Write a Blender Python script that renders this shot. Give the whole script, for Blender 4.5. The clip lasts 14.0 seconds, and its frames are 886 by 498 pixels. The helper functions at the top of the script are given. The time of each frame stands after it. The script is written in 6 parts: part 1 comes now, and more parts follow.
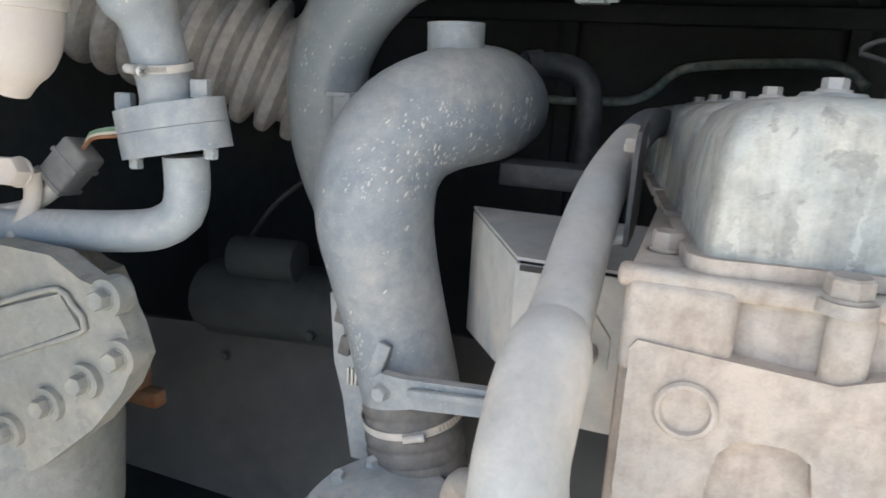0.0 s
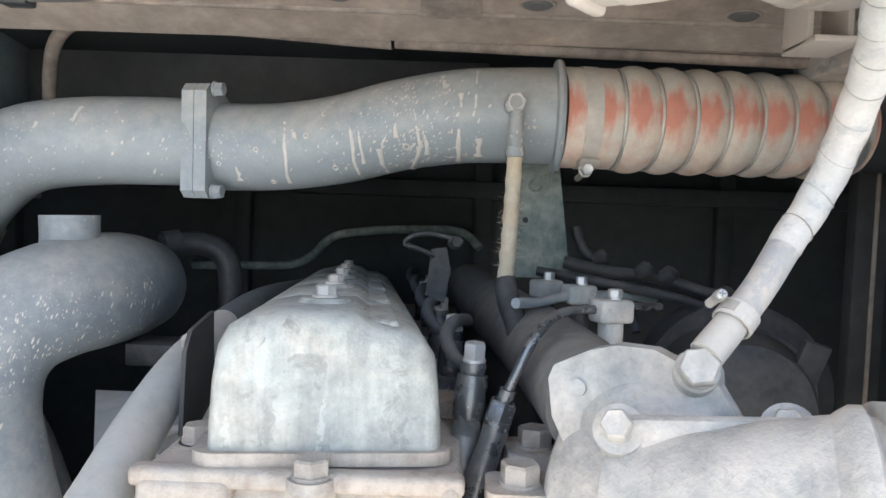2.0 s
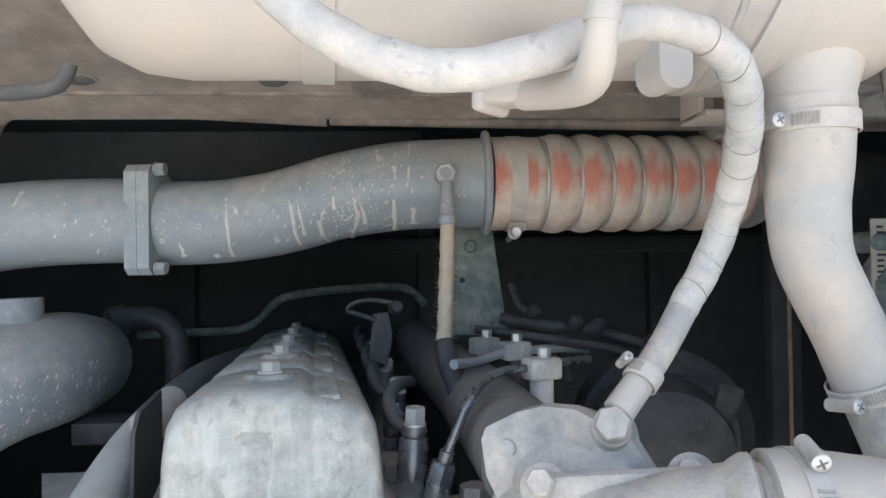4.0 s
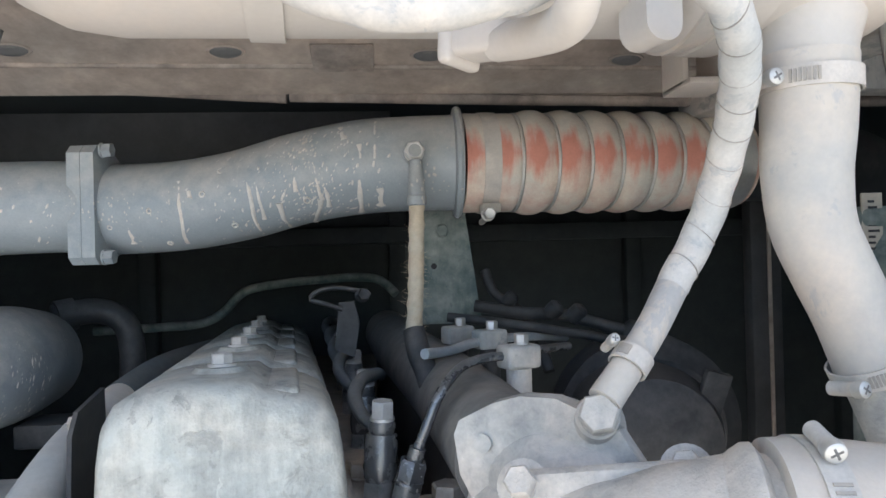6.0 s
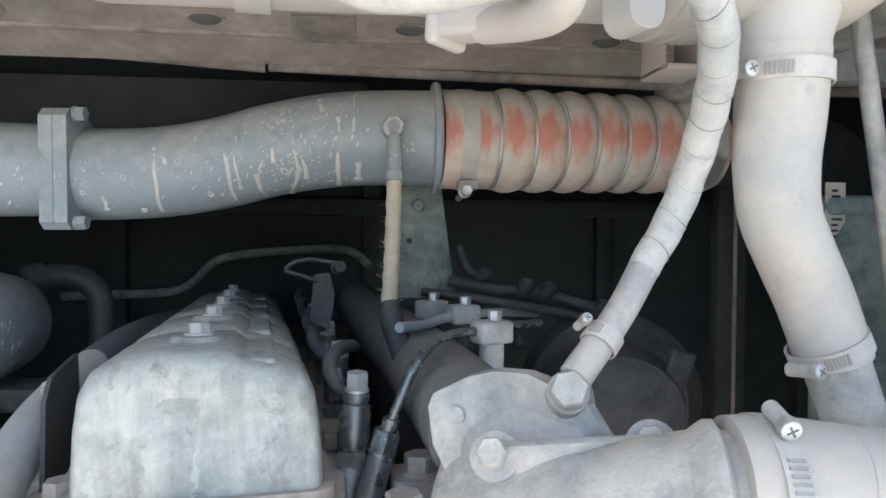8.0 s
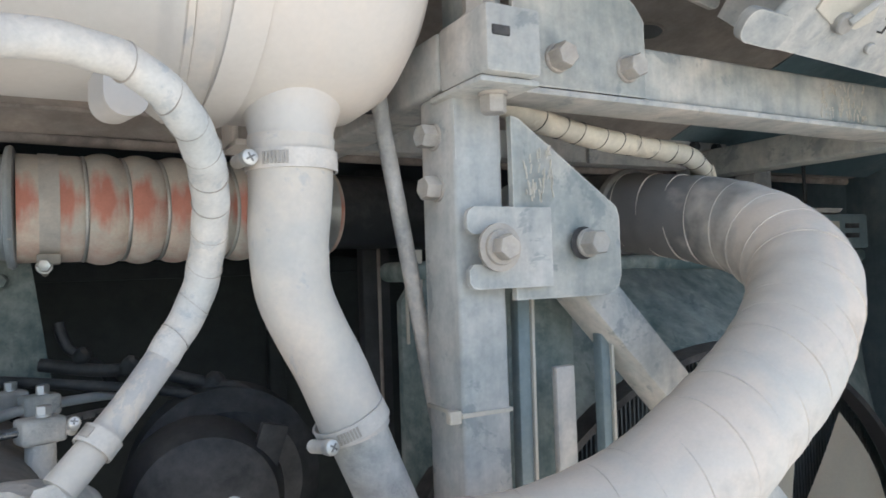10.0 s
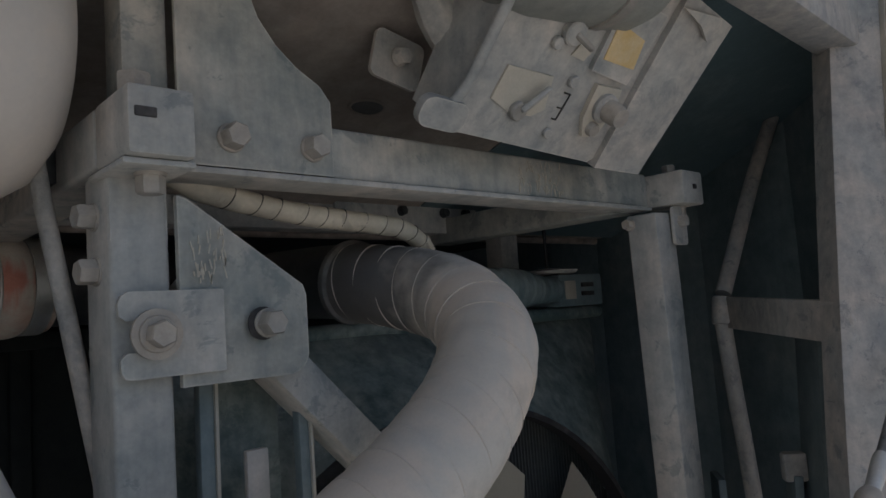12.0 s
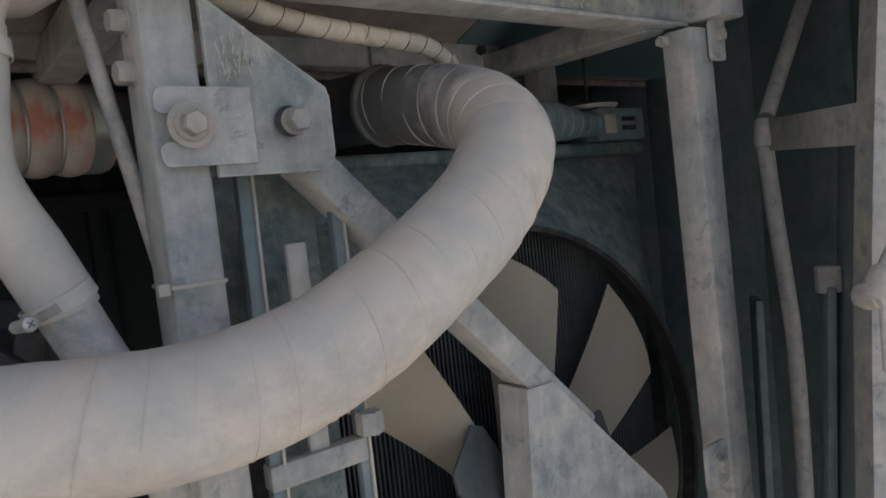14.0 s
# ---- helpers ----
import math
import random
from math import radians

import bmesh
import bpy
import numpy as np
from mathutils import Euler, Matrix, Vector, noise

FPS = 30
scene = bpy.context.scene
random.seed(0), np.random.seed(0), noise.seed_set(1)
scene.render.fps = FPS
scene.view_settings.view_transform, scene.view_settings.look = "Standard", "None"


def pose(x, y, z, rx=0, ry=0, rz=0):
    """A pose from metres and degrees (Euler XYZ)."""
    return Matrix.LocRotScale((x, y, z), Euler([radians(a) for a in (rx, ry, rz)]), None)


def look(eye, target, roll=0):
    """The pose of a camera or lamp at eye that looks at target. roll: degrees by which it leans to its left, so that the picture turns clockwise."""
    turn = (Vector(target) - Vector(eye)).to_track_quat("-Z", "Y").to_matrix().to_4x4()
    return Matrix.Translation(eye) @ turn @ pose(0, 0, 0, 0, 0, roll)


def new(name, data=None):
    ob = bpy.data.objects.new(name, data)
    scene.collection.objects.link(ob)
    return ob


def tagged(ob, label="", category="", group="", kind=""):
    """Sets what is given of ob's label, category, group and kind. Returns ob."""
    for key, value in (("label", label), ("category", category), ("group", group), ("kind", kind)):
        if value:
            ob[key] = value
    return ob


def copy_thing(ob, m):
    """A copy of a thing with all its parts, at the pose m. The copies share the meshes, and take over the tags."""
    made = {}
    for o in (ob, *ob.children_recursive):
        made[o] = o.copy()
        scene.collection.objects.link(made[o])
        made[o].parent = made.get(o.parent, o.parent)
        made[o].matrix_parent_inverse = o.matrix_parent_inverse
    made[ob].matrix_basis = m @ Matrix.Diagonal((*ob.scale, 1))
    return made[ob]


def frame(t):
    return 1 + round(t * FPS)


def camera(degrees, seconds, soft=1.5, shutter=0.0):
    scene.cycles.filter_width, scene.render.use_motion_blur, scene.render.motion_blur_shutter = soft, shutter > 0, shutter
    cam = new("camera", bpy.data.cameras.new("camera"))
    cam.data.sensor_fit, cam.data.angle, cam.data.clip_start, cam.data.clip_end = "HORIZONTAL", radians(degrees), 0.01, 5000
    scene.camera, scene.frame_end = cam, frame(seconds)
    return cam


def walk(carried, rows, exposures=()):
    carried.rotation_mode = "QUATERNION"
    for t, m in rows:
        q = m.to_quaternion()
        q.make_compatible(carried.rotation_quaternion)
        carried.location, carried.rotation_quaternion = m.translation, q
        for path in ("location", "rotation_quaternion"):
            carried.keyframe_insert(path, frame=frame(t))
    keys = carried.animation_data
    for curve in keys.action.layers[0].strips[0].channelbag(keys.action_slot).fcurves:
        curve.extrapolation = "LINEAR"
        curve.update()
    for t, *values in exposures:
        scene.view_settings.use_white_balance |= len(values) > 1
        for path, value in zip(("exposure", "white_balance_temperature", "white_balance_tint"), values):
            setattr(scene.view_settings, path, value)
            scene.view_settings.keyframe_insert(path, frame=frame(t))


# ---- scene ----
cam = camera(64.5, 14.0, 1.5, 0.18)
PATH = [
    (0, (0.105, -0.022, 1.22), (-0.549, 1.801, 0.72), 3.1),
    (0.2, (0.126, -0.022, 1.225), (-0.455, 1.837, 0.768), 3.2),
    (0.5, (0.158, -0.023, 1.235), (-0.306, 1.88, 0.83), 3.6),
    (0.8, (0.192, -0.042, 1.249), (-0.137, 1.903, 0.921), 3.9),
    (1, (0.212, -0.04, 1.248), (-0.063, 1.921, 0.966), 4.8),
    (1.5, (0.258, -0.054, 1.272), (0.132, 1.932, 1.077), 3.5),
    (1.6, (0.268, -0.054, 1.275), (0.158, 1.936, 1.11), 3.1),
    (2, (0.293, -0.062, 1.292), (0.266, 1.935, 1.193), 2.0),
    (2.5, (0.298, -0.068, 1.298), (0.34, 1.931, 1.234), 1.7),
    (3, (0.297, -0.086, 1.303), (0.406, 1.911, 1.27), 1.4),
    (3.5, (0.296, -0.105, 1.315), (0.387, 1.893, 1.327), -0.0),
    (3.7, (0.3, -0.106, 1.318), (0.398, 1.892, 1.339), -0.4),
    (5.8, (0.32, -0.062, 1.311), (0.481, 1.931, 1.352), -1.8),
    (6, (0.316, -0.053, 1.305), (0.499, 1.939, 1.317), -1.5),
    (6.5, (0.3, -0.049, 1.301), (0.478, 1.943, 1.272), -0.6),
    (7, (0.287, -0.05, 1.292), (0.46, 1.942, 1.237), 0.3),
    (7.2, (0.285, -0.053, 1.294), (0.438, 1.94, 1.232), 0.3),
    (9.3, (0.41, -0.078, 1.329), (1.134, 1.787, 1.308), -1.1),
    (9.5, (0.427, -0.084, 1.331), (1.228, 1.749, 1.331), -1.5),
    (10, (0.457, -0.102, 1.334), (1.426, 1.646, 1.386), -2.0),
    (10.5, (0.477, -0.127, 1.341), (1.552, 1.556, 1.454), -2.3),
    (11, (0.499, -0.147, 1.344), (1.659, 1.474, 1.512), -2.1),
    (11.5, (0.534, -0.164, 1.353), (1.833, 1.343, 1.561), -3.1),
    (12, (0.558, -0.172, 1.349), (1.919, 1.283, 1.526), -4.1),
    (12.5, (0.576, -0.182, 1.332), (1.94, 1.277, 1.428), -4.8),
    (13, (0.589, -0.185, 1.318), (1.933, 1.296, 1.341), -5.2),
    (13.5, (0.59, -0.211, 1.299), (1.887, 1.311, 1.244), -6.0),
    (14, (0.563, -0.219, 1.268), (1.766, 1.374, 1.129), -6.1),
]
EXPOSURES = [(t, s, k, q) for t, s, k, q in ((0, 1.3, 6850, 12), (0.8, 1.6, 6700, 11), (1.5, 1.75, 6560, 11), (2.2, 1.55, 6560, 12), (3.0, 1.33, 6500, 12), (3.5, 1.2, 6440, 12), (5.8, 1.25, 6360, 12), (7.2, 1.48, 6300, 11), (9.3, 0.95, 6300, 10), (10.5, 1.1, 6260, 10), (11.2, 0.95, 6260, 11), (11.35, 0.75, 6265, 12), (11.5, 0.28, 6270, 12), (11.7, 0.0, 6300, 13), (11.8, -0.2, 6300, 13), (12.0, -0.9, 6350, 13), (12.2, -1.08, 6450, 15), (12.5, -1.1, 6650, 16), (13.2, -0.47, 6450, 14), (13.5, -0.45, 6450, 14), (14, -0.1, 6600, 14))]
walk(cam, [(t, look(eye, target, roll)) for t, eye, target, roll in PATH], EXPOSURES)

# ---- daylight ----
world = bpy.data.worlds.new("world")
scene.world = world
world.use_nodes = True
wn = world.node_tree.nodes
sky = wn.new("ShaderNodeTexSky")
sky.sky_type = 'NISHITA'
sky.sun_disc = False
SUN_EL, SUN_AZ = radians(63), radians(200)
sky.sun_elevation, sky.sun_rotation = SUN_EL, SUN_AZ
sky.dust_density = 1.0
world.node_tree.links.new(sky.outputs[0], wn["Background"].inputs[0])
wn["Background"].inputs[1].default_value = 0.15
sun = new("sun", bpy.data.lights.new("sun", "SUN"))
sun.data.energy, sun.data.angle, sun.data.color = 5.0, radians(3), (1.0, 0.97, 0.93)
sun_from = Vector((math.sin(SUN_AZ) * math.cos(SUN_EL), math.cos(SUN_AZ) * math.cos(SUN_EL), math.sin(SUN_EL)))
sun.matrix_world = look(sun_from * 10, (0, 0, 0))


# ---- materials ----
def surface(name, base, dust=(0.55, 0.51, 0.46), amount=0.45, rough=0.6, metal=0.0, top=0.35, drops=0.0, drips=0.0,
            scale=1.0, bump=0.25, fine=0.11, flakes=0.0, streak=0.0, front=0.0, cloud=0.55, edge=0.0):
    """A painted, rubber or metal surface under road dust: patchy dust, more of it on upward faces, mud spots and runs.
    front darkens faces towards -y as if shaded.
    """
    mat = bpy.data.materials.new(name)
    mat.use_nodes = True
    nt = mat.node_tree
    N, L = nt.nodes, nt.links
    bsdf = N["Principled BSDF"]

    def node(kind, **values):
        n = N.new(kind)
        for k, v in values.items():
            n.inputs[k.replace("_", " ")].default_value = v
        return n

    def calc(op, a, b=None, clamp=False):
        n = N.new("ShaderNodeMath")
        n.operation, n.use_clamp = op, clamp
        for i, v in enumerate((a, b)):
            if v is None:
                continue
            if isinstance(v, (int, float)):
                n.inputs[i].default_value = v
            else:
                L.new(v, n.inputs[i])
        return n.outputs[0]

    geo = N.new("ShaderNodeNewGeometry")
    pos = geo.outputs["Position"]
    big = node("ShaderNodeTexNoise", Scale=13 * scale, Detail=6.0, Roughness=0.62, Distortion=0.4)
    mid = node("ShaderNodeTexNoise", Scale=55 * scale, Detail=5.0, Roughness=0.65)
    small = node("ShaderNodeTexNoise", Scale=420 * scale, Detail=3.0, Roughness=0.6)
    for n in (big, mid, small):
        L.new(pos, n.inputs["Vector"])
    up = N.new("ShaderNodeSeparateXYZ")
    L.new(geo.outputs["Normal"], up.inputs[0])
    cover = calc("ADD", calc("MULTIPLY", calc("SUBTRACT", big.outputs[0], 0.5), 1.9 * cloud),
                 calc("MULTIPLY", calc("SUBTRACT", mid.outputs[0], 0.5), 1.5 * cloud))
    cover = calc("ADD", cover, calc("MULTIPLY", up.outputs["Z"], top))
    # less dust colour on faces towards -y imitates their shade
    if front:
        cover = calc("ADD", cover, calc("MULTIPLY", up.outputs["Y"], front))
    cover = calc("ADD", cover, amount, clamp=True)
    mask = cover
    if streak:
        st = node("ShaderNodeTexNoise", Scale=1.0, Detail=5.0, Roughness=0.6)
        long = N.new("ShaderNodeVectorMath")
        long.operation = "MULTIPLY"
        L.new(pos, long.inputs[0])
        long.inputs[1].default_value = (75.0, 75.0, 9.0)
        L.new(long.outputs[0], st.inputs["Vector"])
        mask = calc("ADD", mask, calc("MULTIPLY", calc("SUBTRACT", st.outputs[0], 0.5), 2.0 * streak), clamp=True)
    if flakes:
        fk = node("ShaderNodeTexNoise", Scale=34.0 * scale, Detail=9.0, Roughness=0.72, Distortion=0.5)
        L.new(pos, fk.inputs["Vector"])
        cut = N.new("ShaderNodeMapRange")
        cut.inputs["From Min"].default_value, cut.inputs["From Max"].default_value = 0.57, 0.61
        L.new(fk.outputs[0], cut.inputs["Value"])
        mask = calc("MULTIPLY", mask, calc("SUBTRACT", 1.0, calc("MULTIPLY", cut.outputs[0], flakes)))
    if drops:
        v = node("ShaderNodeTexVoronoi", Scale=190.0 * scale, Randomness=1.0)
        warp = N.new("ShaderNodeVectorMath")
        warp.operation = "MULTIPLY"
        L.new(pos, warp.inputs[0])
        warp.inputs[1].default_value = (1.0, 1.0, 0.62)
        L.new(warp.outputs[0], v.inputs["Vector"])
        gate = node("ShaderNodeTexNoise", Scale=17.0, Detail=2.0)
        L.new(pos, gate.inputs["Vector"])
        size = calc("MULTIPLY", calc("SUBTRACT", gate.outputs[0], 0.5 - 0.1 * drops), 1.15)
        spot = calc("GREATER_THAN", calc("SUBTRACT", size, v.outputs["Distance"]), 0.0)
        ring = calc("GREATER_THAN", calc("SUBTRACT", size, v.outputs["Distance"]), 0.11)
        spot = calc("SUBTRACT", spot, calc("MULTIPLY", ring, 0.1))
        mask = calc("MAXIMUM", mask, calc("MULTIPLY", spot, 0.95))
    if drips:
        v = node("ShaderNodeTexVoronoi", Scale=1.0, Randomness=1.0)
        wob = N.new("ShaderNodeVectorMath")
        wob.operation = "MULTIPLY_ADD"
        L.new(pos, wob.inputs[0])
        wob.inputs[1].default_value = (62.0, 20.0, 8.5)
        L.new(calc("MULTIPLY", mid.outputs[0], 1.3), wob.inputs[2])
        L.new(wob.outputs[0], v.inputs["Vector"])
        gate = node("ShaderNodeTexNoise", Scale=6.0, Detail=1.0)
        L.new(pos, gate.inputs["Vector"])
        size = calc("MULTIPLY", calc("SUBTRACT", gate.outputs[0], 0.52 - 0.09 * drips), 1.5)
        run = calc("GREATER_THAN", calc("SUBTRACT", size, v.outputs["Distance"]), 0.0)
        inner = calc("GREATER_THAN", calc("SUBTRACT", size, v.outputs["Distance"]), 0.16)
        run = calc("SUBTRACT", run, calc("MULTIPLY", inner, 0.45))
        mask = calc("MAXIMUM", mask, calc("MULTIPLY", run, 0.95))
    if edge:
        rim = N.new("ShaderNodeBevel")
        rim.samples = 4
        rim.inputs["Radius"].default_value = 0.0035
        turn = N.new("ShaderNodeVectorMath")
        turn.operation = "DOT_PRODUCT"
        L.new(rim.outputs[0], turn.inputs[0])
        L.new(geo.outputs["True Normal"], turn.inputs[1])
        worn = calc("MULTIPLY", calc("SUBTRACT", 0.97, turn.outputs["Value"], clamp=True), 7.0, clamp=True)
        mask = calc("MAXIMUM", mask, calc("MULTIPLY", worn, calc("MULTIPLY", mid.outputs[0], 1.9 * edge, clamp=True)))
    mix = N.new("ShaderNodeMix")
    mix.data_type = "RGBA"
    mix.inputs["A"].default_value = (*base, 1)
    L.new(mask, mix.inputs["Factor"])
    wander = node("ShaderNodeTexNoise", Scale=9.0 * scale, Detail=5.0, Roughness=0.6, Distortion=0.8)
    L.new(pos, wander.inputs["Vector"])
    soft = N.new("ShaderNodeMapRange")
    soft.inputs["From Min"].default_value, soft.inputs["From Max"].default_value = 0.40, 0.62
    L.new(wander.outputs[0], soft.inputs["Value"])
    cool = N.new("ShaderNodeMix")
    cool.data_type, cool.blend_type = "RGBA", "MULTIPLY"
    L.new(soft.outputs[0], cool.inputs["Factor"])
    cool.inputs["A"].default_value = (dust[0] * 1.075, dust[1] * 1.03, dust[2] * 0.975, 1)
    cool.inputs["B"].default_value = (0.83, 0.91, 0.97, 1)
    L.new(cool.outputs["Result"], mix.inputs["B"])
    tone = N.new("ShaderNodeMix")
    tone.data_type, tone.blend_type = "RGBA", "MULTIPLY"
    tone.inputs["Factor"].default_value = 1.0
    L.new(mix.outputs["Result"], tone.inputs["A"])
    grain = calc("ADD", calc("MULTIPLY", small.outputs[0], 2.2 * fine), calc("MULTIPLY", mid.outputs[0], 2.6 * fine))
    grain = calc("ADD", grain, 1.0 - 2.4 * fine)
    grey = N.new("ShaderNodeCombineColor")
    for i in range(3):
        L.new(grain, grey.inputs[i])
    L.new(grey.outputs[0], tone.inputs["B"])
    L.new(tone.outputs["Result"], bsdf.inputs["Base Color"])
    L.new(calc("ADD", calc("MULTIPLY", mask, 0.9 - rough), rough), bsdf.inputs["Roughness"])
    if metal:
        L.new(calc("MULTIPLY", calc("SUBTRACT", 1.0, mask, clamp=True), metal), bsdf.inputs["Metallic"])
    bsdf.inputs["Specular IOR Level"].default_value = 0.4
    relief = calc("ADD", calc("MULTIPLY", mask, 0.5), calc("ADD", calc("MULTIPLY", small.outputs[0], 0.25), calc("MULTIPLY", mid.outputs[0], 0.6)))
    bp = node("ShaderNodeBump", Strength=bump, Distance=0.0016)
    L.new(relief, bp.inputs["Height"])
    L.new(bp.outputs[0], bsdf.inputs["Normal"])
    return mat


M = {
    "pipe": surface("grey_paint_mud", (0.315, 0.362, 0.388), dust=(0.58, 0.56, 0.52), amount=0.08, rough=0.30, top=0.5, drops=0.35, bump=0.3),
    "elbow": surface("grey_casting_mud", (0.265, 0.305, 0.33), dust=(0.56, 0.55, 0.52), amount=0.18, rough=0.40, top=0.5, drops=0.5, bump=0.35),
    "cover": surface("silver_paint_dust", (0.185, 0.195, 0.185), dust=(0.52, 0.532, 0.498), amount=0.68, rough=0.5, top=0.2, scale=1.0, bump=1.0, flakes=0.36, streak=0.7, drips=0.8, cloud=0.65),
    "block": surface("cast_iron_dust", (0.25, 0.20, 0.165), dust=(0.475, 0.43, 0.385), amount=0.78, rough=0.8, top=0.15, bump=1.0, flakes=0.14, streak=0.45, cloud=0.85),
    "casting": surface("aluminium_casting_dust", (0.25, 0.265, 0.265), dust=(0.565, 0.54, 0.505), amount=0.68, rough=0.6, top=0.25, bump=1.3, flakes=0.16, cloud=1.1, scale=0.8, streak=0.2),
    "sheet": surface("pale_smooth_dust", (0.30, 0.315, 0.31), dust=(0.555, 0.54, 0.51), amount=0.80, rough=0.6, top=0.15, bump=0.3, cloud=0.7, scale=0.6, streak=0.15, fine=0.07),
    "white": surface("white_plastic_dust", (0.54, 0.515, 0.485), dust=(0.58, 0.53, 0.475), amount=0.5, rough=0.55, top=0.2, scale=0.5, bump=0.12, fine=0.05),
    "hose": surface("dusty_rubber_hose", (0.33, 0.355, 0.38), dust=(0.58, 0.53, 0.475), amount=0.84, rough=0.75, top=0.2, bump=0.35, fine=0.06, flakes=0.45, cloud=0.6, scale=0.6),
    "loom": surface("pale_loom_tube", (0.34, 0.375, 0.40), dust=(0.62, 0.60, 0.57), amount=0.78, rough=0.7, top=0.2, flakes=0.5, cloud=0.5),
    "wrap": surface("cream_spiral_wrap", (0.22, 0.20, 0.17), dust=(0.64, 0.585, 0.49), amount=0.80, rough=0.7, top=0.1, flakes=0.3, cloud=0.6, scale=0.6),
    "fin": surface("blue_black_fins", (0.045, 0.058, 0.066), dust=(0.13, 0.135, 0.13), amount=0.3, rough=0.45, top=0.1),
    "dim": surface("oily_and_shaded_grey", (0.055, 0.068, 0.075), dust=(0.17, 0.18, 0.18), amount=0.3, rough=0.5, top=0.5),
    "smooth": surface("smooth_dark_sheet", (0.050, 0.057, 0.064), dust=(0.12, 0.125, 0.13), amount=0.3, rough=0.45, top=0.3, scale=0.35, bump=0.08, fine=0.04),
    "band": surface("dusty_clamp_band", (0.40, 0.40, 0.39), dust=(0.62, 0.585, 0.545), amount=0.72, rough=0.5, metal=0.3, top=0.2),
    # front paints the shaded -y side of the frame darker
    "frame": surface("grey_blue_steel_dust", (0.135, 0.175, 0.185), dust=(0.585, 0.555, 0.522), amount=0.77, rough=0.5, top=0.1, bump=0.35, flakes=0.45, streak=0.28, front=0.24, cloud=0.5, scale=0.6, edge=0.8),
    "steel": surface("blue_green_steel_paint", (0.115, 0.155, 0.165), dust=(0.56, 0.53, 0.48), amount=0.50, rough=0.45, top=0.15, bump=0.35, flakes=0.45, streak=0.30, cloud=0.55, scale=0.6, edge=0.9),
    "bolt": surface("dusty_bolt", (0.24, 0.24, 0.235), dust=(0.49, 0.45, 0.40), amount=0.55, rough=0.5, metal=0.4, top=0.3),
    "bright": surface("bright_zinc", (0.60, 0.61, 0.60), dust=(0.55, 0.52, 0.47), amount=0.22, rough=0.38, metal=0.85, top=0.2),
    # near-black; also stands for shade on the ceiling side and the turbocharger
    "dark": surface("dark_grease_and_shade", (0.026, 0.03, 0.034), dust=(0.15, 0.145, 0.14), amount=0.12, rough=0.5, top=0.35),
    # near-black colour carries the deep shade at the back of the bay
    "wall": surface("wall_paint_with_shade", (0.020, 0.029, 0.033), dust=(0.062, 0.070, 0.070), amount=0.25, rough=0.7, top=0.2, scale=0.5),
    "side": surface("grey_side_panel", (0.095, 0.150, 0.172), dust=(0.29, 0.330, 0.338), amount=0.38, rough=0.55, top=0.4, scale=0.5, streak=0.25, edge=0.6),
    "roof": surface("brown_dusty_roof", (0.20, 0.175, 0.16), dust=(0.40, 0.35, 0.315), amount=0.5, rough=0.5, top=0.0, scale=0.5, bump=0.15, cloud=0.9, streak=0.2),
    "facia": surface("brown_dusty_facia", (0.17, 0.148, 0.135), dust=(0.40, 0.35, 0.315), amount=0.5, rough=0.7, top=0.2, scale=0.8, bump=0.15, cloud=0.9),
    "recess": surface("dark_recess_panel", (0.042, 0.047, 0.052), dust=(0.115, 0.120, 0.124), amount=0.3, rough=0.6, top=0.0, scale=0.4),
    "switch": surface("dusty_switch_panel", (0.165, 0.20, 0.215), dust=(0.56, 0.525, 0.49), amount=0.50, rough=0.6, top=0.0, bump=0.3, streak=0.2, flakes=0.3, cloud=0.6, scale=0.7, edge=0.9),
    "black": surface("black_rubber", (0.02, 0.02, 0.022), dust=(0.20, 0.19, 0.18), amount=0.05, rough=0.55, top=0.35),
    "shroud": surface("green_grey_shroud", (0.070, 0.112, 0.114), dust=(0.33, 0.36, 0.34), amount=0.30, rough=0.55, top=0.3, scale=0.7, flakes=0.5, streak=0.35, cloud=1.0),
    "blade": surface("cream_fan_blade", (0.58, 0.54, 0.44), dust=(0.50, 0.44, 0.36), amount=0.4, rough=0.6, top=0.2, scale=0.7, fine=0.06),
    "ground": surface("concrete_ground", (0.44, 0.405, 0.355), dust=(0.56, 0.52, 0.46), amount=0.4, rough=0.9, top=0.0, scale=0.25),
    "rope": surface("frayed_rope", (0.48, 0.40, 0.28), dust=(0.66, 0.60, 0.50), amount=0.5, rough=0.95, top=0.1, scale=2.0),
    "yellow": surface("yellow_label", (0.62, 0.40, 0.11), dust=(0.60, 0.54, 0.42), amount=0.4, rough=0.6, top=0.0),
    "plate": surface("pale_metal_plate", (0.44, 0.42, 0.36), dust=(0.50, 0.46, 0.40), amount=0.5, rough=0.5, top=0.1),
    "rust": surface("rusty_iron", (0.20, 0.08, 0.035), dust=(0.36, 0.26, 0.19), amount=0.2, rough=0.9, top=0.3),
    "body": surface("pale_body_paint", (0.42, 0.45, 0.47), dust=(0.58, 0.55, 0.50), amount=0.4, rough=0.45, top=0.3),
}


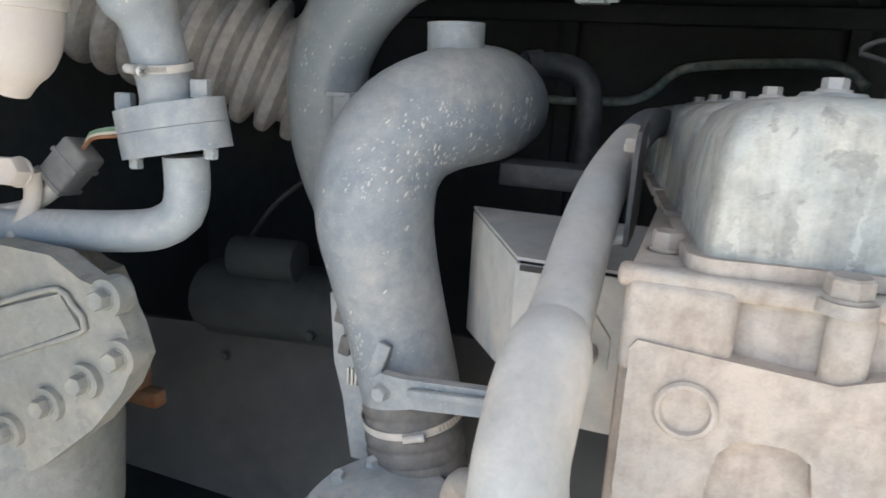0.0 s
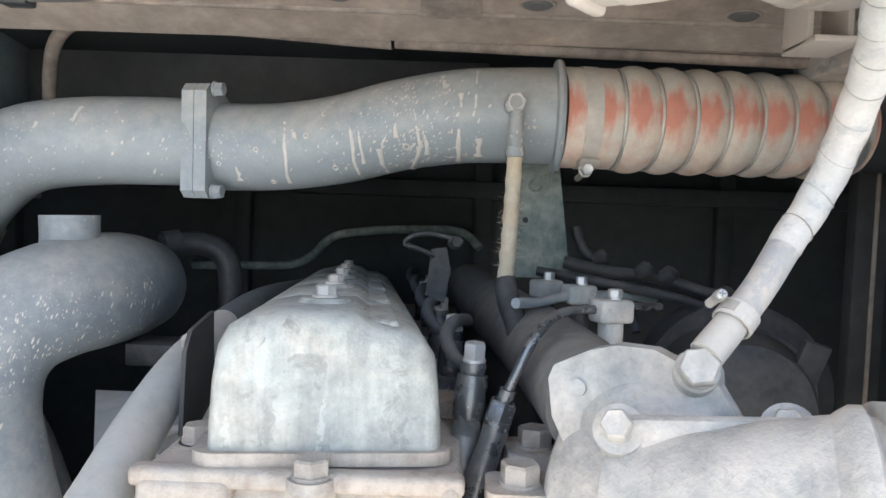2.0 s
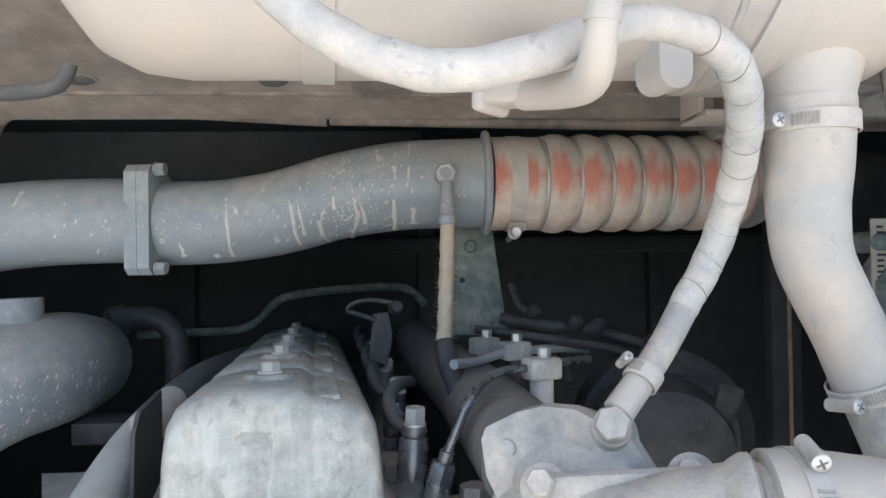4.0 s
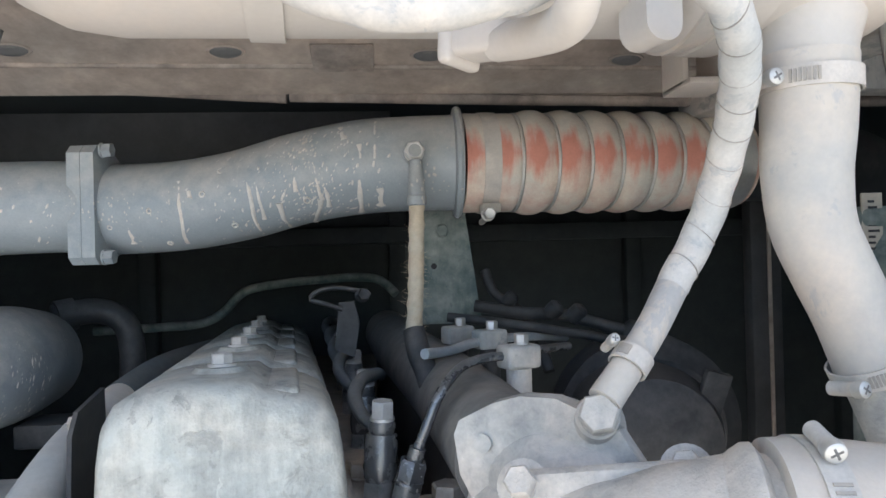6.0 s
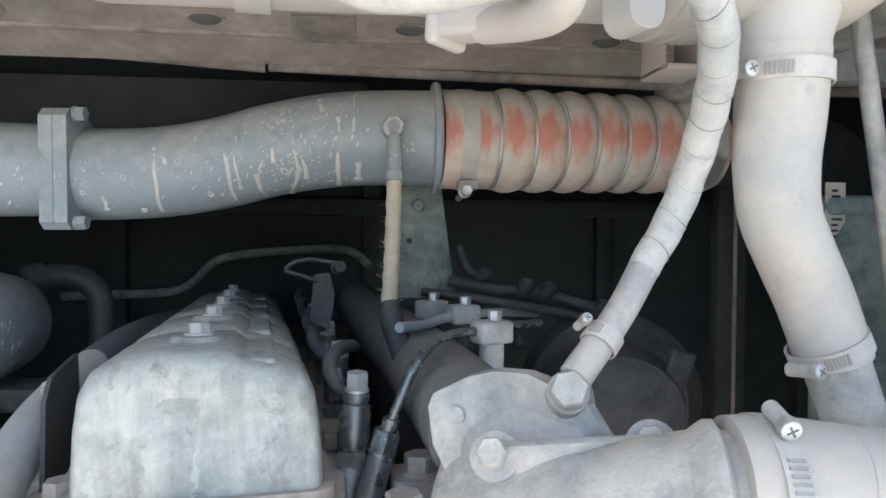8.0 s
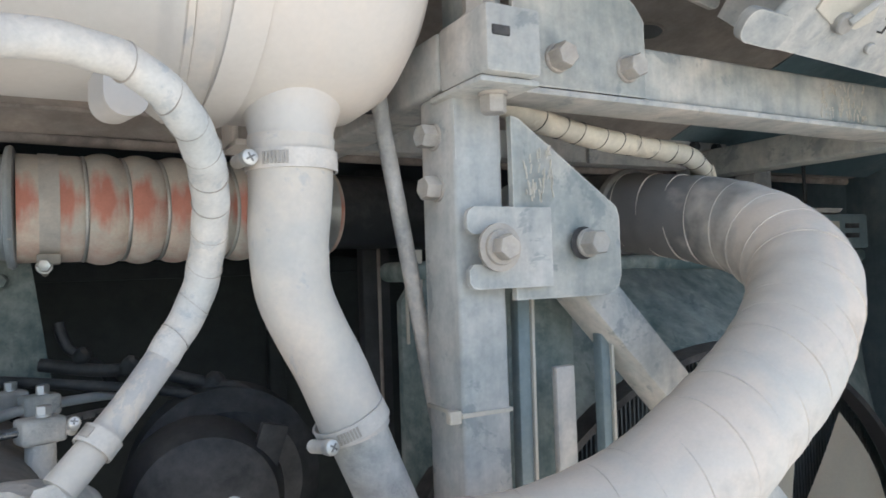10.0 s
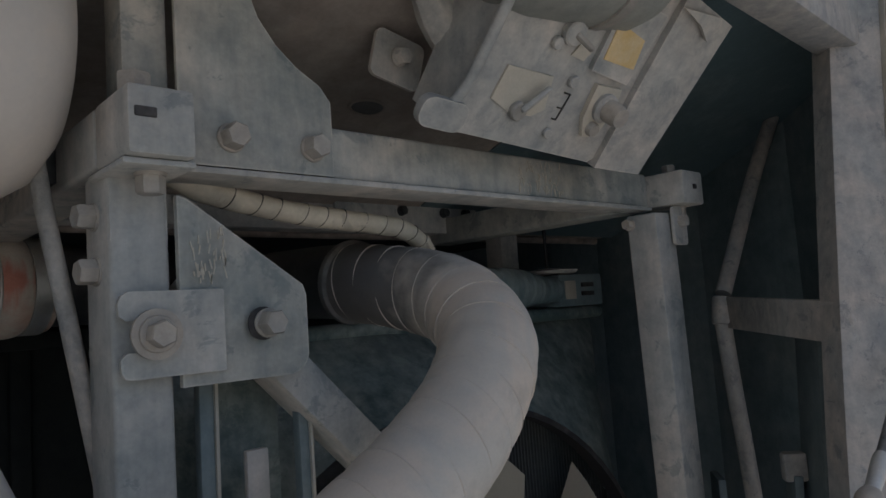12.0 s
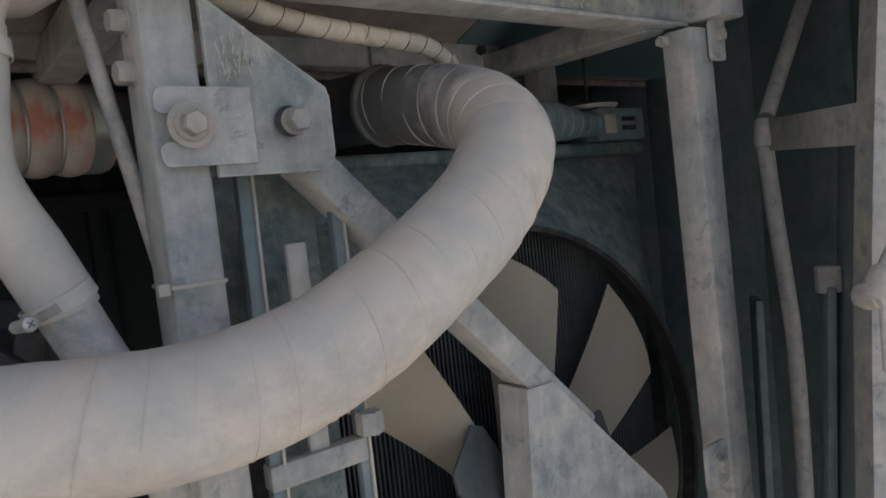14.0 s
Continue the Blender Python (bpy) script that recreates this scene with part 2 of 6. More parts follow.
def red_hose_material():
    """Red silicone under tan dust that has been wiped away in a band along the hose."""
    mat = surface("red_silicone_dust", (0.60, 0.23, 0.17), dust=(0.66, 0.61, 0.545), amount=1.05, rough=0.6, top=0.3, bump=0.3)
    nt = mat.node_tree
    N, L = nt.nodes, nt.links
    mix = [n for n in N if n.bl_idname == "ShaderNodeMix" and n.blend_type == "MIX"][0]
    old = mix.inputs["Factor"].links[0].from_socket
    geo = N.new("ShaderNodeNewGeometry")
    sep = N.new("ShaderNodeSeparateXYZ")
    L.new(geo.outputs["Position"], sep.inputs[0])
    noise_tex = N.new("ShaderNodeTexNoise")
    noise_tex.inputs["Scale"].default_value, noise_tex.inputs["Detail"].default_value = 38.0, 4.0
    tall = N.new("ShaderNodeVectorMath")
    tall.operation = "MULTIPLY"
    tall.inputs[1].default_value = (2.6, 1.0, 0.55)
    L.new(geo.outputs["Position"], tall.inputs[0])
    L.new(tall.outputs[0], noise_tex.inputs["Vector"])
    last = sep.outputs["Z"]
    for op, value in (("SUBTRACT", 1.421), ("ABSOLUTE", None), ("MULTIPLY", 38.0)):
        n = N.new("ShaderNodeMath")
        n.operation = op
        L.new(last, n.inputs[0])
        if value is not None:
            n.inputs[1].default_value = value
        last = n.outputs[0]
    add = N.new("ShaderNodeMath")
    add.operation = "MULTIPLY_ADD"
    L.new(noise_tex.outputs[0], add.inputs[0])
    add.inputs[1].default_value = 2.2
    crest = sep.outputs["X"]
    for op, value in (("SUBTRACT", 0.4865), ("MULTIPLY", math.pi / 0.0408), ("SINE", None), ("ABSOLUTE", None), ("MULTIPLY", -0.95)):
        n = N.new("ShaderNodeMath")
        n.operation = op
        L.new(crest, n.inputs[0])
        if value is not None:
            n.inputs[1].default_value = value
        crest = n.outputs[0]
    both = N.new("ShaderNodeMath")
    L.new(last, both.inputs[0])
    L.new(crest, both.inputs[1])
    L.new(both.outputs[0], add.inputs[2])
    ramp = N.new("ShaderNodeMapRange")
    ramp.inputs["From Min"].default_value, ramp.inputs["From Max"].default_value = 0.70, 1.60
    ramp.inputs["To Min"].default_value, ramp.inputs["To Max"].default_value = 0.12, 1.0
    L.new(add.outputs[0], ramp.inputs["Value"])
    low = N.new("ShaderNodeMath")
    low.operation = "MULTIPLY"
    L.new(old, low.inputs[0])
    L.new(ramp.outputs[0], low.inputs[1])
    L.new(low.outputs[0], mix.inputs["Factor"])
    return mat


def rubbed_hose_material():
    """Dusty wrapped hose whose dust is rubbed off, in ragged patches, towards its rear end."""
    mat = surface("rubbed_rubber_hose", (0.10, 0.105, 0.108), dust=(0.585, 0.535, 0.485), amount=0.97, rough=0.55, top=0.2, bump=0.3, fine=0.06, cloud=0.35)
    nt = mat.node_tree
    N, L = nt.nodes, nt.links
    mix = [n for n in N if n.bl_idname == "ShaderNodeMix" and n.blend_type == "MIX"][0]
    old = mix.inputs["Factor"].links[0].from_socket
    geo = N.new("ShaderNodeNewGeometry")
    sep = N.new("ShaderNodeSeparateXYZ")
    L.new(geo.outputs["Position"], sep.inputs[0])
    ragged = N.new("ShaderNodeTexNoise")
    ragged.inputs["Scale"].default_value, ragged.inputs["Detail"].default_value = 26.0, 7.0
    L.new(geo.outputs["Position"], ragged.inputs["Vector"])
    add = N.new("ShaderNodeMath")
    add.operation = "MULTIPLY_ADD"
    L.new(ragged.outputs[0], add.inputs[0])
    add.inputs[1].default_value = 0.16
    L.new(sep.outputs["Y"], add.inputs[2])
    ramp = N.new("ShaderNodeMapRange")
    for key, value in (("From Min", 0.415), ("From Max", 0.49), ("To Min", 1.0), ("To Max", 0.14)):
        ramp.inputs[key].default_value = value
    L.new(add.outputs[0], ramp.inputs["Value"])
    low = N.new("ShaderNodeMath")
    low.operation = "MULTIPLY"
    L.new(old, low.inputs[0])
    L.new(ramp.outputs[0], low.inputs[1])
    L.new(low.outputs[0], mix.inputs["Factor"])
    return mat


M["red"] = red_hose_material()
M["rubbed"] = rubbed_hose_material()
M["seam"] = surface("hose_seam", (0.52, 0.48, 0.44), dust=(0.575, 0.53, 0.48), amount=0.5, rough=0.85)
M["zinc"] = surface("clean_zinc", (0.74, 0.75, 0.74), dust=(0.6, 0.58, 0.54), amount=-0.1, rough=0.3, metal=0.35, top=0.1)
M["pillar"] = surface("dusty_pillar_paint", (0.18, 0.20, 0.215), dust=(0.55, 0.51, 0.475), amount=0.62, rough=0.6, top=0.2, bump=0.4, flakes=0.5, streak=0.3)
M["comp"] = surface("grey_green_casting", (0.20, 0.215, 0.205), dust=(0.36, 0.36, 0.33), amount=0.62, rough=0.6, top=0.3, bump=0.6, flakes=0.5)
M["bellows"] = surface("grey_rubber_tan_dust", (0.20, 0.20, 0.20), dust=(0.52, 0.505, 0.475), amount=0.55, rough=0.7, top=0.35)
M["mud"] = surface("dried_mud", (0.58, 0.565, 0.53), dust=(0.72, 0.70, 0.66), amount=0.5, rough=0.95, top=0.0, scale=2.0, bump=0.5)
M["greasy"] = surface("greasy_steel", (0.15, 0.16, 0.17), dust=(0.40, 0.385, 0.36), amount=0.10, rough=0.22, metal=0.6, top=0.2, bump=0.5, drops=0.3, cloud=0.8)
M["manifold"] = surface("dull_grey_casting", (0.10, 0.105, 0.108), dust=(0.29, 0.275, 0.255), amount=0.3, rough=0.7, top=0.5)
M["outer"] = surface("chalky_white_body_edge", (0.60, 0.62, 0.64), dust=(0.74, 0.745, 0.74), amount=0.6, rough=0.6, top=0.1, bump=0.8, flakes=0.3)
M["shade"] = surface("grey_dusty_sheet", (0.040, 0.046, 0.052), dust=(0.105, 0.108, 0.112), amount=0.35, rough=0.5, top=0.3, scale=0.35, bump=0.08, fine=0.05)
M["wire_green"] = surface("green_wire", (0.08, 0.20, 0.12), dust=(0.45, 0.43, 0.38), amount=0.2)


# ---- building helpers ----
def thing(name, at, label, category, group="", kind=""):
    ob = new(name)
    ob.location = at
    ob.empty_display_size = 0.02
    return tagged(ob, label, category, group, kind)


def part(name, bm, material, parent=None, label=""):
    """Links a bmesh in world coordinates as one mesh object, its origin in its middle."""
    if bm.verts:
        lo = Vector([min(v.co[i] for v in bm.verts) for i in range(3)])
        hi = Vector([max(v.co[i] for v in bm.verts) for i in range(3)])
        mid = (lo + hi) / 2
    else:
        mid = Vector()
    bmesh.ops.translate(bm, verts=bm.verts, vec=-mid)
    bmesh.ops.recalc_face_normals(bm, faces=bm.faces)
    me = bpy.data.meshes.new(name)
    bm.to_mesh(me)
    bm.free()
    me.polygons.foreach_set("use_smooth", [True] * len(me.polygons))
    me.set_sharp_from_angle(angle=radians(38))
    me.materials.append(M[material])
    ob = new(name, me)
    ob.location = mid
    if parent is not None:
        ob.parent = parent
        ob.matrix_parent_inverse = Matrix.Translation(parent.location).inverted()
    if label:
        ob["label"] = label
    return ob


def solo(name, bm, material, label, category, group="", kind=""):
    return tagged(part(name, bm, material), label, category, group, kind)


def join(*bms):
    out = bmesh.new()
    for b in bms:
        me = bpy.data.meshes.new("tmp")
        b.to_mesh(me)
        b.free()
        out.from_mesh(me)
        bpy.data.meshes.remove(me)
    return out


def moved(bm, m):
    bmesh.ops.transform(bm, matrix=m, verts=bm.verts)
    return bm


def bevelled(bm, width, segments=2, angle=30):
    if width > 0:
        edges = [e for e in bm.edges if len(e.link_faces) == 2 and e.calc_face_angle(0) > radians(angle)]
        bmesh.ops.bevel(bm, geom=edges, offset=width, segments=segments, profile=0.5, affect="EDGES", clamp_overlap=True)
    return bm


def box(lo, hi, bevel=0.003, seg=2):
    bm = bmesh.new()
    bmesh.ops.create_cube(bm, size=1.0)
    lo, hi = Vector(lo), Vector(hi)
    for v in bm.verts:
        v.co = Vector(((lo[i] + hi[i]) / 2 + v.co[i] * (hi[i] - lo[i])) for i in range(3))
    return bevelled(bm, bevel, seg)


def basis(origin, axis, hint=(0, 0, 1)):
    """A matrix whose z runs along axis."""
    z = Vector(axis).normalized()
    h = Vector(hint)
    if abs(z.dot(h.normalized())) > 0.95:
        h = Vector((1, 0, 0)) if abs(z.x) < 0.9 else Vector((0, 1, 0))
    x = h.cross(z).normalized()
    y = z.cross(x)
    m = Matrix((x, y, z)).transposed().to_4x4()
    m.translation = Vector(origin)
    return m


def bar(a, b, w, h, bevel=0.003, hint=(0, 0, 1)):
    """A square bar from a to b, w wide across hint, h along it."""
    a, b = Vector(a), Vector(b)
    n = (b - a).length
    return moved(box((-w / 2, -h / 2, 0), (w / 2, h / 2, n), bevel), basis(a, b - a, hint))


def lathe(profile, origin, axis, n=32, hint=(0, 0, 1)):
    """Turns (radius, height) pairs round an axis; ends at radius 0 close it."""
    bm = bmesh.new()
    rings = []
    for r, h in profile:
        if r <= 1e-6:
            rings.append([bm.verts.new((0, 0, h))])
        else:
            rings.append([bm.verts.new((r * math.cos(2 * math.pi * k / n), r * math.sin(2 * math.pi * k / n), h)) for k in range(n)])
    for a, b in zip(rings, rings[1:]):
        for k in range(n):
            quad = [a[k % len(a)], a[(k + 1) % len(a)], b[(k + 1) % len(b)], b[k % len(b)]]
            quad = list(dict.fromkeys(quad))
            if len(quad) > 2:
                bm.faces.new(quad)
    return moved(bm, basis(origin, axis, hint))


def smooth_line(points, step):
    """A Catmull-Rom line through points (any length of tuple), sampled about every step metres."""
    pts = [np.array(p, float) for p in points]
    pts = [2 * pts[0] - pts[1]] + pts + [2 * pts[-1] - pts[-2]]
    out = []
    for i in range(1, len(pts) - 2):
        a, b, c, d = pts[i - 1:i + 3]
        n = max(2, int(np.linalg.norm((c - b)[:3]) / step))
        for k in range(n):
            t = k / n
            out.append(0.5 * (2 * b + (c - a) * t + (2 * a - 5 * b + 4 * c - d) * t * t + (3 * b - a - 3 * c + d) * t ** 3))
    out.append(pts[-2])
    return out


def tube(points, radius=0.01, n=24, step=0.012, caps=True, shape=None, thick=0.0, flat=1.0, flat_dir=(0, 0, 1)):
    """A round tube along points; a fourth number of a point is its radius. shape(distance, angle) scales the radius. thick: an open pipe's wall."""
    line = smooth_line([p if len(p) == 4 else (*p, radius) for p in points], step)
    pos = [Vector(p[:3]) for p in line]
    rad = [float(p[3]) for p in line]
    bm = bmesh.new()
    t0 = (pos[1] - pos[0]).normalized()
    ref = Vector(flat_dir)
    ref = (ref - t0 * ref.dot(t0))
    ref = ref.normalized() if ref.length > 0.05 else t0.orthogonal().normalized()
    rings, far = [], 0.0
    for i, p in enumerate(pos):
        t = (pos[min(i + 1, len(pos) - 1)] - pos[max(i - 1, 0)]).normalized()
        ref = (ref - t * ref.dot(t)).normalized()
        side = t.cross(ref)
        if i:
            far += (p - pos[i - 1]).length
        ring = []
        for k in range(n):
            a = 2 * math.pi * k / n
            r = rad[i] * (shape(far, a) if shape else 1.0)
            ring.append(bm.verts.new(p + ref * (math.cos(a) * r * flat) + side * (math.sin(a) * r)))
        rings.append(ring)
    for a, b in zip(rings, rings[1:]):
        for k in range(n):
            bm.faces.new((a[k], a[(k + 1) % n], b[(k + 1) % n], b[k]))
    if caps:
        for ring, sgn in ((rings[0], -1), (rings[-1], 1)):
            if thick:
                mid = sum((v.co for v in ring), Vector()) / n
                other = rings[1] if sgn < 0 else rings[-2]
                deep = (sum((v.co for v in other), Vector()) / n - mid).normalized() * 0.02
                ra = [v.co - mid for v in ring]
                inner = [bm.verts.new(mid + d * (1 - thick / max(d.length, 1e-6))) for d in ra]
                inn2 = [bm.verts.new(v.co + deep) for v in inner]
                for k in range(n):
                    bm.faces.new((ring[k], ring[(k + 1) % n], inner[(k + 1) % n], inner[k]))
                    bm.faces.new((inner[k], inner[(k + 1) % n], inn2[(k + 1) % n], inn2[k]))
                bm.faces.new(inn2)
            else:
                bm.faces.new(ring)
    return bm


def lumpy(size, seed=0.0):
    """A radius that wanders a little, as on castings and old hoses."""
    return lambda s, a: 1 + size * (0.5 * math.sin(s * 61 + 2 * a + seed) + 0.3 * math.sin(s * 143 - 3 * a + 2 * seed) + 0.3 * math.sin(s * 29 + a))


def prism(poly, origin, u, v, depth, bevel=0.0015, seg=2):
    """Extrudes a flat outline, given in (u, v) metres, by depth along u x v."""
    u, v = Vector(u).normalized(), Vector(v).normalized()
    w = u.cross(v).normalized()
    bm = bmesh.new()
    o = Vector(origin)
    front = [bm.verts.new(o + u * a + v * b) for a, b in poly]
    back = [bm.verts.new(o + u * a + v * b + w * depth) for a, b in poly]
    bm.faces.new(front)
    bm.faces.new(list(reversed(back)))
    for k in range(len(poly)):
        bm.faces.new((front[k], back[k], back[(k + 1) % len(poly)], front[(k + 1) % len(poly)]))
    return bevelled(bm, bevel, seg)


def rounded(w, h, r, n=5, cx=0.0, cy=0.0):
    pts = []
    for sx, sy, a0 in ((1, 1, 0), (-1, 1, 90), (-1, -1, 180), (1, -1, 270)):
        for k in range(n + 1):
            a = radians(a0 + 90 * k / n)
            pts.append((cx + sx * (w / 2 - r) + r * math.cos(a), cy + sy * (h / 2 - r) + r * math.sin(a)))
    return pts


def seam_ring(at, axis, r, lean=0.0, width=0.0007, n=40, turn=0.0):
    """A thin raised line round a tube, leaning along it by lean metres, as the edge of a spiral wrap."""
    bm = bmesh.new()
    rows = []
    for r_, h in ((r - 0.0012, -width), (r + 0.00015, -0.6 * width), (r + 0.00015, 0.6 * width), (r - 0.0012, width)):
        rows.append([bm.verts.new((r_ * math.cos(2 * math.pi * k / n), r_ * math.sin(2 * math.pi * k / n), h + lean * math.sin(2 * math.pi * k / n + turn))) for k in range(n)])
    for a, b in zip(rows, rows[1:]):
        for k in range(n):
            bm.faces.new((a[k], a[(k + 1) % n], b[(k + 1) % n], b[k]))
    return moved(bm, basis(at, axis))


def hexagon(af):
    r = af / math.sqrt(3)
    return [(r * math.cos(math.pi / 3 * k), r * math.sin(math.pi / 3 * k)) for k in range(6)]


def hex_head(origin, axis, af=0.017, h=0.009, washer=1.25, wh=0.0025, turn=0.0, dish=True):
    """A bolt head: washer and chamfered hexagon."""
    bits = []
    if washer:
        r = af / 2 * washer
        bits.append(lathe([(0, 0), (r, 0), (r, wh * 0.7), (r * 0.95, wh), (0, wh)], (0, 0, 0), (0, 0, 1), 24))
    else:
        wh = 0.0
    bm = bmesh.new()
    low = [bm.verts.new((x, y, wh)) for x, y in hexagon(af)]
    mid = [bm.verts.new((x, y, wh + h * 0.86)) for x, y in hexagon(af)]
    top = [bm.verts.new((x * 0.88, y * 0.88, wh + h)) for x, y in hexagon(af)]
    bm.faces.new(list(reversed(low)))
    for a, b in ((low, mid), (mid, top)):
        for k in range(6):
            bm.faces.new((a[k], a[(k + 1) % 6], b[(k + 1) % 6], b[k]))
    if dish:
        dip = [bm.verts.new((x * 0.62, y * 0.62, wh + h * 0.94)) for x, y in hexagon(af)]
        for k in range(6):
            bm.faces.new((top[k], top[(k + 1) % 6], dip[(k + 1) % 6], dip[k]))
        bm.faces.new(dip)
    else:
        bm.faces.new(top)
    bits.append(bm)
    out = moved(join(*bits), pose(0, 0, 0, 0, 0, turn))
    return moved(out, basis(origin, axis))


def bolt(parent, origin, axis, af=0.017, h=0.009, mat="bolt", washer=1.25, turn=10.0, label="", name="bolt"):
    return part(name, hex_head(origin, axis, af, h, washer, turn=turn), mat, parent, label)


def clamp(origin, axis, radius, screw_dir, label="dusty steel worm-drive hose clamp round a hose", width=0.013, screw_turn=(0, 0, 1)):
    """A worm-drive hose clamp: slotted band, housing and slotted screw."""
    ax = Vector(axis).normalized()
    o = Vector(origin)
    t = thing("hose_clamp", o, label, "hose clamp", "hose clamps")
    w = width / 2
    band = lathe([(radius, -w), (radius + 0.0016, -w), (radius + 0.0016, w), (radius, w), (radius, -w)], o, ax, 48)
    out = Vector(screw_dir)
    out = (out - ax * out.dot(ax)).normalized()
    tang = ax.cross(out)
    b = part("band", band, "band", t)
    for k in range(1, 8):
        a = 0.22 + k * 0.085
        d = (out * math.cos(a + 0.25) + tang * math.sin(a + 0.25))
        m = basis(o + d * (radius + 0.0014), d, ax)
        part("slot", moved(box((-0.0009, -w * 0.62, 0), (0.0009, w * 0.62, 0.0011), 0), m), "bolt", b)
    hs = o + out * (radius + 0.006)
    q = 1.0 if radius > 0.02 else 0.66
    part("housing", tube([tuple(hs - tang * 0.009 * q), tuple(hs + tang * 0.010 * q)], 0.0050 * q, 16, 0.006), "band", t)
    head = lathe([(0, 0), (0.0058 * q, 0), (0.0061 * q, 0.004), (0.0055 * q, 0.0070), (0.0040 * q, 0.008), (0, 0.008)], hs + tang * 0.010 * q, tang, 20)
    s = part("screw", head, "bright", t)
    for lo, hi in (((-0.0034, -0.0007, -0.0006), (0.0034, 0.0007, 0.0003)), ((-0.0007, -0.0034, -0.0006), (0.0007, 0.0034, 0.0002))):
        part("slot", moved(box(lo, hi, 0.0002, 1), basis(hs + tang * (0.008 + 0.010 * q), tang, ax) @ pose(0, 0, 0, 0, 0, 30) @ Matrix.Diagonal((q, q, 1, 1))), "manifold", s)
    return t

# ---- the setting ----
solo("ground", box((-30, -30, -0.05), (30, 30, 0.0), 0), "ground", "grey dusty concrete ground under the vehicle", "ground", kind="structure")
CEIL_A, CEIL_B = (0.80, 1.50), (0.08, 1.75)
slab = prism([(CEIL_A[0], CEIL_A[1]), (CEIL_B[0], CEIL_B[1]), (CEIL_B[0], CEIL_B[1] + 0.02), (CEIL_A[0], CEIL_A[1] + 0.02)],
             (-0.36, 0, 0), (0, 1, 0), (0, 0, 1), 1.70, 0)
solo("ceiling", slab, "roof", "brown dusty sheet-metal ceiling of the engine bay", "ceiling", kind="structure")
# left end of the ceiling, light falloff painted as a dark colour
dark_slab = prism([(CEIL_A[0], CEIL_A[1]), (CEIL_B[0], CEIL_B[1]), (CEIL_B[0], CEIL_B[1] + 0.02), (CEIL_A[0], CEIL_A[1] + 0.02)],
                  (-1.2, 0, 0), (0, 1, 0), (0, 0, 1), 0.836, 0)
solo("ceiling_side", dark_slab, "dark", "left part of the ceiling, coloured dark for the fading light", "ceiling", kind="structure")
corner_slab = prism([(CEIL_A[0], CEIL_A[1]), (CEIL_B[0], CEIL_B[1]), (CEIL_B[0], CEIL_B[1] + 0.02), (CEIL_A[0], CEIL_A[1] + 0.02)], (1.344, 0, 0), (0, 1, 0), (0, 0, 1), 0.70, 0)
solo("ceiling_corner", corner_slab, "side", "blue-grey ceiling panel over the body corner", "ceiling", kind="structure")
trim = thing("trim", (0.5, 0.81, 1.49), "folded brown metal lip along the ceiling edge", "trim", kind="structure")
part("panel", bar((0.207, 0.811, 1.517), (-0.34, 0.811, 1.538), 0.026, 0.018, 0.004, (0, 1, 0)), "facia", trim)
part("panel", bar((0.211, 0.811, 1.517), (0.80, 0.811, 1.508), 0.022, 0.018, 0.004, (0, 1, 0)), "facia", trim)
part("panel", box((0.80, 0.800, 1.498), (2.0, 0.822, 1.517), 0.004), "facia", trim)
part("lip", tube([(2.0, 0.826, 1.494), (1.2, 0.826, 1.494), (0.80, 0.826, 1.495), (0.50, 0.826, 1.499), (0.212, 0.826, 1.505)], 0.0085, 16, 0.05), "facia", trim)
part("lip", tube([(0.208, 0.826, 1.504), (0.07, 0.824, 1.512), (-0.068, 0.822, 1.519), (-0.15, 0.828, 1.525), (-0.205, 0.850, 1.522), (-0.250, 0.89, 1.510), (-0.282, 0.93, 1.485), (-0.300, 0.96, 1.44), (-0.305, 0.98, 1.40)], 0.0095, 16, 0.01), "facia", trim)
part("crease", tube([(1.34, 0.752, 1.5162), (0.60, 0.748, 1.5178), (0.0, 0.742, 1.5200), (-0.34, 0.738, 1.5213)], 0.0035, 10, 0.05), "facia", trim)
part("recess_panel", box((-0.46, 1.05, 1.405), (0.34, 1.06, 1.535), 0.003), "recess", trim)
part("recess_cheek", bar((-0.38, 0.90, 1.42), (-0.42, 1.10, 1.42), 0.05, 0.25, 0.004), "side", trim)
solo("ceiling_rear", box((-1.2, 0.81, 1.53), (2.1, 1.62, 1.56), 0), "wall", "rear ceiling of the engine bay, deep shade in its colour", "ceiling", kind="structure")
wall = solo("wall_back", box((-1.2, 1.60, 0.22), (2.1, 1.64, 1.57), 0), "wall", "painted bulkhead behind the engine, deep shade in its colour", "wall", kind="structure")
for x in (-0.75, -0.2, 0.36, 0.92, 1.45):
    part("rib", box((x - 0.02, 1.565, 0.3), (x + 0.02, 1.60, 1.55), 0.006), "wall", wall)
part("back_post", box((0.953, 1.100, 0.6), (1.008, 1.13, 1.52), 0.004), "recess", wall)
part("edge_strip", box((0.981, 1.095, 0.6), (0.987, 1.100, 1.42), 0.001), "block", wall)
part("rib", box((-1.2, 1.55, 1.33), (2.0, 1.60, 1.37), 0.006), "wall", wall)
solo("wall_left", box((-1.24, 0.1, 0.0), (-1.2, 1.64, 1.77), 0), "wall", "side wall of the engine bay, shade in its colour", "wall", kind="structure")
# added sheet that covers the sunlit ground, coloured dark for the shade there
solo("undertray", box((-1.2, 0.30, 0.30), (0.02, 1.60, 0.32), 0), "wall", "undertray added below the engine bay, shade in its colour", "undertray", kind="structure")
